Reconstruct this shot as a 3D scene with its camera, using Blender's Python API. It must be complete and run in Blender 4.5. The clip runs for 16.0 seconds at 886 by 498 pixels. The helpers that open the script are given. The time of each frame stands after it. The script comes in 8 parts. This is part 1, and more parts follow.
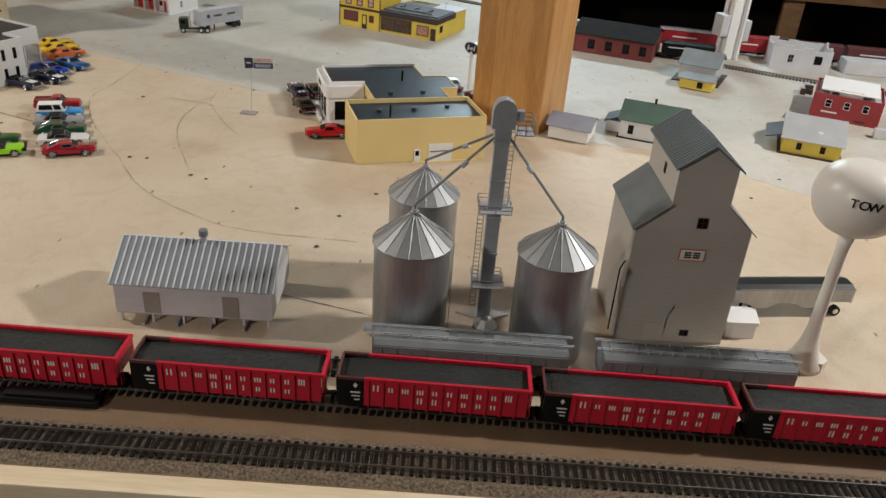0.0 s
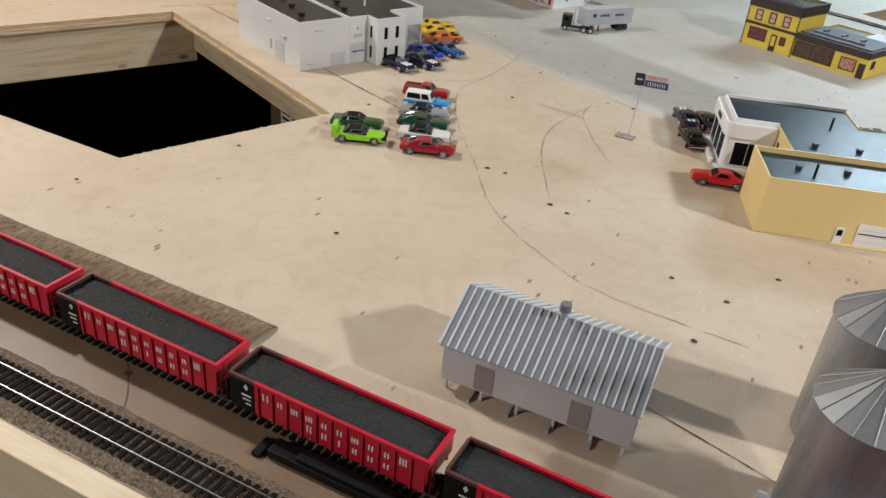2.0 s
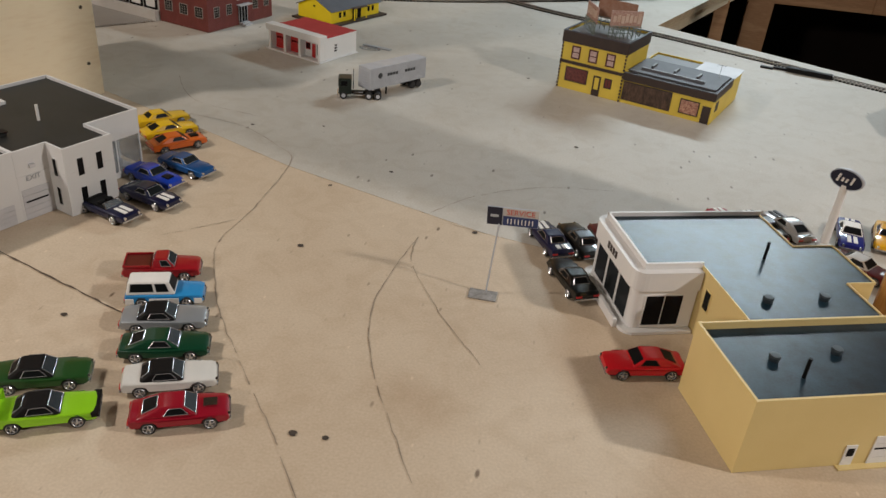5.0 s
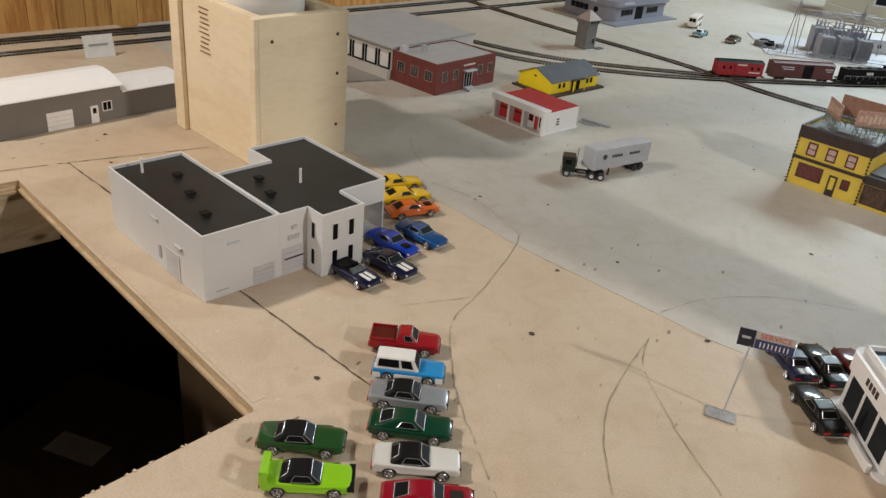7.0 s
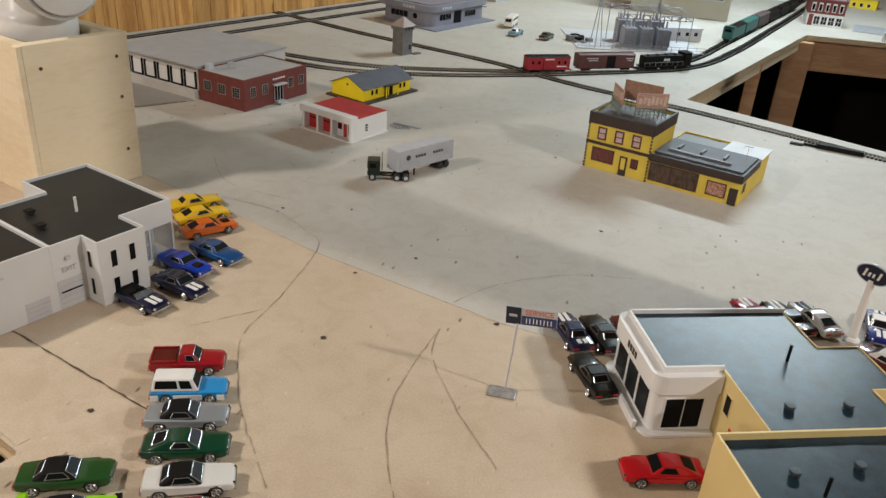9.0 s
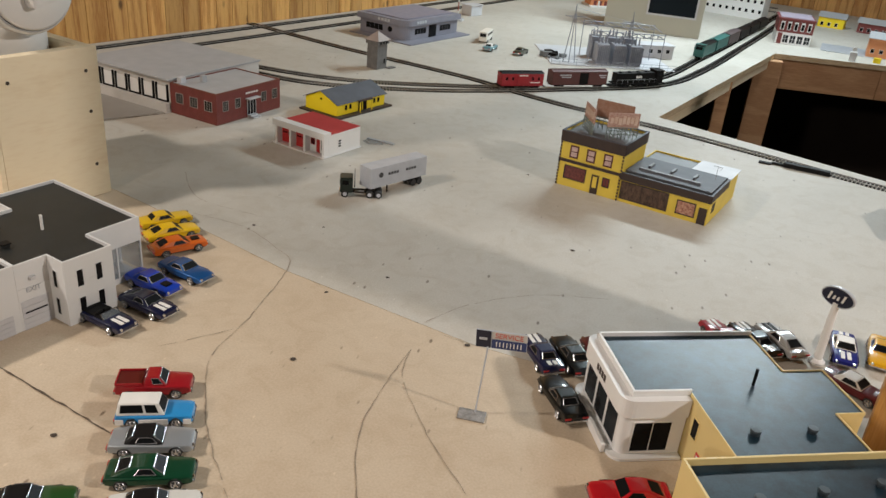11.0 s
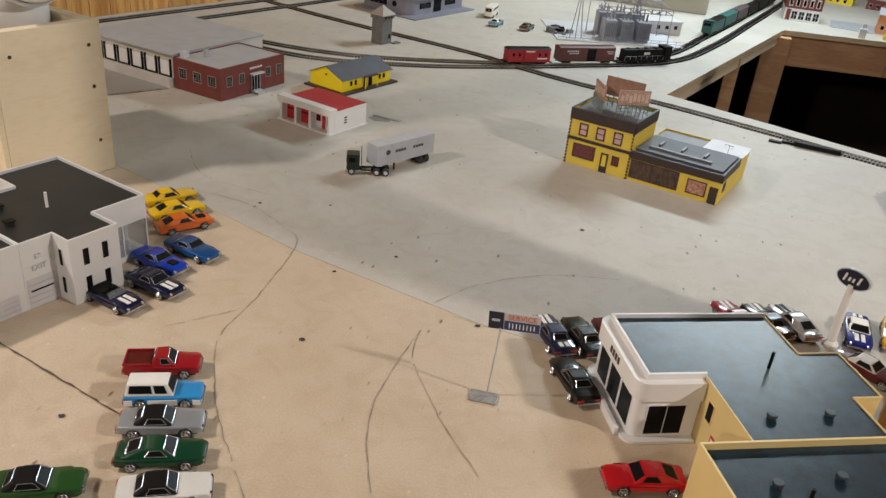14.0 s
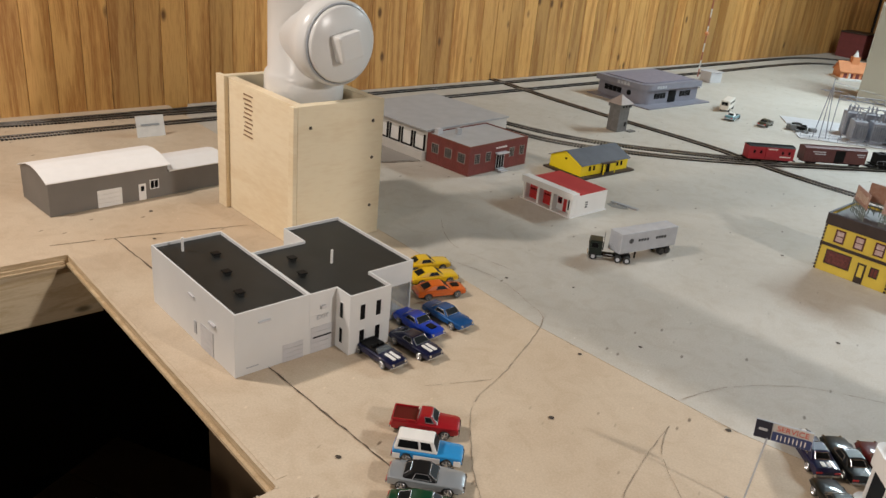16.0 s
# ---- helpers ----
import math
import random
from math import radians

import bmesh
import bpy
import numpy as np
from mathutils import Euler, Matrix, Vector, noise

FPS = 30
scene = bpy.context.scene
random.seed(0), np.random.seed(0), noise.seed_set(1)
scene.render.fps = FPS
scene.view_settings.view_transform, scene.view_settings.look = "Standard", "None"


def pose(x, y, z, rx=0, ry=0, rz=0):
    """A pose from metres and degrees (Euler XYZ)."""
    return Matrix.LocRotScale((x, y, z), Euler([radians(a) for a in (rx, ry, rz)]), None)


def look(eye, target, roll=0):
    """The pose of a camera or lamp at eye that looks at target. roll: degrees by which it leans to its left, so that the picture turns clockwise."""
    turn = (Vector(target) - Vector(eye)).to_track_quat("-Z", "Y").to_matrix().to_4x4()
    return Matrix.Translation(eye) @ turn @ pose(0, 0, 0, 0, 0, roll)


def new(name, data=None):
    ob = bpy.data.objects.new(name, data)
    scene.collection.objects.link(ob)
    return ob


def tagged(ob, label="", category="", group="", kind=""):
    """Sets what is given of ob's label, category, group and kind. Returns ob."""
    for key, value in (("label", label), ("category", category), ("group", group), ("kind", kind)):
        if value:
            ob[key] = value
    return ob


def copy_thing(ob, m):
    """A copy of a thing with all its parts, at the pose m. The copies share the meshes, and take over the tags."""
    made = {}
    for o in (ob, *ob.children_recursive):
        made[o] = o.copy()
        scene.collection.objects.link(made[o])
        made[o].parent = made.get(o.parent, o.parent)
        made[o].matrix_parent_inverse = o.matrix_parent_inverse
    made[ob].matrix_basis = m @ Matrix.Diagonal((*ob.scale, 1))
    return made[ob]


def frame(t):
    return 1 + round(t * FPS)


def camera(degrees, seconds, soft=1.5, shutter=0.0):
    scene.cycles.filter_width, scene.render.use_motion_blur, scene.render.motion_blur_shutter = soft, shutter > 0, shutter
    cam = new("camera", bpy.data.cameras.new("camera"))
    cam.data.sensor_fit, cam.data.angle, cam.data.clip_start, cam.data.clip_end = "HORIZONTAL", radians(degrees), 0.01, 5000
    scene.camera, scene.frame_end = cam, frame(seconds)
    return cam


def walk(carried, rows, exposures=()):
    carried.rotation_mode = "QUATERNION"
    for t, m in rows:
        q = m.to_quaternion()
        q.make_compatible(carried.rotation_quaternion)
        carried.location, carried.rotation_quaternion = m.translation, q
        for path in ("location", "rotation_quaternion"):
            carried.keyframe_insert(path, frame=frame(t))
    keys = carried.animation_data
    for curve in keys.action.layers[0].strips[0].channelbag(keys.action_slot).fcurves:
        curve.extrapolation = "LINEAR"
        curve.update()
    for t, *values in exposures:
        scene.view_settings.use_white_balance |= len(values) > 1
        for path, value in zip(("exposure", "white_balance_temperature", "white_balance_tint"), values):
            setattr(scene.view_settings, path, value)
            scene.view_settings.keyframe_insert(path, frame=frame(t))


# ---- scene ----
cam = camera(58.7, 16.0)
PATH = [
    (0, (0.118, 0.152, 0.49), (0.051, 1.907, -0.468), 4.4),
    (0.2, (0.103, 0.155, 0.49), (0.045, 1.904, -0.479), 5.0),
    (0.5, (0.085, 0.163, 0.477), (-0.072, 1.908, -0.487), 4.8),
    (1, (0.051, 0.175, 0.463), (-0.384, 1.862, -0.518), 3.0),
    (1.5, (0.011, 0.253, 0.454), (-0.553, 1.892, -0.546), 5.7),
    (2, (-0.017, 0.356, 0.445), (-0.798, 1.889, -0.574), 5.5),
    (2.2, (-0.045, 0.394, 0.43), (-0.829, 1.936, -0.575), 6.2),
    (2.5, (-0.113, 0.451, 0.454), (-0.897, 1.99, -0.555), 5.1),
    (3, (-0.244, 0.584, 0.484), (-0.983, 2.237, -0.368), 3.2),
    (3.5, (-0.254, 0.71, 0.463), (-0.784, 2.437, -0.395), 4.6),
    (3.7, (-0.243, 0.752, 0.455), (-0.738, 2.487, -0.408), 3.9),
    (5.8, (-0.25, 0.813, 0.444), (-0.428, 2.48, -0.646), 7.1),
    (6, (-0.268, 0.808, 0.449), (-0.581, 2.446, -0.654), 6.2),
    (6.5, (-0.318, 0.805, 0.457), (-0.89, 2.405, -0.597), 5.1),
    (7, (-0.343, 0.802, 0.488), (-0.987, 2.444, -0.454), 5.9),
    (7.5, (-0.31, 0.804, 0.498), (-0.892, 2.513, -0.363), 5.2),
    (8, (-0.283, 0.811, 0.496), (-0.783, 2.54, -0.377), 4.6),
    (8.5, (-0.261, 0.813, 0.494), (-0.71, 2.546, -0.397), 4.0),
    (9, (-0.235, 0.826, 0.492), (-0.602, 2.578, -0.401), 4.1),
    (9.2, (-0.226, 0.831, 0.489), (-0.573, 2.585, -0.408), 3.9),
    (11.5, (-0.234, 0.834, 0.507), (-0.54, 2.611, -0.356), 5.4),
    (12, (-0.234, 0.839, 0.504), (-0.543, 2.612, -0.369), 5.4),
    (12.5, (-0.232, 0.841, 0.502), (-0.534, 2.611, -0.378), 5.5),
    (13, (-0.241, 0.847, 0.5), (-0.539, 2.611, -0.395), 5.7),
    (13.5, (-0.216, 0.858, 0.485), (-0.521, 2.616, -0.419), 5.0),
    (14, (-0.247, 0.843, 0.501), (-0.547, 2.593, -0.419), 5.6),
    (14.5, (-0.277, 0.855, 0.505), (-0.725, 2.574, -0.414), 5.9),
    (15, (-0.286, 0.859, 0.506), (-0.905, 2.557, -0.35), 5.1),
    (15.5, (-0.298, 0.843, 0.514), (-1.015, 2.521, -0.305), 4.9),
    (15.8, (-0.307, 0.808, 0.521), (-1.055, 2.481, -0.279), 5.2),
    (16, (-0.322, 0.79, 0.516), (-1.099, 2.454, -0.275), 5.5),
]
walk(cam, [(t, look(eye, target, roll)) for t, eye, target, roll in PATH],
     exposures=[(0.0, -0.32, 6200, 9), (1.0, -0.06, 6050, 9), (2.0, -0.06, 5900, 9), (3.0, -0.44, 6150, 8), (3.5, -0.46, 6250, 9), (6.0, -0.62, 6450, 13), (6.5, -0.48, 6400, 13), (7.0, -0.36, 6350, 11),
                (8.0, -0.34, 6400, 11), (12.5, -0.30, 6550, 13), (14.5, -0.33, 6600, 14), (16.0, -0.27, 6400, 12)])

# ---- world and lamps ----
W = bpy.data.worlds.new("room_world")
W.use_nodes = True
W.node_tree.nodes["Background"].inputs[0].default_value = (1.0, 0.86, 0.7, 1)
W.node_tree.nodes["Background"].inputs[1].default_value = 0.004
scene.world = W


def lamp(name, eye, target, watts, colour, sx, sy):
    d = bpy.data.lights.new(name, "AREA")
    d.shape, d.size, d.size_y, d.energy, d.color = "RECTANGLE", sx, sy, watts, colour
    ob = new(name, d)
    ob.matrix_world = look(eye, target)
    return ob


WARM, COOL = (1.0, 0.915, 0.815), (0.79, 0.95, 1.0)
lamp("ceiling_lamp_right", (1.48, 1.16, 1.22), (0.15, 1.35, 0), 31, (1.0, 0.94, 0.865), 0.09, 0.09)
lamp("ceiling_lamp_left", (-1.75, 1.05, 1.3), (-0.5, 1.3, 0), 22, WARM, 0.09, 0.09)
lamp("ceiling_lamp_front", (-1.22, -0.78, 1.08), (-0.35, 0.75, 0), 18, WARM, 0.12, 0.12)
lamp("fluorescent_lamp_far", (0.40, 4.0, 1.3), (0.0, 3.3, 0), 47, COOL, 1.0, 0.14)


# ---- materials ----
def node_mat(name):
    m = bpy.data.materials.new(name)
    m.use_nodes = True
    return m, m.node_tree.nodes, m.node_tree.links, m.node_tree.nodes["Principled BSDF"]


def mat(name, a, b=None, rough=0.5, metal=0.0, scale=60.0, fine=900.0, bump=0.0, spec=0.5, coat=0.0, stretch=(1, 1, 1), rand=0.0, dist=0.0004):
    """Two colours mixed by noise at two scales, with a little relief."""
    m, N, L, P = node_mat(name)
    b = b or tuple(c * 0.88 for c in a)
    tc = N.new("ShaderNodeTexCoord")
    mp = N.new("ShaderNodeMapping")
    mp.inputs["Scale"].default_value = stretch
    L.new(tc.outputs["Object"], mp.inputs["Vector"])
    n1, n2 = N.new("ShaderNodeTexNoise"), N.new("ShaderNodeTexNoise")
    n1.inputs["Scale"].default_value, n2.inputs["Scale"].default_value = scale, fine
    n1.inputs["Detail"].default_value, n2.inputs["Detail"].default_value = 6, 3
    for n in (n1, n2):
        L.new(mp.outputs[0], n.inputs["Vector"])
    ad = N.new("ShaderNodeMath")
    ad.operation = "MULTIPLY_ADD"
    L.new(n2.outputs[0], ad.inputs[0])
    ad.inputs[1].default_value = 0.5
    L.new(n1.outputs[0], ad.inputs[2])
    rp = N.new("ShaderNodeValToRGB")
    rp.color_ramp.elements[0].position, rp.color_ramp.elements[1].position = 0.5, 1.0
    rp.color_ramp.elements[0].color, rp.color_ramp.elements[1].color = (*b, 1), (*a, 1)
    L.new(ad.outputs[0], rp.inputs[0])
    out = rp.outputs[0]
    if rand:
        oi = N.new("ShaderNodeObjectInfo")
        hs = N.new("ShaderNodeHueSaturation")
        mr = N.new("ShaderNodeMapRange")
        mr.inputs[3].default_value, mr.inputs[4].default_value = 1 - rand, 1 + rand
        L.new(oi.outputs["Random"], mr.inputs[0])
        L.new(mr.outputs[0], hs.inputs["Value"])
        L.new(out, hs.inputs["Color"])
        out = hs.outputs[0]
    L.new(out, P.inputs["Base Color"])
    P.inputs["Roughness"].default_value, P.inputs["Metallic"].default_value = rough, metal
    P.inputs["Specular IOR Level"].default_value, P.inputs["Coat Weight"].default_value = spec, coat
    P.inputs["Coat Roughness"].default_value = 0.05
    if bump:
        bp = N.new("ShaderNodeBump")
        bp.inputs["Strength"].default_value, bp.inputs["Distance"].default_value = bump, dist
        L.new(ad.outputs[0], bp.inputs["Height"])
        L.new(bp.outputs[0], P.inputs["Normal"])
    return m


def wood_mat(name, light, dark, scale=18.0, along=(1, 12, 12), rough=0.55, knots=0.0, rand=0.0, gloss=0.0):
    """Long grain along one axis, growth rings and now and then a knot."""
    m, N, L, P = node_mat(name)
    tc, mp = N.new("ShaderNodeTexCoord"), N.new("ShaderNodeMapping")
    mp.inputs["Scale"].default_value = along
    oi = N.new("ShaderNodeObjectInfo")
    cm = N.new("ShaderNodeCombineXYZ")
    mu = N.new("ShaderNodeMath")
    mu.operation = "MULTIPLY"
    mu.inputs[1].default_value = 37.0
    L.new(oi.outputs["Random"], mu.inputs[0])
    for k in range(3):
        L.new(mu.outputs[0], cm.inputs[k])
    L.new(cm.outputs[0], mp.inputs["Location"])
    L.new(tc.outputs["Object"], mp.inputs["Vector"])
    n1 = N.new("ShaderNodeTexNoise")
    n1.inputs["Scale"].default_value, n1.inputs["Detail"].default_value, n1.inputs["Distortion"].default_value = scale * 0.25, 5, 0.6
    L.new(mp.outputs[0], n1.inputs["Vector"])
    wv = N.new("ShaderNodeMath")
    wv.operation = "MULTIPLY"
    wv.inputs[1].default_value = 26.0
    L.new(n1.outputs[0], wv.inputs[0])
    sn = N.new("ShaderNodeMath")
    sn.operation = "SINE"
    L.new(wv.outputs[0], sn.inputs[0])
    n2 = N.new("ShaderNodeTexNoise")
    n2.inputs["Scale"].default_value, n2.inputs["Detail"].default_value = scale * 6, 4
    L.new(mp.outputs[0], n2.inputs["Vector"])
    ad = N.new("ShaderNodeMath")
    ad.operation = "MULTIPLY_ADD"
    L.new(sn.outputs[0], ad.inputs[0])
    ad.inputs[1].default_value = 0.22
    L.new(n2.outputs[0], ad.inputs[2])
    rp = N.new("ShaderNodeValToRGB")
    rp.color_ramp.elements[0].position, rp.color_ramp.elements[1].position = 0.2, 0.72
    rp.color_ramp.elements[0].color, rp.color_ramp.elements[1].color = (*dark, 1), (*light, 1)
    L.new(ad.outputs[0], rp.inputs[0])
    out = rp.outputs[0]
    if knots:
        vo = N.new("ShaderNodeTexVoronoi")
        mp2 = N.new("ShaderNodeMapping")
        mp2.inputs["Scale"].default_value = tuple(max(1.0, c ** 0.35) for c in along)
        L.new(cm.outputs[0], mp2.inputs["Location"])
        L.new(tc.outputs["Object"], mp2.inputs["Vector"])
        L.new(mp2.outputs[0], vo.inputs["Vector"])
        vo.inputs["Scale"].default_value = knots
        k = N.new("ShaderNodeMapRange")
        k.inputs[1].default_value, k.inputs[2].default_value, k.inputs[3].default_value, k.inputs[4].default_value = 0.05, 0.12, 1.0, 0.0
        L.new(vo.outputs["Distance"], k.inputs[0])
        mx = N.new("ShaderNodeMix")
        mx.data_type = "RGBA"
        L.new(k.outputs[0], mx.inputs["Factor"])
        L.new(out, mx.inputs["A"])
        mx.inputs["B"].default_value = (*[c * 0.35 for c in dark], 1)
        out = mx.outputs["Result"]
    if rand:
        hs, mr = N.new("ShaderNodeHueSaturation"), N.new("ShaderNodeMapRange")
        mr.inputs[3].default_value, mr.inputs[4].default_value = 1 - rand, 1 + rand
        L.new(oi.outputs["Random"], mr.inputs[0])
        L.new(mr.outputs[0], hs.inputs["Value"])
        L.new(out, hs.inputs["Color"])
        out = hs.outputs[0]
    L.new(out, P.inputs["Base Color"])
    P.inputs["Roughness"].default_value = rough
    P.inputs["Coat Weight"].default_value = gloss
    P.inputs["Coat Roughness"].default_value = 0.25
    bp = N.new("ShaderNodeBump")
    bp.inputs["Strength"].default_value, bp.inputs["Distance"].default_value = 0.25, 0.0006
    L.new(ad.outputs[0], bp.inputs["Height"])
    L.new(bp.outputs[0], P.inputs["Normal"])
    return m


def board_mat(name, light, mid, dark):
    """Painted sheathing: cloudy stains, flecks and scuffs."""
    m, N, L, P = node_mat(name)
    tc = N.new("ShaderNodeTexCoord")
    def nz(scale, detail, dist=0.0):
        n = N.new("ShaderNodeTexNoise")
        n.inputs["Scale"].default_value, n.inputs["Detail"].default_value, n.inputs["Distortion"].default_value = scale, detail, dist
        L.new(tc.outputs["Object"], n.inputs["Vector"])
        return n.outputs[0]
    def ramp(src, p0, c0, p1, c1):
        r = N.new("ShaderNodeValToRGB")
        r.color_ramp.elements[0].position, r.color_ramp.elements[1].position = p0, p1
        r.color_ramp.elements[0].color, r.color_ramp.elements[1].color = (*c0, 1), (*c1, 1)
        L.new(src, r.inputs[0])
        return r.outputs[0]
    def mix(kind, fac, a, b):
        x = N.new("ShaderNodeMix")
        x.data_type, x.blend_type = "RGBA", kind
        x.inputs["Factor"].default_value = fac
        L.new(a, x.inputs["A"])
        L.new(b, x.inputs["B"])
        return x.outputs["Result"]
    base = ramp(nz(3.2, 8, 0.5), 0.36, mid, 0.62, light)
    fibre = ramp(nz(420, 4), 0.3, (0.84, 0.82, 0.79), 0.7, (1, 1, 1))
    blot = ramp(nz(28, 6, 1.2), 0.3, (0.90, 0.875, 0.84), 0.55, (1, 1, 1))
    c = mix("MULTIPLY", 0.8, base, fibre)
    c = mix("MULTIPLY", 0.8, c, blot)
    def flecks(under, scale, stretch, turn, keep, r0, r1, most, tone):
        """Chips torn out of the face, longer than wide."""
        vo = N.new("ShaderNodeTexVoronoi")
        vo.inputs["Scale"].default_value = scale
        mpv = N.new("ShaderNodeMapping")
        mpv.inputs["Scale"].default_value = (1.0, stretch, 1.0)
        mpv.inputs["Rotation"].default_value = (0, 0, turn)
        L.new(tc.outputs["Object"], mpv.inputs["Vector"])
        L.new(mpv.outputs[0], vo.inputs["Vector"])
        sc = N.new("ShaderNodeSeparateColor")
        L.new(vo.outputs["Color"], sc.inputs[0])
        gt = N.new("ShaderNodeMath")
        gt.operation, gt.inputs[1].default_value = "GREATER_THAN", keep
        L.new(sc.outputs[0], gt.inputs[0])
        near = N.new("ShaderNodeMapRange")
        near.inputs[1].default_value, near.inputs[2].default_value, near.inputs[3].default_value, near.inputs[4].default_value = r0, r1, most, 0.0
        L.new(vo.outputs["Distance"], near.inputs[0])
        fl = N.new("ShaderNodeMath")
        fl.operation = "MULTIPLY"
        L.new(gt.outputs[0], fl.inputs[0])
        L.new(near.outputs[0], fl.inputs[1])
        x = N.new("ShaderNodeMix")
        x.data_type = "RGBA"
        L.new(fl.outputs[0], x.inputs["Factor"])
        L.new(under, x.inputs["A"])
        x.inputs["B"].default_value = (*tone, 1)
        return x
    x = flecks(c, 46, 0.4, 0.7, 0.58, 0.05, 0.11, 0.9, dark)
    x = flecks(x.outputs["Result"], 60, 0.3, -0.5, 0.72, 0.04, 0.09, 0.65, tuple(0.5 * (p + q) for p, q in zip(dark, mid)))
    x = flecks(x.outputs["Result"], 120, 0.45, 1.1, 0.80, 0.06, 0.14, 0.5, tuple(0.4 * p + 0.6 * q for p, q in zip(dark, mid)))
    x = flecks(x.outputs["Result"], 75, 0.5, 0.2, 0.80, 0.05, 0.12, 0.5, tuple(min(0.85, p * 1.2) for p in light))
    L.new(x.outputs["Result"], P.inputs["Base Color"])
    P.inputs["Roughness"].default_value = 0.62
    bp = N.new("ShaderNodeBump")
    bp.inputs["Strength"].default_value, bp.inputs["Distance"].default_value = 0.15, 0.0005
    L.new(nz(300, 4), bp.inputs["Height"])
    L.new(bp.outputs[0], P.inputs["Normal"])
    return m


def glass_mat(name, tint, rough=0.14, alpha=1.0, spec=0.07):
    m, N, L, P = node_mat(name)
    P.inputs["Base Color"].default_value = (*tint, 1)
    P.inputs["Roughness"].default_value, P.inputs["Specular IOR Level"].default_value = rough, spec
    P.inputs["Alpha"].default_value = alpha
    return m




TAN = board_mat("tan_board", (0.64, 0.53, 0.40), (0.57, 0.455, 0.33), (0.16, 0.11, 0.07))
PALE = board_mat("pale_board", (0.585, 0.555, 0.50), (0.515, 0.485, 0.43), (0.17, 0.14, 0.11))
EDGE = wood_mat("board_edge", (0.62, 0.48, 0.31), (0.46, 0.33, 0.19), 30, (2, 2, 20))
PINE = wood_mat("raw_pine", (0.74, 0.60, 0.41), (0.60, 0.45, 0.26), 16, (1.2, 12, 12), 0.55, 7.0)
POSTW = wood_mat("stained_post", (0.54, 0.285, 0.09), (0.40, 0.19, 0.05), 9, (9, 9, 0.8), 0.45, 3.0, gloss=0.25)
PLY = wood_mat("plywood_face", (0.82, 0.70, 0.50), (0.75, 0.61, 0.41), 5, (1.6, 1.6, 7.0), 0.5, 1.6)
FASCIA = wood_mat("planed_pine", (0.84, 0.72, 0.52), (0.72, 0.58, 0.38), 6, (1.0, 9, 9), 0.55, 2.2)
BROWNBAND = mat("brown_band", (0.235, 0.16, 0.098), (0.175, 0.115, 0.068), 0.42, scale=16, fine=300, bump=0.1)
STRIPB = mat("loose_ballast", (0.34, 0.235, 0.14), (0.09, 0.06, 0.036), 0.9, scale=300, fine=1400, bump=1.0, dist=0.0012, stretch=(1, 0.4, 1))
PANEL = wood_mat("knotty_pine_panel", (0.61, 0.335, 0.105), (0.37, 0.16, 0.038), 8, (9, 9, 0.55), 0.42, 6.0, rand=0.22, gloss=0.15)
# dark wood: under-table shade in the legs' colour, and the box's saw marks
DARKWOOD = wood_mat("painted_shade_and_saw_marks", (0.30, 0.17, 0.08), (0.18, 0.09, 0.04), 12, (8, 8, 1), 0.6)
RED = mat("hopper_red", (0.54, 0.011, 0.036), (0.46, 0.008, 0.028), 0.42, scale=40)
BLACK = mat("black_plastic", (0.006, 0.006, 0.0065), (0.010, 0.009, 0.009), 0.5, spec=0.12)
COAL = mat("coal", (0.030, 0.033, 0.030), (0.002, 0.0025, 0.002), 0.5, scale=420, fine=1500, bump=1.0, dist=0.0016, spec=0.35)
WHITE = mat("white_print", (0.82, 0.80, 0.76), (0.72, 0.70, 0.67), 0.5)
BALLAST = mat("ballast", (0.33, 0.245, 0.165), (0.022, 0.016, 0.011), 0.9, scale=420, fine=1500, bump=1.0, dist=0.0015)
TIE = mat("tie_brown", (0.013, 0.010, 0.008), (0.006, 0.005, 0.0045), 0.8, spec=0.15, rand=0.3)
RAIL = mat("nickel_rail", (0.62, 0.60, 0.57), (0.30, 0.28, 0.26), 0.36, 1.0, scale=30)
RIMM = mat("polished_rim", (0.66, 0.66, 0.67), (0.42, 0.42, 0.43), 0.26, 0.75)
GALV = mat("galvanised", (0.58, 0.59, 0.60), (0.36, 0.37, 0.38), 0.44, 0.92, scale=38, fine=340, stretch=(1, 1, 0.16))
CORRUG = mat("corrugated_roof", (0.40, 0.43, 0.47), (0.31, 0.335, 0.37), 0.42, 0.5, scale=35)
# pale copy of the roof metal: the ribs' highlights put into their colour
RIBM = mat("highlit_roof_ridge", (0.80, 0.82, 0.84), (0.62, 0.64, 0.66), 0.4, 0.2, scale=60)
SIDING = mat("grey_siding", (0.60, 0.60, 0.62), (0.51, 0.51, 0.53), 0.55, 0.15, scale=25)
LEGGREY = mat("leg_grey", (0.42, 0.44, 0.47), (0.33, 0.345, 0.37), 0.45, 0.1)
GALVROOF = mat("galvanised_roof", (0.40, 0.405, 0.41), (0.28, 0.285, 0.29), 0.5, 0.7, scale=30)
GRAPHITE = mat("graphite_roof", (0.14, 0.145, 0.16), (0.10, 0.105, 0.118), 0.42, scale=40)
COVGREY = mat("covered_hopper_grey", (0.20, 0.215, 0.22), (0.145, 0.155, 0.16), 0.5, scale=30)
ELEV = mat("elevator_grey", (0.50, 0.48, 0.44), (0.42, 0.40, 0.37), 0.6, scale=14)
ELROOF = mat("elevator_roof", (0.20, 0.225, 0.235), (0.14, 0.16, 0.17), 0.5, scale=30)
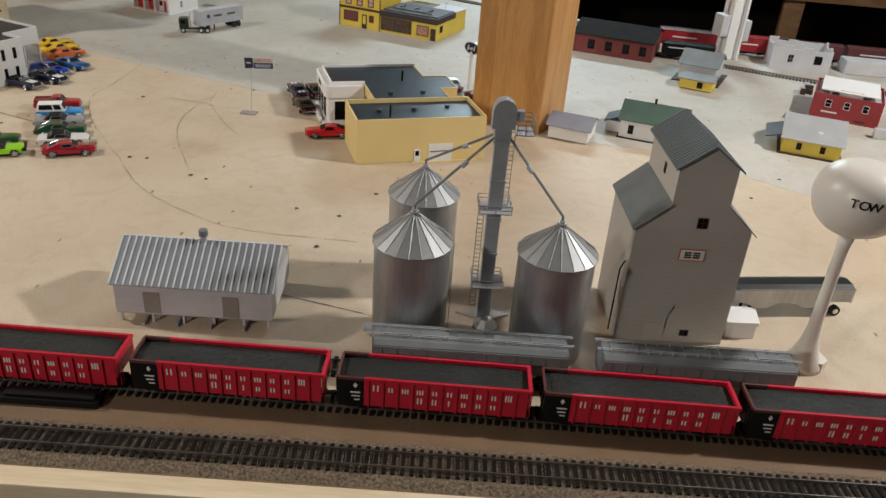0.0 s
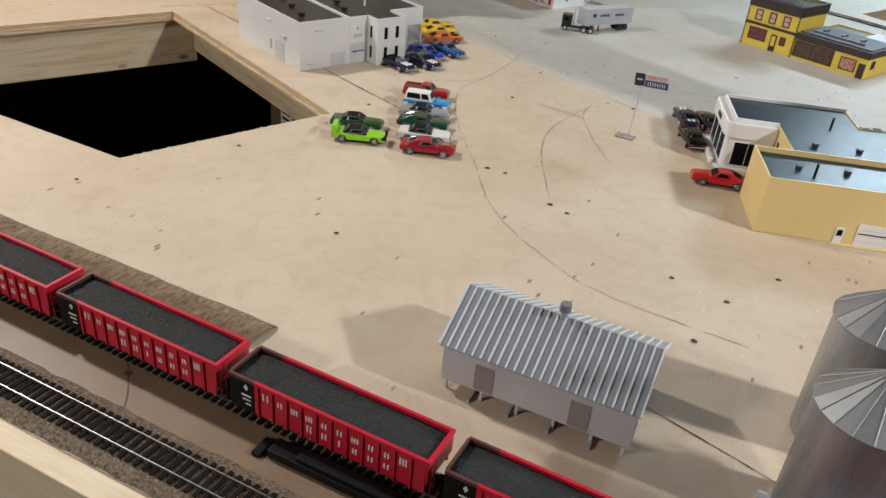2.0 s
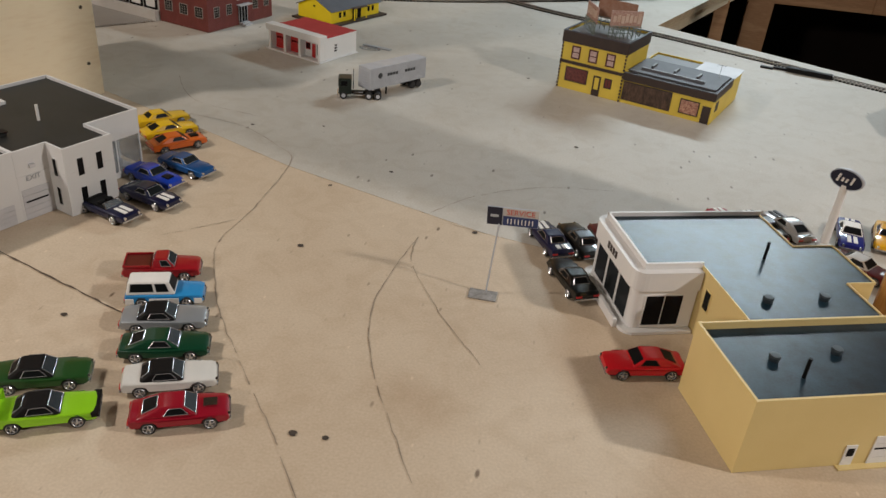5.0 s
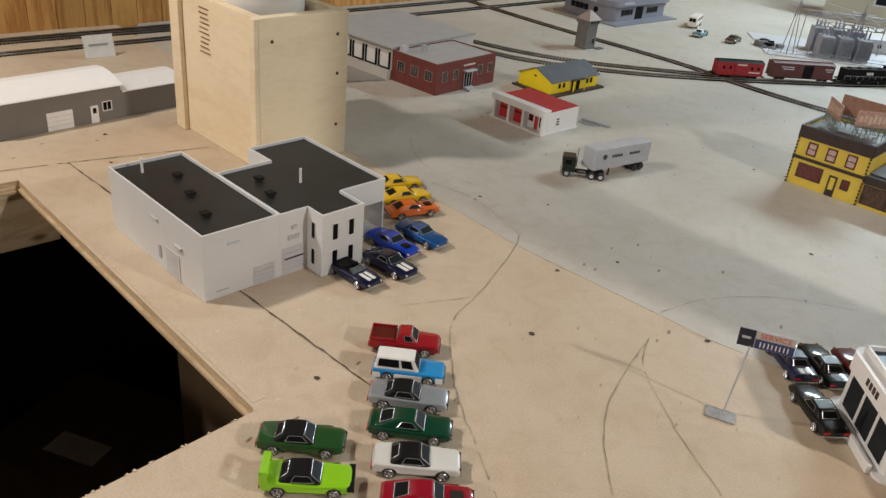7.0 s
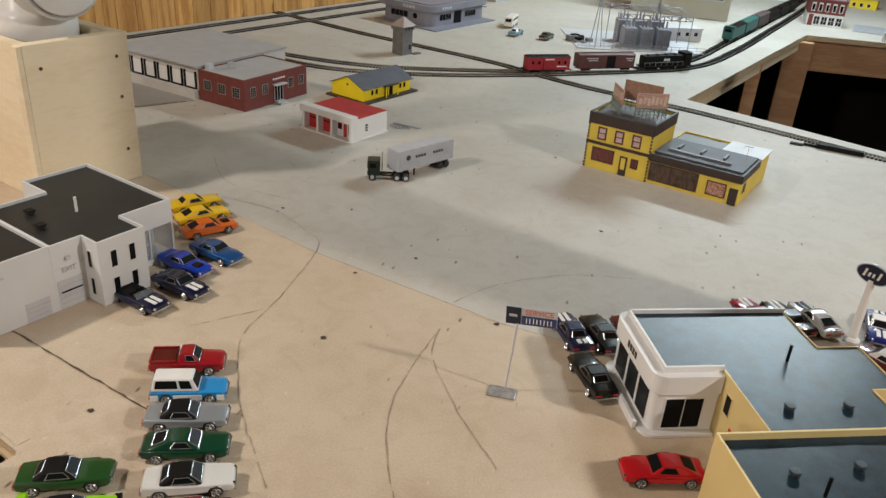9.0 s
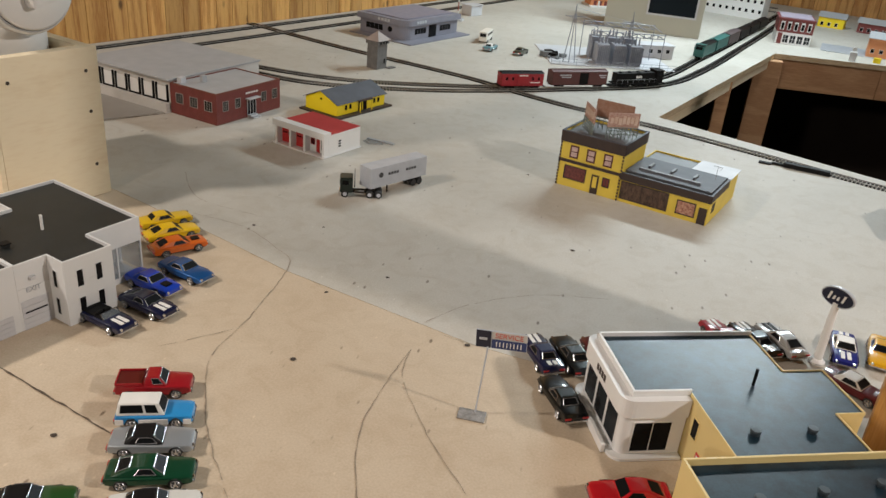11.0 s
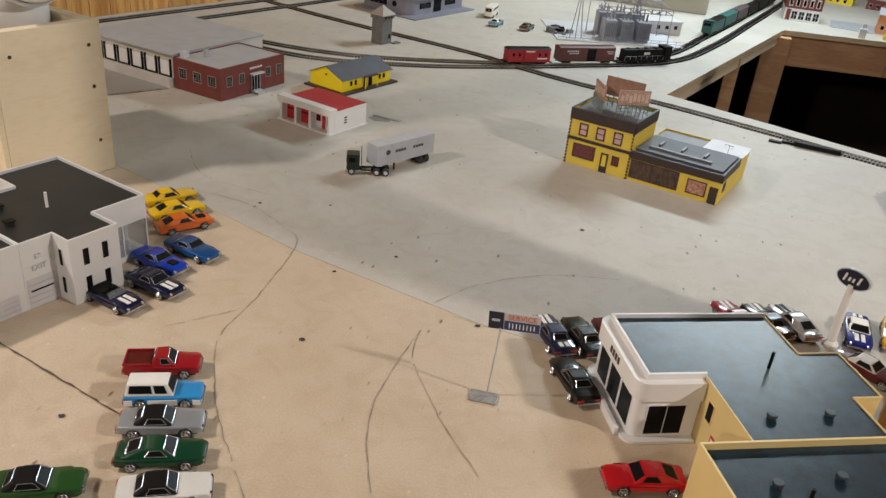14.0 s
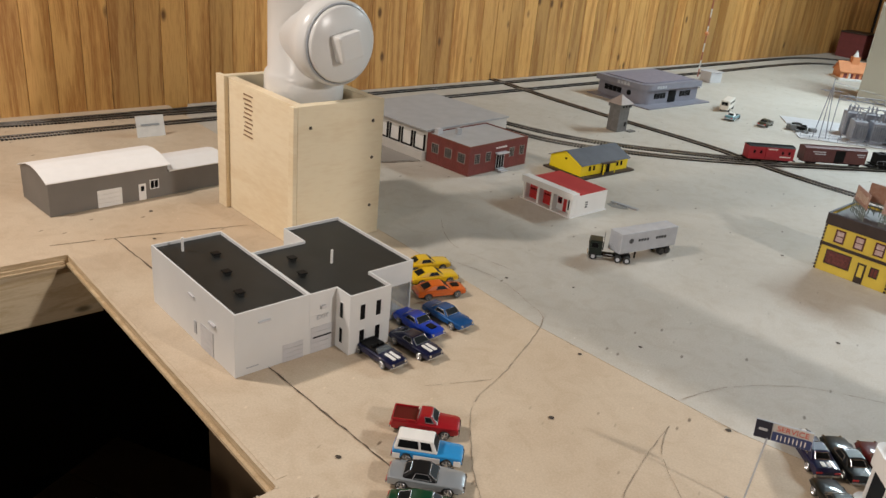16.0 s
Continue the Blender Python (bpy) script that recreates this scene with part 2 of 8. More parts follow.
CREAM = mat("tower_cream", (0.80, 0.76, 0.69), (0.74, 0.70, 0.63), 0.35, scale=12)
OFFWHITE = mat("white_styrene", (0.80, 0.795, 0.785), (0.73, 0.725, 0.715), 0.5, scale=14)
FLATROOF = mat("tar_roof", (0.026, 0.027, 0.026), (0.017, 0.018, 0.017), 0.42, scale=26, bump=0.1, spec=0.22)
GARWHITE = mat("garage_white", (0.68, 0.68, 0.675), (0.61, 0.61, 0.605), 0.5, scale=14)
VENTLID = mat("vent_lid_grey", (0.055, 0.07, 0.08), (0.03, 0.04, 0.048), 0.5, spec=0.3)
VENTBLUE = mat("vent_blue", (0.030, 0.042, 0.052), (0.016, 0.024, 0.032), 0.45, spec=0.3)
ENGROOF = mat("engine_house_roof", (0.022, 0.022, 0.023), (0.014, 0.014, 0.015), 0.9, spec=0.1, scale=40)
FRAMEW = wood_mat("framing_lumber", (0.56, 0.33, 0.175), (0.44, 0.235, 0.115), 6, (1.2, 8, 8), 0.6)
BLUEROOF = mat("blue_grey_roof", (0.013, 0.033, 0.050), (0.003, 0.010, 0.016), 0.33, scale=55, fine=420, bump=0.06, spec=0.24)
YELLOW = mat("butter_yellow", (0.74, 0.58, 0.26), (0.68, 0.52, 0.22), 0.5, scale=14)
BRIGHTY = mat("bright_yellow", (0.86, 0.66, 0.01), (0.78, 0.57, 0.01), 0.45, scale=20)
TAVY = mat("tavern_yellow", (0.74, 0.56, 0.075), (0.64, 0.47, 0.06), 0.5, scale=30)
TRIM = mat("brown_trim", (0.045, 0.027, 0.022), (0.030, 0.019, 0.016), 0.55)
GREYROOF = mat("grey_roof", (0.40, 0.405, 0.415), (0.34, 0.345, 0.355), 0.5, scale=30)
SLATE = mat("slate_roof", (0.085, 0.09, 0.11), (0.06, 0.065, 0.08), 0.6, scale=40)
REDROOF = mat("red_roof", (0.52, 0.05, 0.05), (0.45, 0.04, 0.04), 0.7, spec=0.25, scale=30)
REDDOOR = mat("red_door", (0.58, 0.03, 0.03), (0.5, 0.02, 0.02), 0.4)
GREENROOF = mat("green_roof", (0.075, 0.125, 0.095), (0.055, 0.095, 0.072), 0.6, scale=30)
BRICK = mat("brick_red", (0.185, 0.054, 0.034), (0.135, 0.040, 0.026), 0.7, scale=60)
STORERED = mat("store_red", (0.33, 0.038, 0.042), (0.27, 0.03, 0.034), 0.6, scale=50)
BRICKD = mat("dark_brick", (0.20, 0.042, 0.038), (0.15, 0.032, 0.029), 0.7, scale=60)
MORTAR = mat("mortar_grey", (0.40, 0.37, 0.34), (0.33, 0.30, 0.27), 0.8)
WAREGREY = mat("warehouse_grey", (0.19, 0.175, 0.16), (0.155, 0.143, 0.13), 0.6, scale=20)
SNOW = mat("white_card_roof", (0.86, 0.85, 0.84), (0.82, 0.81, 0.80), 0.5)
PVC = mat("white_pvc", (0.74, 0.73, 0.71), (0.68, 0.67, 0.65), 0.28, scale=10)
GLASSD = glass_mat("dark_window", (0.008, 0.008, 0.009))
GLASSM = glass_mat("tinted_window", (0.022, 0.025, 0.028), 0.20)
CLEAR = glass_mat("clear_window", (0.30, 0.33, 0.35), 0.08, 0.25)
CHROME = mat("chrome", (0.75, 0.75, 0.76), (0.6, 0.6, 0.61), 0.14, 1.0)
TYRE = mat("tyre_rubber", (0.016, 0.016, 0.016), (0.024, 0.024, 0.024), 0.7)
PENCIL = mat("pencil_grey", (0.20, 0.155, 0.115), (0.42, 0.34, 0.255), 0.8, scale=90)
SEAM = mat("seam_dark", (0.07, 0.05, 0.035), (0.14, 0.10, 0.07), 0.9, scale=120)
HOLE = mat("screw_hole", (0.035, 0.026, 0.02), (0.07, 0.05, 0.035), 0.8)
NAVY = mat("sign_blue", (0.03, 0.05, 0.16), (0.02, 0.035, 0.12), 0.4)
SIGNRED = mat("sign_red", (0.60, 0.10, 0.07), (0.5, 0.08, 0.06), 0.5)
LOCOGREEN = mat("teal_paint", (0.025, 0.14, 0.125), (0.018, 0.10, 0.09), 0.5)
BOXCAR = mat("boxcar_brown", (0.115, 0.035, 0.032), (0.085, 0.026, 0.024), 0.55)
SILVERP = mat("silver_plastic", (0.52, 0.54, 0.58), (0.43, 0.45, 0.49), 0.38, 0.1)
CARGLASS = glass_mat("car_glass", (0.006, 0.007, 0.008), 0.42, 1.0, 0.10)
OVALBLUE = mat("oval_blue", (0.010, 0.013, 0.035), (0.008, 0.010, 0.028), 0.4)
ACRYLIC = mat("clear_plastic", (0.36, 0.35, 0.34), (0.20, 0.19, 0.18), 0.25, scale=180)
BEIGE = mat("beige_card", (0.46, 0.44, 0.36), (0.42, 0.40, 0.33), 0.6, scale=8)
STONE = mat("radio_grey", (0.25, 0.25, 0.295), (0.20, 0.20, 0.24), 0.6, scale=30)
TERRA = mat("terracotta", (0.72, 0.30, 0.13), (0.62, 0.24, 0.10), 0.6, scale=40)
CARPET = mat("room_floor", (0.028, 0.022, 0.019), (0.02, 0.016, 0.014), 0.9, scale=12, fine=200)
CEIL = mat("ceiling_paint", (0.11, 0.10, 0.09), (0.09, 0.082, 0.072), 0.8, scale=4)
# wall below the table: the gloom there is put into this dark colour
DARKWALL = mat("wall_painted_shade", (0.05, 0.036, 0.027), (0.036, 0.026, 0.02), 0.9, scale=5)
PLAINWALL = mat("plain_wall", (0.10, 0.075, 0.05), (0.08, 0.06, 0.04), 0.7, scale=4)
CARD = mat("cardboard", (0.20, 0.13, 0.07), (0.15, 0.095, 0.05), 0.8, scale=10)
DOCKGREY = mat("dock_wall", (0.58, 0.56, 0.53), (0.5, 0.48, 0.45), 0.6, scale=30)


# ---- building blocks ----
def part(name, bm, material, parent=None, label="", smooth=False):
    """Links a bmesh as one mesh object under a thing or part."""
    bmesh.ops.recalc_face_normals(bm, faces=bm.faces)
    me = bpy.data.meshes.new(name)
    bm.to_mesh(me)
    bm.free()
    for mm in material if isinstance(material, (list, tuple)) else (material,):
        me.materials.append(mm)
    if smooth:
        for p in me.polygons:
            p.use_smooth = True
    ob = new(name, me)
    if parent is not None:
        ob.parent = parent
    if label:
        ob["label"] = label
    return ob


def thing(name, label, category, x=0.0, y=0.0, deg=0.0, z=0.0, group="", kind=""):
    ob = new(name)
    ob.empty_display_size = 0.02
    ob.matrix_basis = pose(x, y, z, 0, 0, deg)
    return tagged(ob, label, category, group, kind)


def bx(bm, x0, x1, y0, y1, z0, z1, m=0):
    v = [bm.verts.new(p) for p in ((x0, y0, z0), (x1, y0, z0), (x1, y1, z0), (x0, y1, z0), (x0, y0, z1), (x1, y0, z1), (x1, y1, z1), (x0, y1, z1))]
    fs = [bm.faces.new([v[i] for i in q]) for q in ((3, 2, 1, 0), (4, 5, 6, 7), (0, 1, 5, 4), (1, 2, 6, 5), (2, 3, 7, 6), (3, 0, 4, 7))]
    for f in fs:
        f.material_index = m
    return v


def box(x0, x1, y0, y1, z0, z1, bevel=0.0):
    bm = bmesh.new()
    bx(bm, x0, x1, y0, y1, z0, z1)
    if bevel:
        bmesh.ops.bevel(bm, geom=bm.edges[:], offset=bevel, segments=2, affect="EDGES", profile=0.6)
    return bm


def boxes(rows):
    bm = bmesh.new()
    for r in rows:
        bx(bm, *r)
    return bm


def pri(bm, pts, z0, z1, axis="z", m=0):
    """A prism over a polygon; axis z, or x / y where the polygon is (y, z) / (x, z)."""
    def at(p, h):
        return (p[0], p[1], h) if axis == "z" else (h, p[0], p[1]) if axis == "x" else (p[0], h, p[1])
    a, b = [bm.verts.new(at(p, z0)) for p in pts], [bm.verts.new(at(p, z1)) for p in pts]
    fs = [bm.faces.new(a), bm.faces.new(b)]
    for i in range(len(pts)):
        j = (i + 1) % len(pts)
        fs.append(bm.faces.new((a[i], a[j], b[j], b[i])))
    for f in fs:
        f.material_index = m


def prism(pts, z0, z1, axis="z", bevel=0.0):
    bm = bmesh.new()
    pri(bm, pts, z0, z1, axis)
    if bevel:
        bmesh.ops.recalc_face_normals(bm, faces=bm.faces)
        bmesh.ops.bevel(bm, geom=bm.edges[:], offset=bevel, segments=2, affect="EDGES", profile=0.6)
    return bm


def cy(bm, r0, r1, a, b, seg=16):
    """A cone or cylinder from point a to point b."""
    a, b = Vector(a), Vector(b)
    q = (b - a).to_track_quat("Z", "Y").to_matrix().to_4x4()
    bmesh.ops.create_cone(bm, cap_ends=True, segments=seg, radius1=r0, radius2=max(r1, 1e-5), depth=(b - a).length, matrix=Matrix.Translation((a + b) / 2) @ q)


def cyl(r, a, b, seg=16, r1=None):
    bm = bmesh.new()
    cy(bm, r, r if r1 is None else r1, a, b, seg)
    return bm


def rods(pairs, r, seg=6):
    bm = bmesh.new()
    for a, b in pairs:
        cy(bm, r, r, a, b, seg)
    return bm


def lathe(profile, seg=32):
    bm = bmesh.new()
    rings = [[bm.verts.new((r * math.cos(t), r * math.sin(t), z)) for t in [2 * math.pi * k / seg for k in range(seg)]] for r, z in profile]
    for lo, hi in zip(rings, rings[1:]):
        for k in range(seg):
            bm.faces.new((lo[k], lo[(k + 1) % seg], hi[(k + 1) % seg], hi[k]))
    bm.faces.new(rings[0])
    bm.faces.new(rings[-1])
    return bm


def gable(x0, x1, y0, y1, z0, ze, zr, along="x"):
    """Walls up to the eaves with gables, solid."""
    if along == "x":
        ym = (y0 + y1) / 2
        return prism([(y0, z0), (y1, z0), (y1, ze), (ym, zr), (y0, ze)], x0, x1, "x")
    xm = (x0 + x1) / 2
    return prism([(x0, z0), (x1, z0), (x1, ze), (xm, zr), (x0, ze)], y0, y1, "y")


def gable_roof(x0, x1, y0, y1, ze, zr, over, thick, along="x", ribs=0.0):
    """Two roof slabs with a small overhang; ribs: spacing of standing ridges."""
    bm = bmesh.new()
    if along == "x":
        a, b, lo, hi = y0, y1, x0, x1
    else:
        a, b, lo, hi = x0, x1, y0, y1
    mid = (a + b) / 2
    s = (zr - ze) / (mid - a)
    pts = [(a - over, ze - over * s + 0.0004), (mid, zr + 0.0004), (b + over, ze - over * s + 0.0004), (b + over, ze - over * s + thick), (mid, zr + thick), (a - over, ze - over * s + thick)]
    pri(bm, pts, lo - over, hi + over, "x" if along == "x" else "y")
    if ribs:
        n = int((hi - lo + 2 * over) / ribs)
        for k in range(n + 1):
            c = lo - over + k * (hi - lo + 2 * over) / n
            up = [(p[0], p[1] + 0.0013) for p in pts[3:]]
            pri(bm, [pts[3], pts[4], pts[5], up[2], up[1], up[0]], c - ribs * 0.17, c + ribs * 0.17, "x" if along == "x" else "y")
    return bm


def roof_ribs(parent, x0, x1, y0, y1, ze, zr, over, thick, step, material):
    """Standing ridges across a roof whose ridge runs along x, each a part of its own."""
    mid, s = (y0 + y1) / 2, (zr - ze) / ((y1 - y0) / 2)
    n = int((x1 - x0 + 2 * over) / step)
    lo = ze - over * s + thick
    pts = [(y0 - over, lo), (mid, zr + thick), (y1 + over, lo), (y1 + over, lo + 0.0014), (mid, zr + thick + 0.0014), (y0 - over, lo + 0.0014)]
    first = part("roof_rib", prism(pts, -step * 0.11, step * 0.11, "x"), material, parent)
    for k in range(n + 1):
        ob = first if k == 0 else new("roof_rib", first.data)
        ob.parent = parent
        ob.location = (x0 - over + k * (x1 - x0 + 2 * over) / n, 0, 0)


def window(parent, face, x, z, w, h, at, frame_mat, pane_mat, bars=(1, 1), name="window", rim=0.0009, out=0.0006):
    """A framed pane on a wall. face: 'x+', 'x-', 'y+', 'y-', the way the wall looks; at: the wall's plane; x: centre along the wall."""
    sgn = 1 if face[1] == "+" else -1
    def slab(u0, u1, z0, z1, d0, d1):
        lo, hi = sorted((at + sgn * d0, at + sgn * d1))
        return (u0, u1, lo, hi, z0, z1) if face[0] == "y" else (lo, hi, u0, u1, z0, z1)
    pane = part(name, boxes([slab(x - w / 2, x + w / 2, z - h / 2, z + h / 2, -0.0004, 0.0002)]), pane_mat, parent)
    rows = [slab(x - w / 2 - rim, x - w / 2, z - h / 2 - rim, z + h / 2 + rim, -0.0004, out), slab(x + w / 2, x + w / 2 + rim, z - h / 2 - rim, z + h / 2 + rim, -0.0004, out),
            slab(x - w / 2, x + w / 2, z - h / 2 - rim, z - h / 2, -0.0004, out), slab(x - w / 2, x + w / 2, z + h / 2, z + h / 2 + rim, -0.0004, out)]
    for i in range(1, bars[0] + 1):
        u = x - w / 2 + w * i / (bars[0] + 1)
        rows.append(slab(u - rim * 0.3, u + rim * 0.3, z - h / 2, z + h / 2, 0, out * 0.8))
    for i in range(1, bars[1] + 1):
        q = z - h / 2 + h * i / (bars[1] + 1)
        rows.append(slab(x - w / 2, x + w / 2, q - rim * 0.3, q + rim * 0.3, 0, out * 0.8))
    part("window_frame", boxes(rows), frame_mat, pane)
    return pane


def panel(parent, face, x0, x1, z0, z1, at, material, name, d=0.0006, label="", grooves=0):
    """A plate proud of a wall: a door, a shutter or a patch."""
    sgn = 1 if face[1] == "+" else -1
    rows = []
    n = grooves + 1
    for i in range(n):
        q0, q1 = z0 + (z1 - z0) * i / n, z0 + (z1 - z0) * (i + 1) / n - (0.0005 if grooves and i < n - 1 else 0)
        lo, hi = sorted((at - sgn * 0.0003, at + sgn * d))
        rows.append((x0, x1, lo, hi, q0, q1) if face[0] == "y" else (lo, hi, x0, x1, q0, q1))
    return part(name, boxes(rows), material, parent, label)


def parapet(parent, pts, z0, z1, wall, roof, t=0.0022, drop=0.004):
    """Walls round a polygon (counter-clockwise) with a flat roof sunk below their top."""
    bm = bmesh.new()
    n = len(pts)
    inner = []
    for i in range(n):
        p, a, b = Vector(pts[i]), Vector(pts[i - 1]), Vector(pts[(i + 1) % n])
        d0, d1 = (p - a).normalized(), (b - p).normalized()
        n0, n1 = Vector((-d0.y, d0.x)), Vector((-d1.y, d1.x))
        s = (n0 + n1) / (1 + n0.dot(n1))
        inner.append(p + s * t)
    ring = [[bm.verts.new((p[0], p[1], z)) for p in q] for q, z in ((pts, z0), (pts, z1), (inner, z1), (inner, z0))]
    for lo, hi in zip(ring, ring[1:] + ring[:1]):
        for k in range(n):
            bm.faces.new((lo[k], lo[(k + 1) % n], hi[(k + 1) % n], hi[k]))
    walls = part("wall", bm, wall, parent)
    rf = part("roof", prism([(p[0], p[1]) for p in inner], z1 - drop - 0.002, z1 - drop), roof, parent)
    return walls, rf


def words(parent, body, size, m, material, name="lettering", depth=0.0002):
    cu = bpy.data.curves.new(name, "FONT")
    cu.body, cu.size, cu.extrude, cu.align_x, cu.align_y = body, size, depth, "CENTER", "CENTER"
    tmp = bpy.data.objects.new(name, cu)
    scene.collection.objects.link(tmp)
    dg = bpy.context.evaluated_depsgraph_get()
    me = bpy.data.meshes.new_from_object(tmp.evaluated_get(dg))
    bpy.data.objects.remove(tmp)
    me.materials.clear()
    me.materials.append(material)
    ob = new(name, me)
    ob.parent = parent
    ob.matrix_basis = m
    return ob


# ---- room ----
def room():
    a = 66.5
    u, v = Vector((math.cos(radians(a)), math.sin(radians(a)))), Vector((math.sin(radians(a)), -math.cos(radians(a))))
    corner = Vector((-0.223, 5.88))
    FLOOR, TOP = -1.0, 1.42
    # left wall: tongue-and-groove boards; runs back from the corner along -u
    wall = thing("wall_left", "varnished knotty pine board wall behind the layout", "wall", *corner, a, kind="structure")
    part("backing", box(-7.2, 0.0, 0.012, 0.06, -0.03, TOP), TRIM, wall)
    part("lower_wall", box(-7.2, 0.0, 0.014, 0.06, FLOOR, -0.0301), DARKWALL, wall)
    rng = random.Random(4)
    x, w = -0.004, 0.062
    planks = []
    while x > -6.2:
        bm = box(-w + 0.0007, 0, 0, 0.0115, -0.03, TOP, 0.0020)
        ob = part("plank", bm, PANEL, wall)
        ob.location = (x, 0, 0)
        planks.append(ob)
        x -= w
    back = thing("wall_back", "knotty pine board wall at the far end", "wall", *corner, a - 90, kind="structure")
    part("backing", box(0.0, 4.6, 0.012, 0.06, -0.03, TOP), TRIM, back)
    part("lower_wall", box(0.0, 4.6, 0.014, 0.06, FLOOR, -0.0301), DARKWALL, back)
    for k in range(48):
        ob = part("plank", box(0.0007, w, 0, 0.0115, -0.03, TOP, 0.0020), PANEL, back)
        ob.location = (0.012 + k * w, 0, 0)
    for nm, lab, x0, x1, y0, y1 in (("wall_right", "plain wall on the aisle side", 4.0, 4.06, -7.2, 0.0), ("wall_front", "plain wall behind the viewer", 0.0, 4.06, -7.26, -7.2)):
        ob = thing(nm, lab, "wall", *corner, a - 90, kind="structure")
        part("surface", box(x0, x1, y0, y1, FLOOR, TOP), PLAINWALL, ob)
    ob = thing("floor", "dark room floor under the layout", "floor", *corner, a - 90, FLOOR, kind="structure")
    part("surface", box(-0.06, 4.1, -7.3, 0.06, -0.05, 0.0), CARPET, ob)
    ob = thing("ceiling", "plain painted ceiling", "ceiling", *corner, a - 90, TOP, kind="structure")
    part("surface", box(-0.06, 4.1, -7.3, 0.06, 0.0, 0.05), CEIL, ob)


room()

# ---- layout tables ----
TH = 0.018
HOLE_L = [(-0.800, 0.967), (-0.694, 1.268), (-1.262, 1.502), (-1.50, 0.950)]
PIT = [(-0.070, 2.793), (0.384, 2.526), (0.80, 2.37), (2.6, 2.30), (2.6, 3.9), (0.769, 3.94), (0.385, 3.924)]
SEAMLINE = [(-1.70, 2.2), (-0.948, 1.876), (-0.721, 1.778), (-0.598, 1.719), (-0.397, 1.649), (-0.322, 1.623), (0.05, 1.56), (0.250, 1.502), (0.458, 1.479), (0.648, 1.340), (1.9, 1.10)]


def front_y(x):
    return 0.609 + 0.049 * (x + 0.25)


def sheet(name, outer, holes, material, parent, z1=0.0, th=TH):
    """A board with openings sawn through it."""
    bm = bmesh.new()
    edges = []
    for loop in [outer] + holes:
        vs = [bm.verts.new((x, y, z1)) for x, y in loop]
        edges += [bm.edges.new((vs[i], vs[(i + 1) % len(vs)])) for i in range(len(vs))]
    bmesh.ops.triangle_fill(bm, use_beauty=True, edges=edges)
    top = bm.faces[:]
    geo = bmesh.ops.extrude_face_region(bm, geom=top)
    moved = [e for e in geo["geom"] if isinstance(e, bmesh.types.BMVert)]
    bmesh.ops.translate(bm, verts=moved, vec=(0, 0, -th))
    bmesh.ops.recalc_face_normals(bm, faces=bm.faces)
    for f in bm.faces:
        f.material_index = 1 if abs(f.normal.z) < 0.5 else 0
    return part(name, bm, [material, EDGE], parent)


TABLE = thing("layout_table", "large painted plywood train layout table on wooden framing", "table", kind="structure")
near_outer = [(-2.45, front_y(-2.45)), (2.3, front_y(2.3)), (2.3, 1.05)] + SEAMLINE[::-1] + [(-1.86, 2.27), (-2.45, 0.95)]
sheet("near_board", near_outer, [HOLE_L], TAN, TABLE)
far_outer = [(2.6, 2.30), (0.80, 2.37), (0.384, 2.526), (-0.070, 2.793), (0.385, 3.924), (0.769, 3.94), (2.6, 3.9), (2.6, 4.62), (-0.223, 5.87), (-1.78, 2.29), (-1.70, 2.2001)] + [(x, y + 0.0008) for x, y in SEAMLINE[1:]] + [(2.6, 0.99)]
sheet("far_board", far_outer, [], PALE, TABLE)


def rim(parent, p, q, depth, thick, inward, material, name, z1=-TH, z0=None):
    """An upright framing board from p to q, standing back by inward from the line."""
    p, q = Vector(p), Vector(q)
    d = q - p
    ob = part(name, box(0, d.length, inward, inward + thick, z1 - depth, z1, 0.001), material, parent)
    ob.matrix_basis = pose(p.x, p.y, 0, 0, 0, math.degrees(math.atan2(d.y, d.x)))
    return ob


n = len(HOLE_L)
for i in range(n):
    p_, q_ = Vector(HOLE_L[i]), Vector(HOLE_L[(i + 1) % n])
    if i == 2:
        p_ = p_ - (q_ - p_).normalized() * 0.045
    rim(TABLE, p_, q_, (0.075, 0.066, 0.090, 0.075)[i], 0.019, (-0.03, -0.058, -0.024, -0.03)[i], PINE, "joist")
for i in (0, 1, 2, 4, 5, 6):
    rim(TABLE, PIT[i], PIT[(i + 1) % len(PIT)], (0.09, 0.09, 0.09, 0.09, 0.11, 0.11, 0.030)[i], 0.03, -0.034 if i == 6 else -0.05, FASCIA if i == 6 else FRAMEW, "joist")
# sawn strip on the far rim, and the stepped lip inside it
p, q = Vector(HOLE_L[1]), Vector(HOLE_L[2])
d = (q - p).normalized()
nn = Vector((d.y, -d.x))
part("ledge_strip", prism([tuple(p + nn * 0.004 + d * 0.01), tuple(q + nn * 0.004 - d * 0.01), tuple(q + nn * 0.016 - d * 0.01), tuple(p + nn * 0.016 + d * 0.01)], 0.0, 0.0006), TAN, TABLE)
for i, lips in ((1, ((0.0045, 0.010),)), (2, ((0.004, 0.008), (0.0075, 0.0125)))):
    p, q = Vector(HOLE_L[i]), Vector(HOLE_L[(i + 1) % n])
    d = (q - p).normalized()
    nn = Vector((-d.y, d.x))
    for out, z in lips:
        part("lip", prism([tuple(p + nn * 0.0002 + d * 0.006), tuple(q + nn * 0.0002 - d * 0.006), tuple(q + nn * out - d * 0.006), tuple(p + nn * out + d * 0.006)], -z - 0.004, -z), EDGE, TABLE)
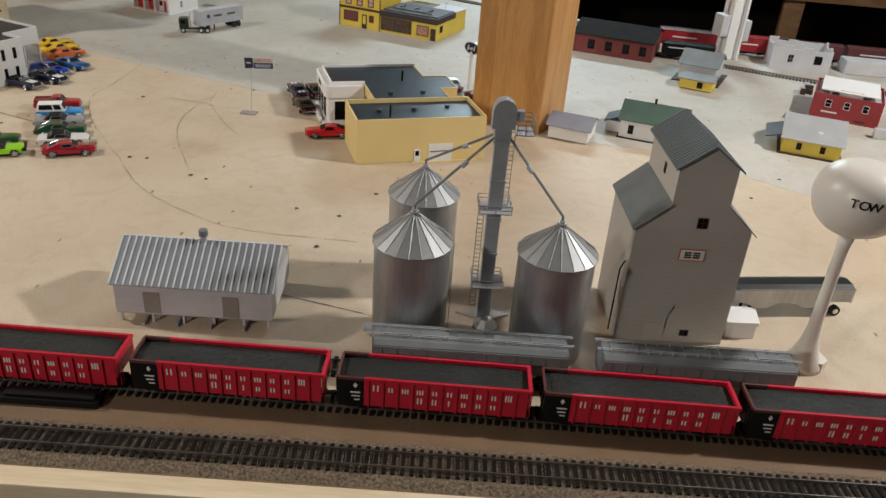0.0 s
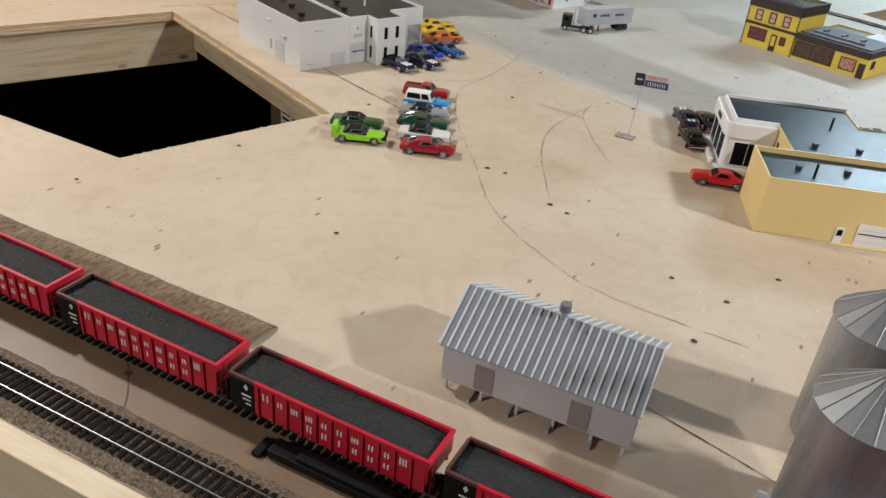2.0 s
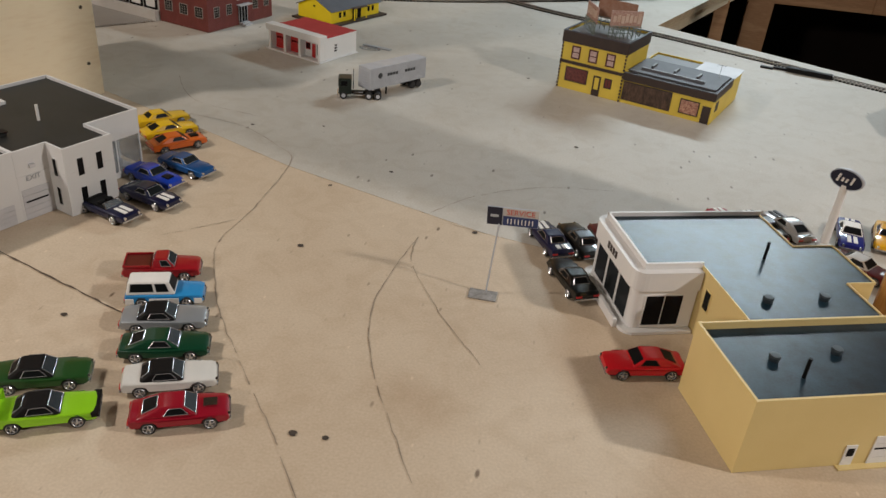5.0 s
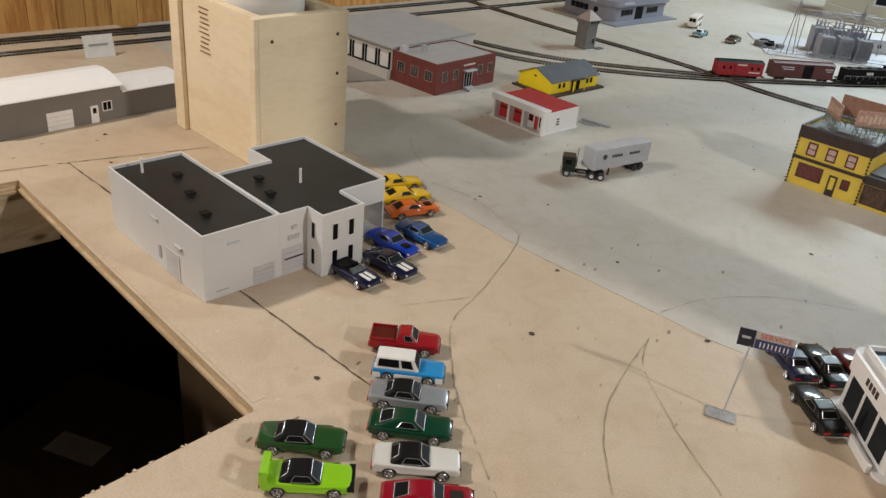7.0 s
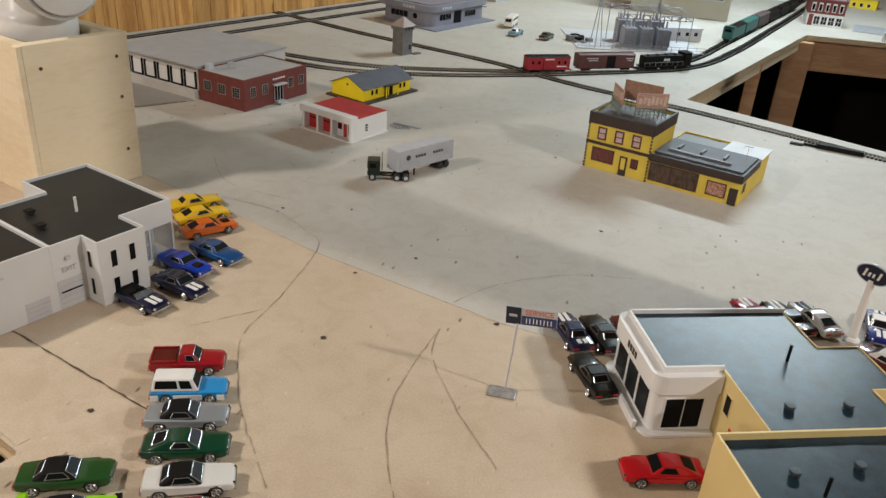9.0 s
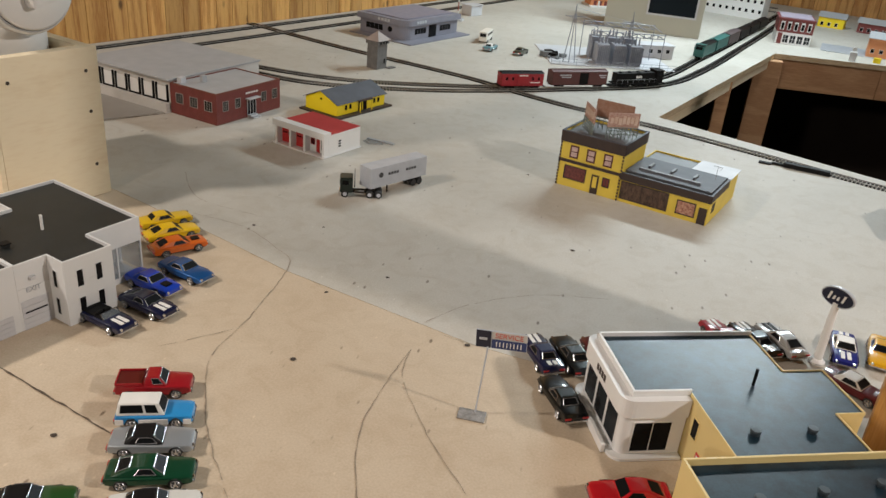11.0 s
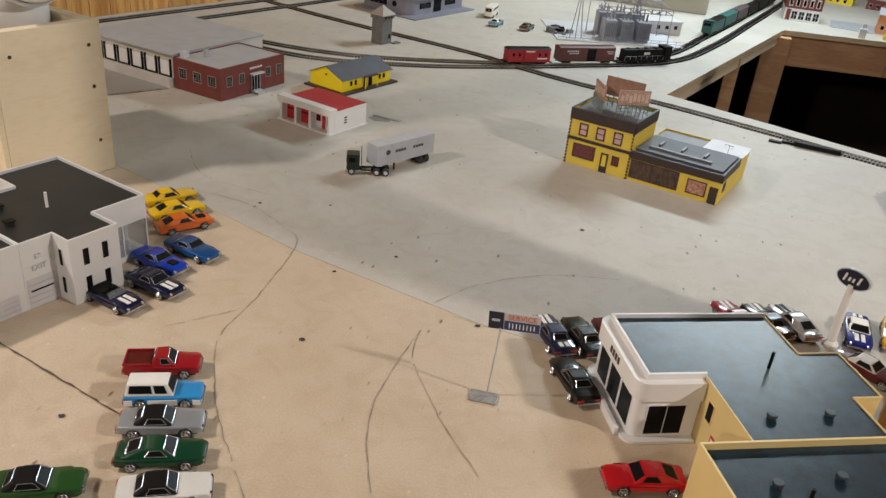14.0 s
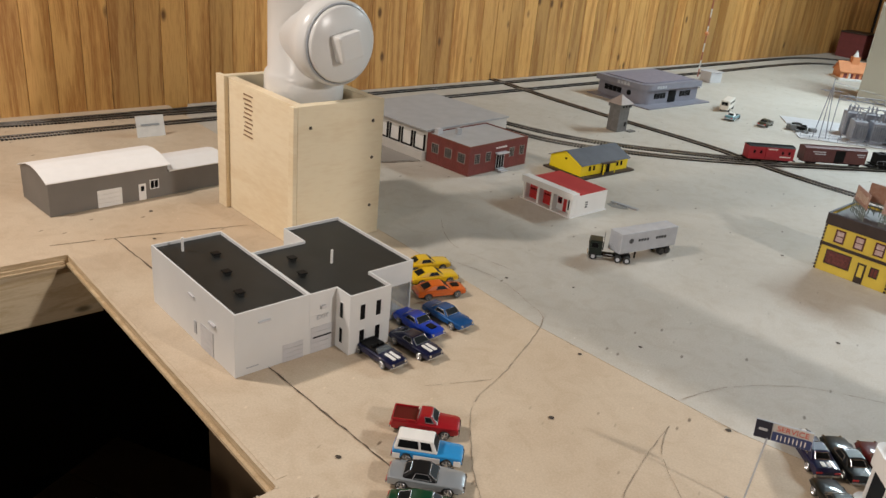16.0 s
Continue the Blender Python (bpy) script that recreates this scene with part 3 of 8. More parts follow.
# legs of the framing that show in the pit and below
for x, y, hw in ((0.365, 3.89, 0.045), (0.165, 3.44, 0.02), (1.5, 4.0, 0.045)):
    ob = part("leg", box(-hw, hw, -0.019, 0.019, -1.0, -TH - 0.001, 0.002), FRAMEW, TABLE)
    ob.matrix_basis = pose(x, y, 0, 0, 0, -4)
# front legs, their shade under the table put into a darker wood colour
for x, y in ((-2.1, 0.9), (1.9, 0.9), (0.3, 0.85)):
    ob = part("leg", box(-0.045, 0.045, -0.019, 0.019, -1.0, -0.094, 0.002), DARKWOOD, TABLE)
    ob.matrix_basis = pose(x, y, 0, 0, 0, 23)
# front fascia: a planed pine board on edge, its top level with the table
fas = thing("front_fascia", "unfinished knotty pine board along the table's front edge", "fascia board", -0.25, front_y(-0.25) - 0.0005, math.degrees(math.atan(0.049)), kind="structure")
part("board", box(-2.2, 2.5, -0.021, 0.0, -0.089, 0.0015, 0.0016), FASCIA, fas)
part("lower_rail", box(-2.2, 2.5, -0.012, 0.024, -0.16, -0.0895, 0.0015), FASCIA, fas)

# seams, pencil lines and screw holes in the boards
def smooth_line(pts, step=0.01):
    P = [Vector(p) for p in pts]
    P = [2 * P[0] - P[1]] + P + [2 * P[-1] - P[-2]]
    out = []
    for i in range(1, len(P) - 2):
        k = max(2, int((P[i + 1] - P[i]).length / step))
        for j in range(k):
            t = j / k
            out.append(0.5 * (2 * P[i] + (P[i + 1] - P[i - 1]) * t + (2 * P[i - 1] - 5 * P[i] + 4 * P[i + 1] - P[i + 2]) * t * t + (3 * P[i] - P[i - 1] - 3 * P[i + 1] + P[i + 2]) * t ** 3))
    out.append(P[-2])
    return out


def ribbon(pts, w, z=0.0006, wobble=0.0, seed=0, gaps=0.0):
    rng = random.Random(seed)
    L = smooth_line(pts)
    bm = bmesh.new()
    prev = None
    for i, p in enumerate(L):
        d = (L[min(i + 1, len(L) - 1)] - L[max(i - 1, 0)]).normalized()
        nn = Vector((-d.y, d.x)) * w * (0.5 + rng.uniform(-0.3, 0.3))
        p = p + Vector((rng.uniform(-1, 1), rng.uniform(-1, 1))) * wobble
        cur = (bm.verts.new((p.x + nn.x, p.y + nn.y, z)), bm.verts.new((p.x - nn.x, p.y - nn.y, z)))
        if prev and rng.random() > gaps:
            bm.faces.new((prev[0], prev[1], cur[1], cur[0]))
        prev = cur
    return bm


part("seam", ribbon([(-1.257, 1.584), (-0.95, 1.475), (-0.829, 1.428), (-0.650, 1.364), (-0.56, 1.33)], 0.0019, wobble=0.0007, seed=2), SEAM, TABLE)
part("seam", ribbon([(-1.311, 1.499), (-1.257, 1.584), (-1.132, 1.762), (-1.05, 1.88)], 0.0012, wobble=0.0003, seed=3, gaps=0.2), SEAM, TABLE)
part("seam", ribbon([(x, y) for x, y in SEAMLINE[1:]], 0.0005, wobble=0.0002, seed=5, gaps=0.8), PENCIL, TABLE)
part("seam", ribbon([(-0.16, 0.92), (0.05, 0.87), (0.1, 0.84)], 0.0012, seed=6), SEAM, TABLE)
part("seam", ribbon([(-0.50, 0.715), (-0.44, 0.66), (-0.43, 0.62)], 0.0012, seed=6), SEAM, TABLE)
part("seam", ribbon([(-1.20, 2.145), (-1.093, 2.278)], 0.004, seed=6), SEAM, TABLE)
for k, pts in enumerate(([(-0.800, 1.843), (-0.709, 1.826), (-0.634, 1.775), (-0.600, 1.733), (-0.593, 1.593), (-0.597, 1.504), (-0.570, 1.437), (-0.529, 1.368), (-0.443, 1.258), (-0.358, 1.149), (-0.260, 1.080), (-0.175, 1.049), (-0.029, 1.046)],
                         [(-0.392, 1.588), (-0.386, 1.532), (-0.344, 1.455), (-0.286, 1.376)], [(-0.392, 1.588), (-0.400, 1.521), (-0.404, 1.436), (-0.379, 1.347), (-0.315, 1.223)],
                         [(-0.396, 1.645), (-0.346, 1.715), (-0.264, 1.773), (-0.167, 1.798)], [(-0.66, 1.50), (-0.60, 1.56)], [(-0.9, 2.0), (-0.82, 1.90), (-0.70, 1.87)])):
    part("pencil_line", ribbon(pts, 0.0007, wobble=0.0008, seed=k, gaps=0.35 if k in (3, 4) else 0.06), PENCIL, TABLE)
rng = random.Random(9)
for x, y in ((-0.698, 1.837), (-0.465, 1.749), (-0.528, 1.682), (-0.226, 1.934), (-0.329, 2.238), (-0.511, 1.526), (-0.671, 1.337), (-0.471, 0.981), (-0.127, 1.126), (-0.304, 1.203), (-0.278, 1.194), (-0.077, 1.024), (-0.065, 1.115),
             (-0.790, 0.895), (-0.026, 1.197), (-0.416, 1.248), (-0.714, 1.091), (-0.467, 0.687), (-0.60, 1.87), (-0.33, 1.62), (0.48, 1.40), (0.55, 1.31), (-1.21, 1.62), (-1.30, 1.70), (-0.39, 1.25), (0.62, 1.40), (0.43, 1.83)):
    bm = bmesh.new()
    bmesh.ops.create_circle(bm, cap_ends=True, radius=rng.uniform(0.0022, 0.0034), segments=10, matrix=Matrix.Translation((0, 0, 0.0008)))
    for vv in bm.verts:
        vv.co.x *= rng.uniform(0.8, 1.3)
    ob = part("screw_hole", bm, HOLE, TABLE)
    ob.location = (x, y, 0)
# splinters along the sawn near edge of the opening
ob = thing("splinters", "torn wood splinters along a saw cut", "splinters", kind="stuff")
bm = bmesh.new()
for k in range(30):
    t = rng.random()
    p = Vector(HOLE_L[0]).lerp(Vector(HOLE_L[1]), t)
    r = rng.uniform(0.0006, 0.0017)
    bx(bm, p.x - r, p.x + r, p.y - r * rng.random(), p.y + r, -0.004, rng.uniform(0.0002, 0.0008))
part("splinter", bm, TAN, ob)

# things stored on the floor below the opening
def carton(x, y, w, d, h, deg):
    ob = thing("carton", "dim cardboard box on the floor under the table", "box", x, y, deg, -1.0)
    part("body", box(0, w, 0, d, 0, h, 0.004), CARD, ob)
    part("flap", box(0.01, w - 0.01, -0.0, d * 0.49, h + 0.001, h + 0.006), CARD, ob)
    part("flap", box(0.01, w - 0.01, d * 0.51, d, h + 0.001, h + 0.005), CARD, ob)
    part("label", box(w * 0.3, w * 0.6, d * 0.2, d * 0.4, h + 0.0065, h + 0.0075), WHITE, ob)


carton(-1.25, 1.25, 0.35, 0.3, 0.35, 20)
tall = thing("tall_carton", "tall brown cardboard box with a white shipping label under the table", "box", -1.17, 1.68, -22.4, -1.0)
part("body", box(0, 0.36, 0, 0.30, 0, 0.86, 0.004), CARD, tall)
lb = part("label", box(0.055, 0.105, -0.0016, -0.0004, 0.66, 0.80), WHITE, tall, "white paper label")
for z in (0.672, 0.686, 0.765, 0.779):
    part("print_bar", box(0.062, 0.098, -0.0022, -0.0016, z, z + 0.006), BLACK, lb)
carton(-1.6, 1.55, 0.4, 0.3, 0.3, 5)
bin_ = thing("storage_tub", "dark plastic storage tub under the far table", "tub", 0.9, 3.45, -25, -1.0)
part("body", box(-0.3, 0.3, -0.2, 0.2, 0, 0.5, 0.03), BLACK, bin_)
part("lid", box(-0.32, 0.32, -0.22, 0.22, 0.5, 0.53, 0.01), BLACK, bin_)


# ---- track ----
TIE_MESH = None


def track(name, label, pts, z=0.0, bed=None, separate=0, seed=0, tie_gap=0.0078):
    """Two rails on ties along a smooth line; bed: (half width, height) of a ballasted roadbed; separate: so many ties as parts."""
    ob = thing(name, label, "railroad track")
    L = smooth_line(pts, 0.012)
    zt = z + 0.0004
    if bed:
        bm = bmesh.new()
        rg = random.Random(seed)
        prev = None
        for i, p in enumerate(L):
            d = (L[min(i + 1, len(L) - 1)] - L[max(i - 1, 0)]).normalized()
            nn = Vector((-d.y, d.x))
            cur = []
            for off, h in ((-bed[0] - 0.006, 0.0003), (-bed[0] - 0.001, bed[1] * 0.75), (-bed[0] + 0.005, bed[1]), (0, bed[1]), (bed[0] - 0.005, bed[1]), (bed[0] + 0.001, bed[1] * 0.75), (bed[0] + 0.006, 0.0003)):
                q = p + nn * (off + rg.uniform(-0.0012, 0.0012))
                cur.append(bm.verts.new((q.x, q.y, z + h + (rg.uniform(-0.0004, 0.0004) if h > 0.001 else 0))))
            if prev:
                for a in range(6):
                    bm.faces.new((prev[a], prev[a + 1], cur[a + 1], cur[a]))
            prev = cur
        part("roadbed", bm, BALLAST, ob, "speckled brown ballast", smooth=True)
        zt = z + bed[1] + 0.0002
    for side in (-1, 1):
        bm = bmesh.new()
        prev = None
        for i, p in enumerate(L):
            d = (L[min(i + 1, len(L) - 1)] - L[max(i - 1, 0)]).normalized()
            nn = Vector((-d.y, d.x))
            cur = []
            for off, h in ((-0.0006, 0.0018), (-0.0004, 0.0040), (0.0004, 0.0040), (0.0006, 0.0018)):
                q = p + nn * (side * 0.0087 + off)
                cur.append(bm.verts.new((q.x, q.y, zt + h)))
            if prev:
                for a in range(3):
                    bm.faces.new((prev[a], prev[a + 1], cur[a + 1], cur[a]))
            prev = cur
        part("rail", bm, RAIL, ob)
    global TIE_MESH
    if TIE_MESH is None:
        bm = box(-0.0018, 0.0018, -0.0155, 0.0155, 0, 0.0018)
        bmesh.ops.recalc_face_normals(bm, faces=bm.faces)
        TIE_MESH = bpy.data.meshes.new("tie")
        bm.to_mesh(TIE_MESH)
        bm.free()
        TIE_MESH.materials.append(TIE)
    verts, faces = [], []
    acc, made = 0.0, 0
    rg = random.Random(seed + 1)
    for a, b in zip(L, L[1:]):
        seg = (b - a).length
        d = (b - a) / max(seg, 1e-9)
        while acc < seg:
            p = a + d * acc
            ang = math.degrees(math.atan2(d.y, d.x)) + rg.uniform(-1.2, 1.2)
            if made < separate and p.x > -1.0:
                t = new("tie", TIE_MESH)
                t.parent = ob
                t.matrix_basis = pose(p.x, p.y, zt, 0, 0, ang)
                made += 1
            else:
                m = pose(p.x, p.y, zt, 0, 0, ang)
                base = len(verts)
                for c in ((-0.0022, -0.0155, 0), (0.0022, -0.0155, 0), (0.0022, 0.0155, 0), (-0.0022, 0.0155, 0), (-0.0022, -0.0155, 0.0018), (0.0022, -0.0155, 0.0018), (0.0022, 0.0155, 0.0018), (-0.0022, 0.0155, 0.0018)):
                    verts.append(tuple(m @ Vector(c)))
                faces += [[base + i for i in q] for q in ((4, 5, 6, 7), (0, 1, 5, 4), (1, 2, 6, 5), (2, 3, 7, 6), (3, 0, 4, 7))]
            acc += tie_gap
        acc -= seg
    if verts:
        me = bpy.data.meshes.new("ties")
        me.from_pydata(verts, [], faces)
        me.materials.append(TIE)
        t = new("ties", me)
        t.parent = ob
        t["kind"] = "stuff"
    return ob


def main_y(x):
    return 0.637 + 0.049 * (x + 0.27)


def hop_y(x):
    return 0.724 + 0.034 * (x + 0.137)


def sid_y(x):
    return 0.783 + 0.052 * (x - 0.03)


part("painted_band", prism([(x, front_y(x) + 0.0005) for x in (-1.9, 1.6)] + [(x, hop_y(x) + 0.017) for x in (1.6, -1.9)], 0.0, 0.00035), BROWNBAND, TABLE)
track("main_track", "model railroad track on a ballasted cork roadbed", [(x, main_y(x)) for x in (-1.9, -1.0, -0.4, 0.2, 0.8, 1.6)], 0.0, (0.0215, 0.0048), 280, 1)
track("hopper_track", "black-tied model track laid on the bare board", [(x, hop_y(x)) for x in (-1.9, -1.0, -0.4, 0.2, 0.8, 1.6)], 0.0, None, 200, 2)
track("grain_siding", "siding track beside the grain bins", [(x, sid_y(x)) for x in (-0.06, 0.2, 0.8, 1.6)], 0.0, None, 0, 3)
track("diagonal_track", "long diagonal model track on the pale board", [(-1.52, 3.33), (-1.337, 3.259), (-0.995, 3.098), (-0.594, 2.939), (-0.448, 2.855), (-0.298, 2.778), (-0.028, 2.672), (0.367, 2.470), (0.62, 2.335), (0.9, 2.29), (1.8, 2.22)], 0.0, None, 0, 4)
track("yard_track", "curving yard track on the pale board", [(-1.280, 2.776), (-1.019, 2.735), (-0.865, 2.735), (-0.731, 2.768), (-0.57, 2.833), (-0.40, 2.915)], 0.0, None, 0, 5)
track("yard_track_outer", "curving main track beside the short train", [(-1.16, 2.712), (-1.0, 2.668), (-0.88, 2.668), (-0.716, 2.714), (-0.556, 2.788), (-0.308, 2.945), (-0.05, 3.150), (0.102, 3.468), (0.27, 3.95), (0.43, 4.42), (0.65, 5.1)], 0.0, None, 0, 6)
track("yard_track_inner", "inner curving track leading to the far train", [(-0.20, 3.06), (-0.09, 3.18), (-0.012, 3.33), (0.080, 3.587), (0.22, 3.97), (0.37, 4.42), (0.6, 5.1)], 0.0, None, 0, 7)
wall_dir = Vector((0.397, 0.918))
for off, s0, s1, sd in ((0.05, -0.6, 4.0, 8), (0.155, -0.8, 3.85, 9)):
    o = Vector((-1.925, 1.943)) + Vector((0.918, -0.397)) * off
    pts = [tuple(o + wall_dir * (s0 + (s1 - s0 - 0.6) * k / 5)) for k in range(6)]
    e = o + wall_dir * s1
    pts += [(e.x - 0.02, e.y - 0.35), (e.x + 0.12, e.y - 0.14), (e.x + 0.42, e.y - 0.16), (e.x + 0.9, e.y - 0.32)]
    track("wall_track", "model main line along the pine wall", pts, 0.0, None, 0, sd)
track("turnout_track", "turnout track in the far corner by the wall", [(-2.3, 1.42), (-2.08, 1.62), (-1.90, 1.86), (-1.79, 2.08), (-1.68, 2.30)], 0.0, None, 0, 12)
# loose strip of roadbed behind the coal train
ob = thing("roadbed_strip", "bare ballasted roadbed strip without track", "roadbed")
bm = bmesh.new()
rg = random.Random(3)
prev = None
for k in range(90):
    x = -1.9 + k * (1.49 / 89)
    y = 0.790 + 0.05 * (x + 0.41)
    cur = [bm.verts.new((x, y + o + rg.uniform(-0.001, 0.001), h + rg.uniform(-0.0003, 0.0003))) for o, h in ((-0.022, 0.0004), (-0.016, 0.0042), (0, 0.0048), (0.013, 0.0042), (0.019, 0.0004))]
    if prev:
        for a in range(4):
            bm.faces.new((prev[a], prev[a + 1], cur[a + 1], cur[a]))
    prev = cur
part("ballast", bm, STRIPB, ob, smooth=True)
# switch machine
ob = thing("switch_machine", "black plastic track switch machine beside the rails", "switch machine", -0.258, 0.6895, 3.0)
part("housing", box(-0.055, 0.055, -0.008, 0.008, 0.0004, 0.008, 0.002), BLACK, ob)
part("cover", box(-0.03, 0.052, -0.006, 0.006, 0.0081, 0.0115, 0.0015), BLACK, ob)
part("lever", box(-0.066, -0.058, -0.012, 0.007, 0.0004, 0.004, 0.0008), BLACK, ob)


# ---- coal hoppers ----
def coal_hopper():
    ob = thing("coal_hopper", "red model coal hopper car with black end and full coal load", "hopper car", group="coal train")
    L, Wd, z0, z1 = 0.1745, 0.0182, 0.0125, 0.0450
    def tee(y):
        return [(y - 0.0006, z0 + 0.002), (y + 0.0006, z0 + 0.002), (y + 0.0006, z1 - 0.0022), (y + 0.0014, z1 - 0.0022), (y + 0.0014, z1 + 0.0006), (y - 0.0014, z1 + 0.0006), (y - 0.0014, z1 - 0.0022), (y - 0.0006, z1 - 0.0022)]
    for s in (-1, 1):
        part("side", prism(tee(s * Wd), -L / 2 + 0.024, L / 2 - 0.0021, "x"), RED, ob, "red ribbed steel side")
        part("black_panel", box(-L / 2, -L / 2 + 0.0238, s * Wd - 0.0007, s * Wd + 0.0007, z0 + 0.001, z1 - 0.0024), BLACK, ob, "black painted side panel")
        part("rim", box(-L / 2, -L / 2 + 0.0238, s * Wd - 0.0012, s * Wd + 0.0012, z1 - 0.0022, z1 + 0.0006), BOXCAR, ob, "dull dark red rim")
    part("end", prism([(L / 2 - 0.0012, z0 + 0.012), (L / 2, z0 + 0.012), (L / 2, z1 - 0.0022), (L / 2 + 0.0012, z1 - 0.0022), (L / 2 + 0.0012, z1 + 0.0006), (L / 2 - 0.002, z1 + 0.0006), (L / 2 - 0.002, z1 - 0.0022), (L / 2 - 0.0012, z1 - 0.0022)], -Wd - 0.0014, Wd + 0.0014, "y"), RED, ob)
    part("end", box(-L / 2 + 0.0002, -L / 2 + 0.0014, -Wd + 0.0008, Wd - 0.0008, z0 + 0.004, z1 - 0.0024), BLACK, ob)
    part("rim", box(-L / 2 - 0.001, -L / 2 + 0.0012, -Wd + 0.0013, Wd - 0.0013, z1 - 0.0022, z1 + 0.0006), BOXCAR, ob)
    for s in (-1, 1):
        for k in range(11):
            x = -L / 2 + 0.028 + k * 0.01335
            part("rib", box(x - 0.0007, x + 0.0007, min(s * Wd, s * (Wd + 0.0022)), max(s * Wd, s * (Wd + 0.0022)), z0 + 0.0015, z1 - 0.0022), RED, ob)
    # coal load: a low heap with a rough top
    bm = bmesh.new()
    nx, ny = 44, 10
    grid = [[None] * (ny + 1) for _ in range(nx + 1)]
    for i in range(nx + 1):
        for j in range(ny + 1):
            x, y = -L / 2 + 0.0015 + (L - 0.003) * i / nx, -Wd + 0.001 + (2 * Wd - 0.002) * j / ny
            e = min(1, min(i, nx - i) / 7) * (0.45 + 0.55 * math.sin(math.pi * j / ny))
            grid[i][j] = bm.verts.new((x, y, z1 - 0.0045 + 0.0032 * e + 0.0011 * noise.noise((x * 300, y * 300, 1.3)) + 0.0006 * noise.noise((x * 900, y * 900, 7))))
    for i in range(nx):
        for j in range(ny):
            bm.faces.new((grid[i][j], grid[i + 1][j], grid[i + 1][j + 1], grid[i][j + 1]))
    part("coal_load", bm, COAL, ob, "black crushed coal", smooth=True)
    bm = bmesh.new()
    for cx in (-0.042, 0.0, 0.042):
        pri(bm, [(cx - 0.02, z0 + 0.003), (cx + 0.02, z0 + 0.003), (cx + 0.006, 0.0075), (cx - 0.006, 0.0075)], -0.013, 0.013, "y")
    bx(bm, -L / 2, L / 2, -0.003, 0.003, z0 - 0.003, z0 + 0.001)
    part("hopper_bottom", bm, BLACK, ob)
    for cx in (-0.064, 0.064):
        bm = bmesh.new()
        for s in (-1, 1):
            bx(bm, cx - 0.013, cx + 0.013, s * 0.0115 - 0.001, s * 0.0115 + 0.001, 0.0068, 0.0104)
            bx(bm, cx - 0.005, cx + 0.005, s * 0.0115 - 0.0013, s * 0.0115 + 0.0013, 0.0056, 0.0112)
        bx(bm, cx - 0.004, cx + 0.004, -0.012, 0.012, 0.0085, 0.0128)
        tr = part("truck", bm, BLACK, ob)
        for wx in (-0.0095, 0.0095):
            part("wheel", rods([((cx + wx, -0.0098, 0.0086), (cx + wx, -0.0078, 0.0086)), ((cx + wx, 0.0078, 0.0086), (cx + wx, 0.0098, 0.0086)), ], 0.0044, 14), RAIL, tr)
    for s in (-1, 1):
        part("coupler", box(s * (L / 2) - 0.001, s * (L / 2) + 0.0062, -0.0016, 0.0016, 0.0095, 0.0125) if s > 0 else box(-L / 2 - 0.0062, -L / 2 + 0.001, -0.0016, 0.0016, 0.0095, 0.0125), BLACK, ob)
        rows = [((s * (L / 2 + 0.0012), y, 0.014), (s * (L / 2 + 0.0012), y, z1 - 0.003)) for y in (-0.0165, -0.0105)]
        rows += [((s * (L / 2 + 0.0012), -0.0165, z), (s * (L / 2 + 0.0012), -0.0105, z)) for z in (0.018, 0.023, 0.028, 0.033, 0.038)]
        part("ladder", rods(rows, 0.0004, 5), RED if s > 0 else BLACK, ob)
    # lettering stands as plain light strokes between the ribs
    for s in (-1, 1):
        y0, y1 = (-Wd - 0.0012, -Wd - 0.0004) if s < 0 else (Wd + 0.0004, Wd + 0.0012)
        for zb, row in ((0.0318, ((0, 0.0026, 1.45), (1, 0.0021, 1), (2, 0.0030, 1), (3, 0.0030, 1), (4, 0.0021, 1), (5, 0.0022, 1), (6, 0.0030, 1), (7, 0.0020, 1), (8, 0.0020, 1), (9, 0.0030, 1.4))),
                        (0.0212, ((3, 0.0022, 1.4), (4, 0.0021, 1.25), (5, 0.0010, 1.2), (6, 0.0019, 1), (7, 0.0021, 1), (8, 0.0022, 1)))):
            for k, w, tall in row:
                cx = (-L / 2 + 0.0347 + k * 0.01335) if s < 0 else (L / 2 - 0.019 - k * 0.01335)
                ends = [(cx - w, cx - w + 0.0013), (cx + w - 0.0013, cx + w)] if w > 0.0015 else [(cx - 0.0007, cx + 0.0007)]
                bars = [(a_, b_, y0, y1, zb, zb + 0.0046 * tall) for a_, b_ in ends]
                if w > 0.0028:
                    bars.append((cx - 0.00065, cx + 0.00065, y0, y1, zb, zb + 0.0046 * tall))
                part("letter_bar", boxes(bars), WHITE, ob, "white painted strokes")
        xe = -0.071 if s < 0 else -0.071
        part("emblem", boxes([(xe - 0.0018, xe + 0.0018, y0, y1, 0.0362, 0.0378), (xe - 0.0007, xe + 0.0007, y0, y1, 0.0345, 0.0395), (xe - 0.0045, xe + 0.0045, y0, y1, 0.0285, 0.0298), (xe - 0.0035, xe + 0.004, y0, y1, 0.0245, 0.0256), (xe - 0.001, xe + 0.004, y0, y1, 0.0205, 0.0216)]), WHITE, ob, "small white marks on black")
    return ob


first = coal_hopper()
HOP_DEG = math.degrees(math.atan(0.034))
xs = [-0.0895 + 0.1872 * k for k in range(-5, 7)]
first.matrix_basis = pose(xs[0], hop_y(xs[0]), 0.0004, 0, 0, HOP_DEG)
for x in xs[1:]:
    copy_thing(first, pose(x, hop_y(x), 0.0004, 0, 0, HOP_DEG))


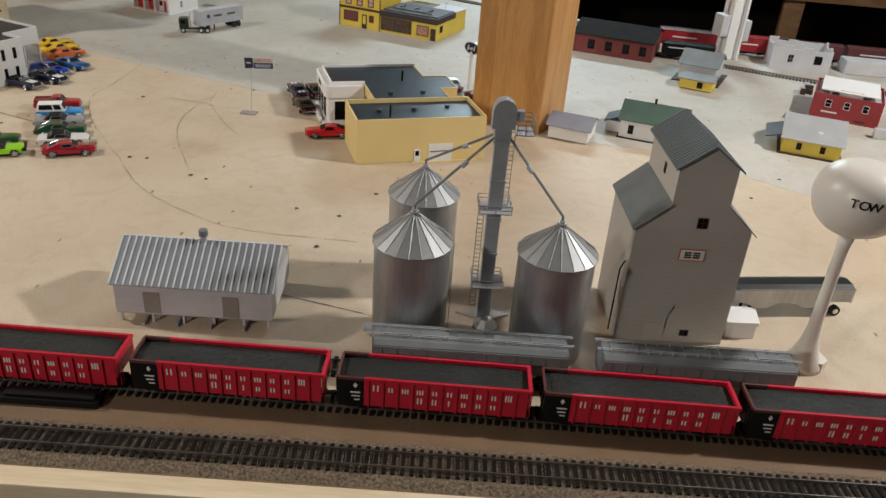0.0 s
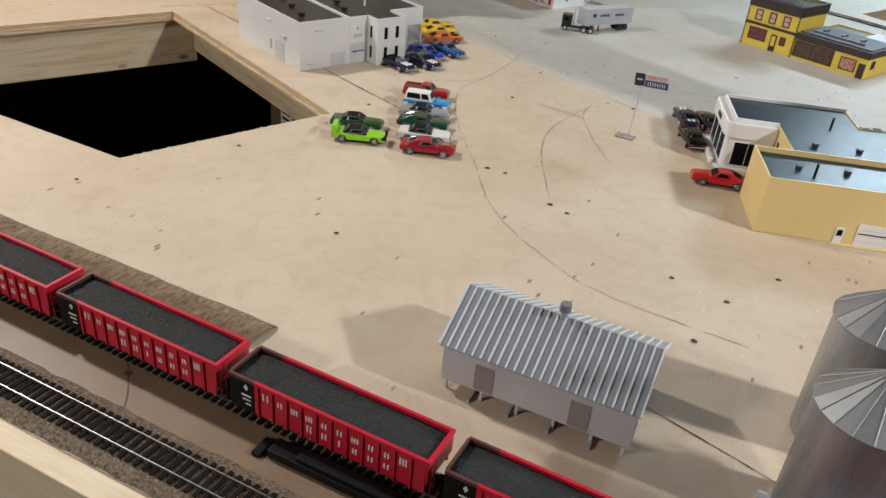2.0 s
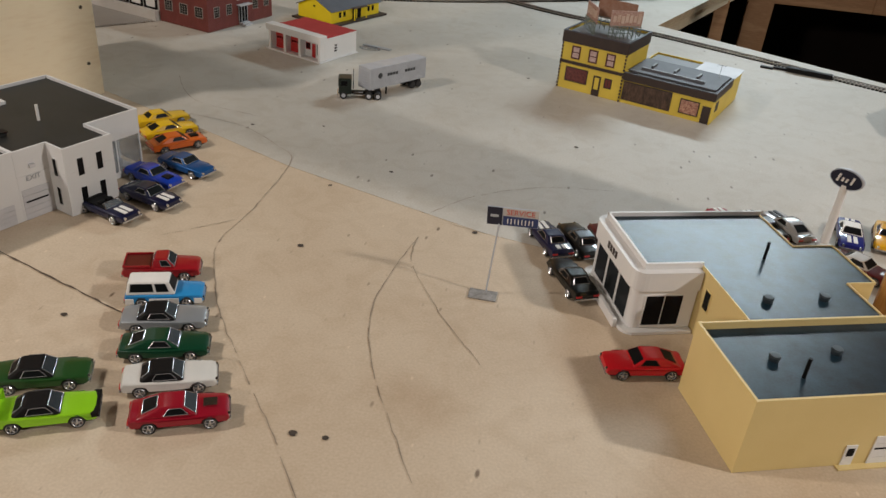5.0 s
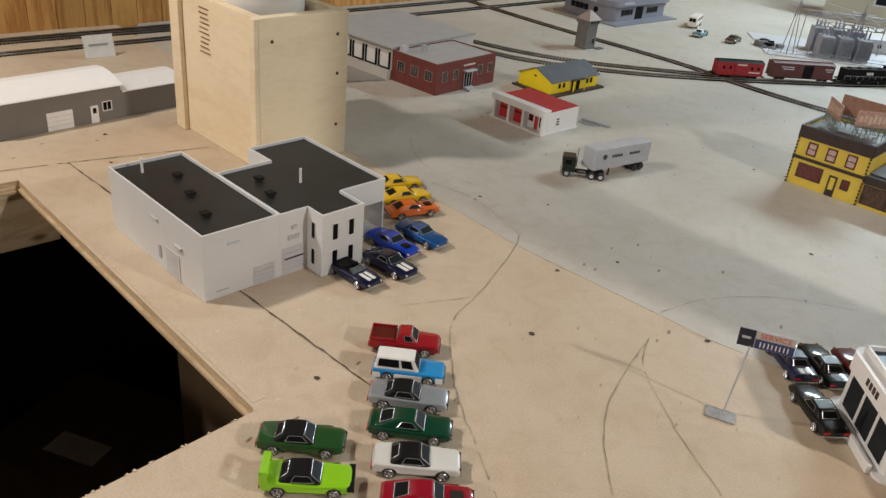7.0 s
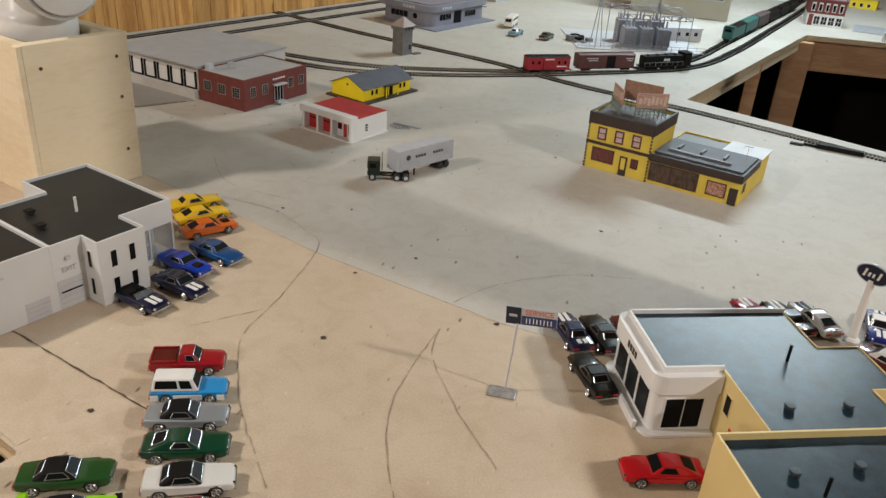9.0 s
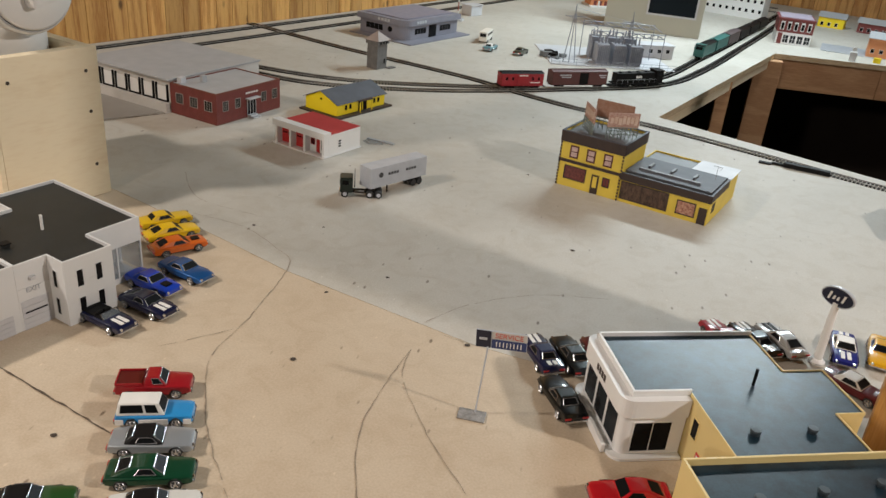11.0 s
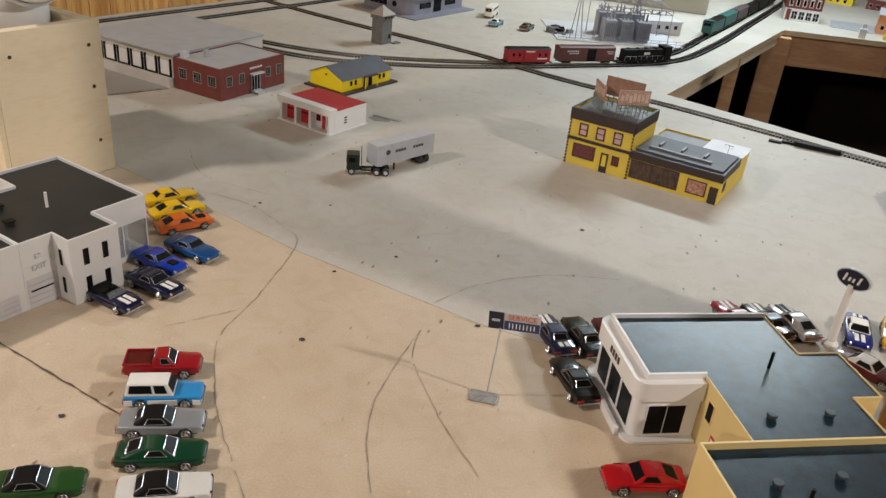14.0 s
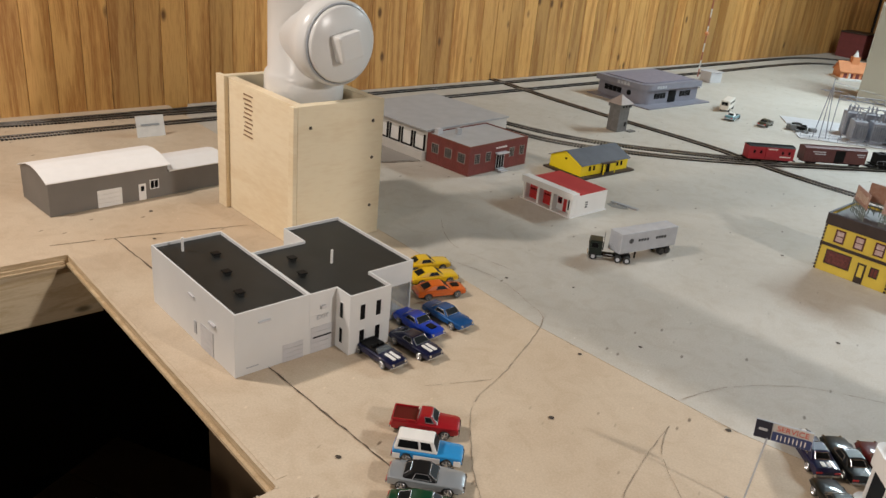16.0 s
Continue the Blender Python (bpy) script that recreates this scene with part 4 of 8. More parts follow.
# ---- covered hoppers ----
def covered_hopper():
    ob = thing("covered_hopper", "grey model covered grain hopper car with roof walk", "hopper car", group="grain cars")
    L, Wd, z0, z1 = 0.196, 0.0172, 0.0165, 0.0475
    sec = [(-Wd * 0.8, z0), (-Wd, z0 + 0.004), (-Wd - 0.0006, 0.031), (-Wd, z1 - 0.004), (-Wd * 0.72, z1 - 0.0006), (0, z1), (Wd * 0.72, z1 - 0.0006), (Wd, z1 - 0.004), (Wd + 0.0006, 0.031), (Wd, z0 + 0.004), (Wd * 0.8, z0)]
    part("body", prism(sec, -L / 2 + 0.004, L / 2 - 0.004, "x"), COVGREY, ob, smooth=False)
    for s in (-1, 1):
        part("side_sill", box(-L / 2 + 0.004, L / 2 - 0.004, s * (Wd + 0.0003) - 0.0009, s * (Wd + 0.0003) + 0.0009, z1 - 0.0075, z1 - 0.005), COVGREY, ob)
        for k in range(13):
            x = -L / 2 + 0.012 + k * (L - 0.024) / 12
            part("rib", box(x - 0.0006, x + 0.0006, min(s * Wd, s * (Wd + 0.0014)), max(s * Wd, s * (Wd + 0.0014)), z0 + 0.004, z1 - 0.0078), COVGREY, ob)
    for y in (-0.0075, 0.0075):
        part("roof_walk", boxes([(-L / 2 - 0.002, L / 2 + 0.002, y - 0.0004, y + 0.0004, z1 + 0.0016, z1 + 0.0022), (-L / 2 - 0.002, L / 2 + 0.002, y + 0.0022, y + 0.003, z1 + 0.0016, z1 + 0.0022)] + [(-L / 2 + 0.012 * k, -L / 2 + 0.012 * k + 0.0012, y - 0.0004, y + 0.003, z1 - 0.0008, z1 + 0.0015) for k in range(17)]), LEGGREY, ob)
    for k in range(5):
        x = -0.072 + k * 0.036
        part("hatch", box(x - 0.014, x + 0.014, -0.0045, 0.0045, z1 - 0.0004, z1 + 0.0014, 0.0005), COVGREY, ob)
    bm = bmesh.new()
    for cx in (-0.045, 0, 0.045):
        pri(bm, [(cx - 0.02, z0 + 0.001), (cx + 0.02, z0 + 0.001), (cx + 0.005, 0.0075), (cx - 0.005, 0.0075)], -0.012, 0.012, "y")
    part("hopper_bottom", bm, COVGREY, ob)
    for cx in (-0.074, 0.074):
        bm = bmesh.new()
        for s in (-1, 1):
            bx(bm, cx - 0.013, cx + 0.013, s * 0.0115 - 0.001, s * 0.0115 + 0.001, 0.0068, 0.0104)
        bx(bm, cx - 0.004, cx + 0.004, -0.012, 0.012, 0.0085, 0.0168)
        tr = part("truck", bm, BLACK, ob)
        for wx in (-0.0095, 0.0095):
            part("wheel", rods([((cx + wx, -0.0098, 0.0086), (cx + wx, -0.0078, 0.0086)), ((cx + wx, 0.0078, 0.0086), (cx + wx, 0.0098, 0.0086))], 0.0044, 14), RAIL, tr)
    for s in (-1, 1):
        part("coupler", boxes([(min(s * L / 2, s * (L / 2 + 0.007)) - (0.004 if s > 0 else 0), max(s * L / 2, s * (L / 2 + 0.007)) + (0.004 if s < 0 else 0), -0.0016, 0.0016, 0.0095, 0.0125)]), BLACK, ob)
        rows = [((s * (L / 2 - 0.003), y, 0.014), (s * (L / 2 - 0.003), y, z1 + 0.001)) for y in (-0.016, -0.010)] + [((s * (L / 2 - 0.003), -0.016, z), (s * (L / 2 - 0.003), -0.010, z)) for z in (0.02, 0.026, 0.032, 0.038, 0.044)]
        part("ladder", rods(rows, 0.0004, 5), COVGREY, ob)
    return ob


SID_DEG = math.degrees(math.atan(0.052))
first = covered_hopper()
first.matrix_basis = pose(0.128, sid_y(0.128), 0.0004, 0, 0, SID_DEG)
copy_thing(first, pose(0.350, sid_y(0.350), 0.0004, 0, 0, SID_DEG))


# ---- grain complex ----
DOORTAUPE = mat("taupe_door", (0.27, 0.25, 0.235), (0.22, 0.205, 0.19), 0.6, scale=40)


def freight_shed():
    ob = thing("freight_shed", "grey corrugated model freight shed raised on posts", "shed", -0.2465, 0.8205, 3.6)
    L, D, zf, ze, zr = 0.166, 0.104, 0.013, 0.0475, 0.076
    part("wall", gable(0.0015, L - 0.0015, 0.002, D - 0.002, zf, ze + 0.0005, zr - 0.0005), SIDING, ob)
    for s, yy in ((-1, 0.002), (1, D - 0.002)):
        for k in range(17):
            part("siding_board", box(0.0015, L - 0.0015, yy + (-0.0007 if s < 0 else 0), yy + (0 if s < 0 else 0.0007), zf + 0.0012 + k * 0.0019, zf + 0.0024 + k * 0.0019), SIDING, ob)
    part("roof", gable_roof(0.0, L, 0.0, D, ze, zr, 0.0015, 0.0012, "x"), CORRUG, ob, "ribbed blue-grey metal roof")
    # ribs coloured lighter than the sheet to carry their highlights
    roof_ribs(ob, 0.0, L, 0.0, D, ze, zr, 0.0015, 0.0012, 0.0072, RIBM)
    for x in (0.040, 0.122):
        panel(ob, "y-", x - 0.0085, x + 0.0085, zf + 0.001, zf + 0.0265, 0.002, DOORTAUPE, "door", 0.0011, "dull grey sliding door")
    panel(ob, "x+", 0.045, 0.052, zf + 0.01, zf + 0.022, L - 0.003, LEGGREY, "window", 0.0006)
    part("floor_frame", box(0.002, L - 0.002, 0.003, D - 0.003, zf - 0.002, zf - 0.0001), LEGGREY, ob)
    for x in (0.005, 0.038, 0.070, 0.102, 0.134, L - 0.006):
        for y in (0.006, 0.047, D - 0.007):
            part("post", box(x - 0.0012, x + 0.0012, y - 0.0012, y + 0.0012, 0, zf - 0.002), SIDING, ob)
    for x in (0.03, 0.065, 0.1, 0.135):
        part("skid", box(x - 0.0012, x + 0.0012, -0.003, D, 0.0002, 0.0035), LEGGREY, ob)
    vent = part("roof_vent", cyl(0.0034, (0.084, D / 2, zr - 0.001), (0.084, D / 2, zr + 0.007), 14), LEGGREY, ob)
    part("vent_cap", cyl(0.0050, (0.084, D / 2, zr + 0.007), (0.084, D / 2, zr + 0.0135), 14, 0.0046), COVGREY, vent)


freight_shed()


def grain_bin():
    ob = thing("grain_bin", "galvanised corrugated grain bin with conical roof", "grain bin", group="grain bins")
    R, ze, za = 0.0385, 0.118, 0.147
    prof = []
    for k in range(58):
        z = 0.0004 + (ze - 0.0004) * k / 57
        prof.append((R + (0.00045 if k % 2 else 0), z))
    part("wall", lathe(prof, 48), GALV, ob, smooth=True)
    part("roof", lathe([(R + 0.0025, ze - 0.001), (R + 0.0026, ze), (0.0045, za), (0.004, za + 0.0001)], 20), GALVROOF, ob, "ribbed sheet-metal cone")
    for k in range(20):
        t = 2 * math.pi * k / 20
        c, s = math.cos(t), math.sin(t)
        part("roof_rib", rods([(((R + 0.0022) * c, (R + 0.0022) * s, ze + 0.0005), (0.0048 * c, 0.0048 * s, za + 0.0002))], 0.0004, 5), GALVROOF, ob)
    cap = part("cap", cyl(0.0052, (0, 0, za - 0.001), (0, 0, za + 0.003), 16, 0.0046), GALV, ob)
    part("collar", cyl(0.0028, (0, 0, za + 0.003), (0, 0, za + 0.006), 12), LEGGREY, cap)
    rows = [((R + 0.003, y, 0.004), (R + 0.003, y, ze)) for y in (-0.002, 0.002)] + [((R + 0.003, -0.002, 0.008 + 0.005 * k), (R + 0.003, 0.002, 0.008 + 0.005 * k)) for k in range(22)]
    part("ladder", rods(rows, 0.00035, 4), LEGGREY, ob)
    part("fan_housing", rods([((-R - 0.009, 0, 0.0075), (-R + 0.0005, 0, 0.0075))], 0.0052, 14), LEGGREY, ob, "round grey aeration fan")
    return ob


BINS = [(0.061, 0.962, 80), (0.061, 0.846, 0), (0.206, 0.850, 20)]
first = grain_bin()
first.matrix_basis = pose(*BINS[0][:2], 0.0004, 0, 0, BINS[0][2])
for x, y, r in BINS[1:]:
    copy_thing(first, pose(x, y, 0.0004, 0, 0, r))


def elevator_leg():
    X, Y = 0.1395, 0.893
    ob = thing("elevator_leg", "tall grey bucket elevator leg with railed platforms and spouts", "grain elevator", X, Y, 6)
    part("leg_casing", box(-0.0072, 0.0072, -0.005, 0.005, 0.004, 0.240, 0.0006), LEGGREY, ob)
    for k in range(5):
        z = 0.045 + k * 0.042
        part("flange", box(-0.0082, 0.0082, -0.006, 0.006, z, z + 0.0016), LEGGREY, ob)
    bm = bmesh.new()
    pts = [(0.0115 * math.cos(t), 0.245 + 0.0125 * math.sin(t)) for t in [math.pi * k / 12 for k in range(13)]]
    pri(bm, [(-0.0115, 0.228)] + pts[::-1] + [(0.0115, 0.228)], -0.007, 0.007, "y")
    head = part("head", bm, LEGGREY, ob, "rounded drive head")
    part("motor", box(0.0118, 0.02, -0.004, 0.004, 0.236, 0.246, 0.001), LEGGREY, head)
    part("spout_box", box(-0.0085, 0.0085, -0.007, 0.007, 0.217, 0.2279, 0.0008), LEGGREY, ob)
    base = part("boot", lathe([(0.014, 0.0), (0.014, 0.004), (0.006, 0.012), (0.001, 0.0125)], 18), GALV, ob, "shiny dump pit cone")
    base.location = (0.002, -0.014, 0)
    part("pit_grate", prism([(-0.03, 0.012), (0.0, -0.004), (0.03, 0.01), (0.004, 0.026)], 0.0002, 0.0022), GALV, ob)
    def deck(z, w, d, name):
        p = part(name, boxes([(-w, w, -d, d, z, z + 0.001)]), LEGGREY, ob)
        rows = []
        cs = [(-w, -d), (w, -d), (w, d), (-w, d)]
        for i in range(4):
            a, b = cs[i], cs[(i + 1) % 4]
            for h in (0.005, 0.0095):
                rows.append(((*a, z + h), (*b, z + h)))
            for t in (0, 0.5):
                c = (a[0] + (b[0] - a[0]) * t, a[1] + (b[1] - a[1]) * t)
                rows.append(((*c, z), (*c, z + 0.0095)))
        part("railing", rods(rows, 0.00045, 5), GALV, p)
    deck(0.050, 0.0165, 0.0155, "platform")
    deck(0.139, 0.0165, 0.0155, "platform")
    deck2 = part("head_platform", boxes([(0.0118, 0.030, -0.013, 0.013, 0.224, 0.225)]), LEGGREY, ob)
    rows = []
    for h in (0.005, 0.010, 0.015):
        rows += [((0.0125, -0.013, 0.225 + h), (0.030, -0.013, 0.225 + h)), ((0.030, -0.013, 0.225 + h), (0.030, 0.013, 0.225 + h)), ((0.0125, 0.013, 0.225 + h), (0.030, 0.013, 0.225 + h))]
    for x, y in ((0.0125, -0.013), (0.021, -0.013), (0.030, -0.013), (0.030, 0.0), (0.030, 0.013), (0.0125, 0.013)):
        rows.append(((x, y, 0.225), (x, y, 0.241)))
    part("railing", rods(rows, 0.00045, 5), GALV, deck2)
    rows = []
    for x in (-0.0105, -0.0165):
        rows.append(((x, -0.003, 0.02), (x, -0.003, 0.139)))
    rows += [((-0.0105, -0.003, 0.022 + 0.005 * k), (-0.0165, -0.003, 0.022 + 0.005 * k)) for k in range(24)]
    part("ladder", rods(rows, 0.0004, 5), GALV, ob)
    rows = []
    for x in (0.0085, 0.0135):
        rows.append(((x, 0.003, 0.139), (x, 0.003, 0.225)))
    rows += [((0.0085, 0.003, 0.142 + 0.005 * k), (0.0135, 0.003, 0.142 + 0.005 * k)) for k in range(17)]
    part("ladder", rods(rows, 0.0004, 5), GALV, ob)
    # spouts to the three bins
    inv = pose(X, Y, 0, 0, 0, 6).inverted()
    for x, y, _ in BINS:
        tip = inv @ Vector((x, y, 0.1545))
        start = Vector((0.007 if tip.x > 0 else -0.007, -0.004 if tip.y < 0 else 0.004, 0.219))
        sp = part("spout", rods([(tuple(start), tuple(tip + Vector((0, 0, 0.003)))), (tuple(tip + Vector((0, 0, 0.003))), tuple(tip + Vector((0, 0, -0.002))))], 0.0014, 10), COVGREY, ob)
        mid = start.lerp(tip, 0.35)
        part("spout_band", rods([(tuple(mid), tuple(mid + (tip - start).normalized() * 0.008))], 0.0027, 10), LEGGREY, sp)


elevator_leg()


def grain_elevator():
    ob = thing("grain_elevator", "tall grey wooden grain elevator with headhouse", "grain elevator", 0.2855, 0.882, 4.2)
    w, d = 0.119, 0.105
    ze, zc, zp = 0.139, 0.207, 0.229
    c0, c1 = 0.031, 0.090
    zm = 0.166
    bm = bmesh.new()
    pri(bm, [(0, 0.0004), (w, 0.0004), (w, ze), (c1, zm), (c0, zm), (0, ze)], 0, d, "y")
    part("wall", bm, ELEV, ob, "grey board wall")
    bm = bmesh.new()
    pri(bm, [(c0, zm + 0.0001), (c1, zm + 0.0001), (c1, zc), ((c0 + c1) / 2, zp), (c0, zc)], 0.0, d, "y")
    head = part("headhouse", bm, ELEV, ob)
    for k in range(41):
        part("clapboard", box(0.0002, w - 0.0002, -0.0004, 0, 0.003 + k * 0.0033, 0.0055 + k * 0.0033), ELEV, ob)
        part("clapboard", box(-0.0004, 0, 0.0, d, 0.003 + k * 0.0033, 0.0055 + k * 0.0033), ELEV, ob)
    s = (zm - ze) / c0
    o = 0.004
    for pts in ([(-o, ze - o * s + 0.0003), (c0, zm + 0.0003), (c0, zm + 0.0017), (-o, ze - o * s + 0.0017)], [(w + o, ze - o * s + 0.0003), (c1, zm + 0.0003), (c1, zm + 0.0017), (w + o, ze - o * s + 0.0017)]):
        part("lean_roof", prism(pts, -o, d + o, "y"), ELROOF, ob)
    part("roof", gable_roof(c0, c1, 0.0, d, zc, zp, 0.0045, 0.0015, "y"), ELROOF, head, "ribbed blue-grey metal roof")
    mid, sl = (c0 + c1) / 2, (zp - zc) / ((c1 - c0) / 2)
    lo = zc - 0.0045 * sl + 0.0015
    rib = [(c0 - 0.0045, lo), (mid, zp + 0.0015), (c1 + 0.0045, lo), (c1 + 0.0045, lo + 0.0014), (mid, zp + 0.0029), (c0 - 0.0045, lo + 0.0014)]
    one = part("roof_rib", prism(rib, -0.0010, 0.0010, "y"), ELROOF, head)
    for k in range(22):
        r_ = one if k == 0 else new("roof_rib", one.data)
        r_.parent = head
        r_.location = (0, -0.0035 + k * (d + 0.007) / 21, 0)
    window(ob, "y-", 0.066, 0.147, 0.009, 0.010, -0.0004, TRIM, GLASSD)
    window(ob, "y-", 0.075, 0.013, 0.008, 0.006, -0.0004, TRIM, GLASSD, (1, 0))
    window(head, "x-", 0.045, 0.187, 0.005, 0.010, c0, TRIM, GLASSD)
    sign = part("sign", box(0.050, 0.076, -0.0014, -0.0004, 0.104, 0.1165), WHITE, ob, "white board with red edge and two dark shapes")
    part("sign_frame", boxes([(0.0495, 0.0765, -0.0016, -0.0004, 0.1035, 0.1043), (0.0495, 0.0765, -0.0016, -0.0004, 0.1162, 0.117), (0.0495, 0.0503, -0.0016, -0.0004, 0.1035, 0.117), (0.0757, 0.0765, -0.0016, -0.0004, 0.1035, 0.117)]), SIGNRED, sign)
    for x0 in (0.0550, 0.0640):
        part("emblem", boxes([(x0, x0 + 0.0070, -0.0018, -0.0014, z, z + 0.0016) for z in (0.1068, 0.1094, 0.1120)]), BLACK, sign)
    part("door", box(0.030, 0.052, -0.0012, -0.0004, 0.0006, 0.024), ELEV, ob)
    part("loading_pipe", rods([((0.05, -0.003, 0.033), (0.056, -0.003, 0.05)), ((0.05, -0.003, 0.033), (0.05, -0.0035, 0.02))], 0.0007, 6), LEGGREY, ob)
    rows = [((-0.005, 0.012, 0.004), (-0.005, 0.012, 0.082)), ((-0.005, 0.012, 0.082), (-0.001, 0.012, 0.092))]
    part("downpipe", rods(rows, 0.0009, 6), BLACK, ob)
    annex = thing("scale_house", "small white model scale house beside the elevator", "shed", 0.412, 0.905, 6)
    part("wall", gable(0, 0.033, 0, 0.03, 0.0004, 0.022, 0.028), OFFWHITE, annex)
    part("roof", gable_roof(0, 0.033, 0, 0.03, 0.022, 0.028, 0.002, 0.001), SNOW, annex)
    panel(annex, "y-", 0.012, 0.02, 0.0006, 0.016, 0.0, OFFWHITE, "door", 0.0008)


grain_elevator()


def water_tower():
    ob = thing("water_tower", "cream spheroid model water tower with dark lettering", "water tower", 0.485, 0.866)
    prof = [(0.0195, 0.0004), (0.0190, 0.006), (0.0135, 0.018), (0.0090, 0.034), (0.0068, 0.054), (0.0060, 0.10), (0.0062, 0.145), (0.0085, 0.160)]
    part("pedestal", lathe(prof, 32), CREAM, ob, smooth=True)
    tank = []
    for k in range(17):
        t = -math.pi / 2 + math.pi * k / 16
        r, z = 0.0435 * math.cos(t) ** (0.8), 0.2015 + (0.040 if t < 0 else 0.0335) * math.sin(t)
        tank.append((max(r, 0.0085 if t < 0 else 0.0012), z))
    part("tank", lathe(tank, 40), CREAM, ob, smooth=True)
    part("base_ring", prism([(0.016, -0.012), (0.024, -0.004), (0.020, 0.012), (-0.012, 0.013), (-0.013, -0.013)], 0.0002, 0.012), CREAM, ob)
    # letters bent round the tank
    for i, ch in enumerate("TOW"):
        a = radians(-121 + 11.5 * i)
        r = 0.0437
        words(ob, ch, 0.0120, Matrix.Translation((r * math.cos(a), r * math.sin(a), 0.2075)) @ pose(0, 0, 0, 90, 0, math.degrees(a) + 90), BLACK, "letter", 0.0006)


water_tower()


def grain_trailer():
    ob = thing("grain_trailer", "silver model hopper-bottom grain semi-trailer", "trailer", 0.428, 0.950, 11)
    L, W2 = 0.150, 0.0145
    bm = bmesh.new()
    for s in (-1, 1):
        pri(bm, [(0, 0.020), (L, 0.020), (L, 0.038), (0.006, 0.038), (0, 0.036)], W2 + s * W2 - (0.0006 if s > 0 else -0.0), W2 + s * W2 + (0.0006 if s < 0 else 0.0), "y")
    bx(bm, 0, 0.001, 0, 2 * W2, 0.018, 0.037)
    bx(bm, L - 0.001, L, 0, 2 * W2, 0.018, 0.038)
    part("box", bm, GALV, ob)
    part("tarp", prism([(-0.0006, 0.0372), (W2 * 0.5, 0.0405), (W2 * 1.5, 0.0405), (2 * W2 + 0.0006, 0.0372)], 0.001, L - 0.001, "x"), FLATROOF, ob, "dark roll tarp")
    bm = bmesh.new()
    pri(bm, [(0.012, 0.0199), (0.066, 0.0199), (0.045, 0.010), (0.034, 0.010)], 0.003, 2 * W2 - 0.003, "y")
    pri(bm, [(0.074, 0.0199), (0.122, 0.0199), (0.104, 0.010), (0.093, 0.010)], 0.003, 2 * W2 - 0.003, "y")
    part("hopper_bottom", bm, GALV, ob)
    part("frame", boxes([(0.0, L, 0.006, 0.008, 0.0165, 0.0198), (0.0, L, 2 * W2 - 0.008, 2 * W2 - 0.006, 0.0165, 0.0198)]), BLACK, ob)
    part("landing_gear", boxes([(0.024, 0.027, 0.004, 0.007, 0.0004, 0.017), (0.024, 0.027, 2 * W2 - 0.007, 2 * W2 - 0.004, 0.0004, 0.017)]), BLACK, ob)
    for x in (0.118, 0.133):
        for y in (0.0, 2 * W2 - 0.006):
            w = part("wheel", rods([((x, y, 0.0066), (x, y + 0.006, 0.0066))], 0.0062, 18), TYRE, ob)
            part("hub", rods([((x, y - 0.0004, 0.0066), (x, y + 0.0064, 0.0066))], 0.0034, 14), CHROME, w)


grain_trailer()


# ---- toy cars ----
PAINTS = {}


def paint(name, rgb, metal=0.0):
    if name not in PAINTS:
        PAINTS[name] = mat("car_" + name, rgb, tuple(c * 0.85 for c in rgb), 0.34, metal, scale=30, coat=0.75, spec=0.2)
    return PAINTS[name]


def soften(ob, width):
    """Rounded edges with smooth shading."""
    bv = ob.modifiers.new("rounding", "BEVEL")
    bv.width, bv.segments, bv.limit_method, bv.angle_limit, bv.harden_normals = width, 2, "ANGLE", radians(24), True
    for p in ob.data.polygons:
        p.use_smooth = True
    return ob


def plate(a, b, c, d, u0, u1, v0, v1, th=0.00035):
    """A thin pane set on the face a, b, c, d (bottom two, then top two)."""
    a, b, c, d = (Vector(p) for p in (a, b, c, d))
    n = (b - a).cross(d - a).normalized()
    at = lambda u, v: a.lerp(b, u).lerp(d.lerp(c, u), v)
    bm = bmesh.new()
    q = [at(u0, v0), at(u1, v0), at(u1, v1), at(u0, v1)]
    lo = [bm.verts.new(p - n * 0.0006) for p in q]
    hi = [bm.verts.new(p + n * th) for p in q]
    bm.faces.new(hi)
    bm.faces.new(lo[::-1])
    for i in range(4):
        bm.faces.new((lo[i], lo[(i + 1) % 4], hi[(i + 1) % 4], hi[i]))
    return bm


def spoked_rim(cx, y, r, sg):
    """A flat ring with five spokes, standing just proud of the tyre."""
    bm = bmesh.new()
    n_ = 20
    o = y + sg * 0.0003
    ring = [[bm.verts.new((cx + q * r * math.cos(2 * math.pi * k / n_), o + sg * up, r + q * r * math.sin(2 * math.pi * k / n_))) for k in range(n_)] for q, up in ((0.76, 0.0), (0.70, 0.0004), (0.60, -0.0002))]
    for a, b in zip(ring, ring[1:]):
        for k in range(n_):
            bm.faces.new((a[k], a[(k + 1) % n_], b[(k + 1) % n_], b[k]))
    for k in range(5):
        t = 2 * math.pi * (k + 0.25) / 5
        cy(bm, r * 0.13, r * 0.10, (cx, o, r), (cx + 0.64 * r * math.cos(t), o, r + 0.64 * r * math.sin(t)), 5)
    return bm


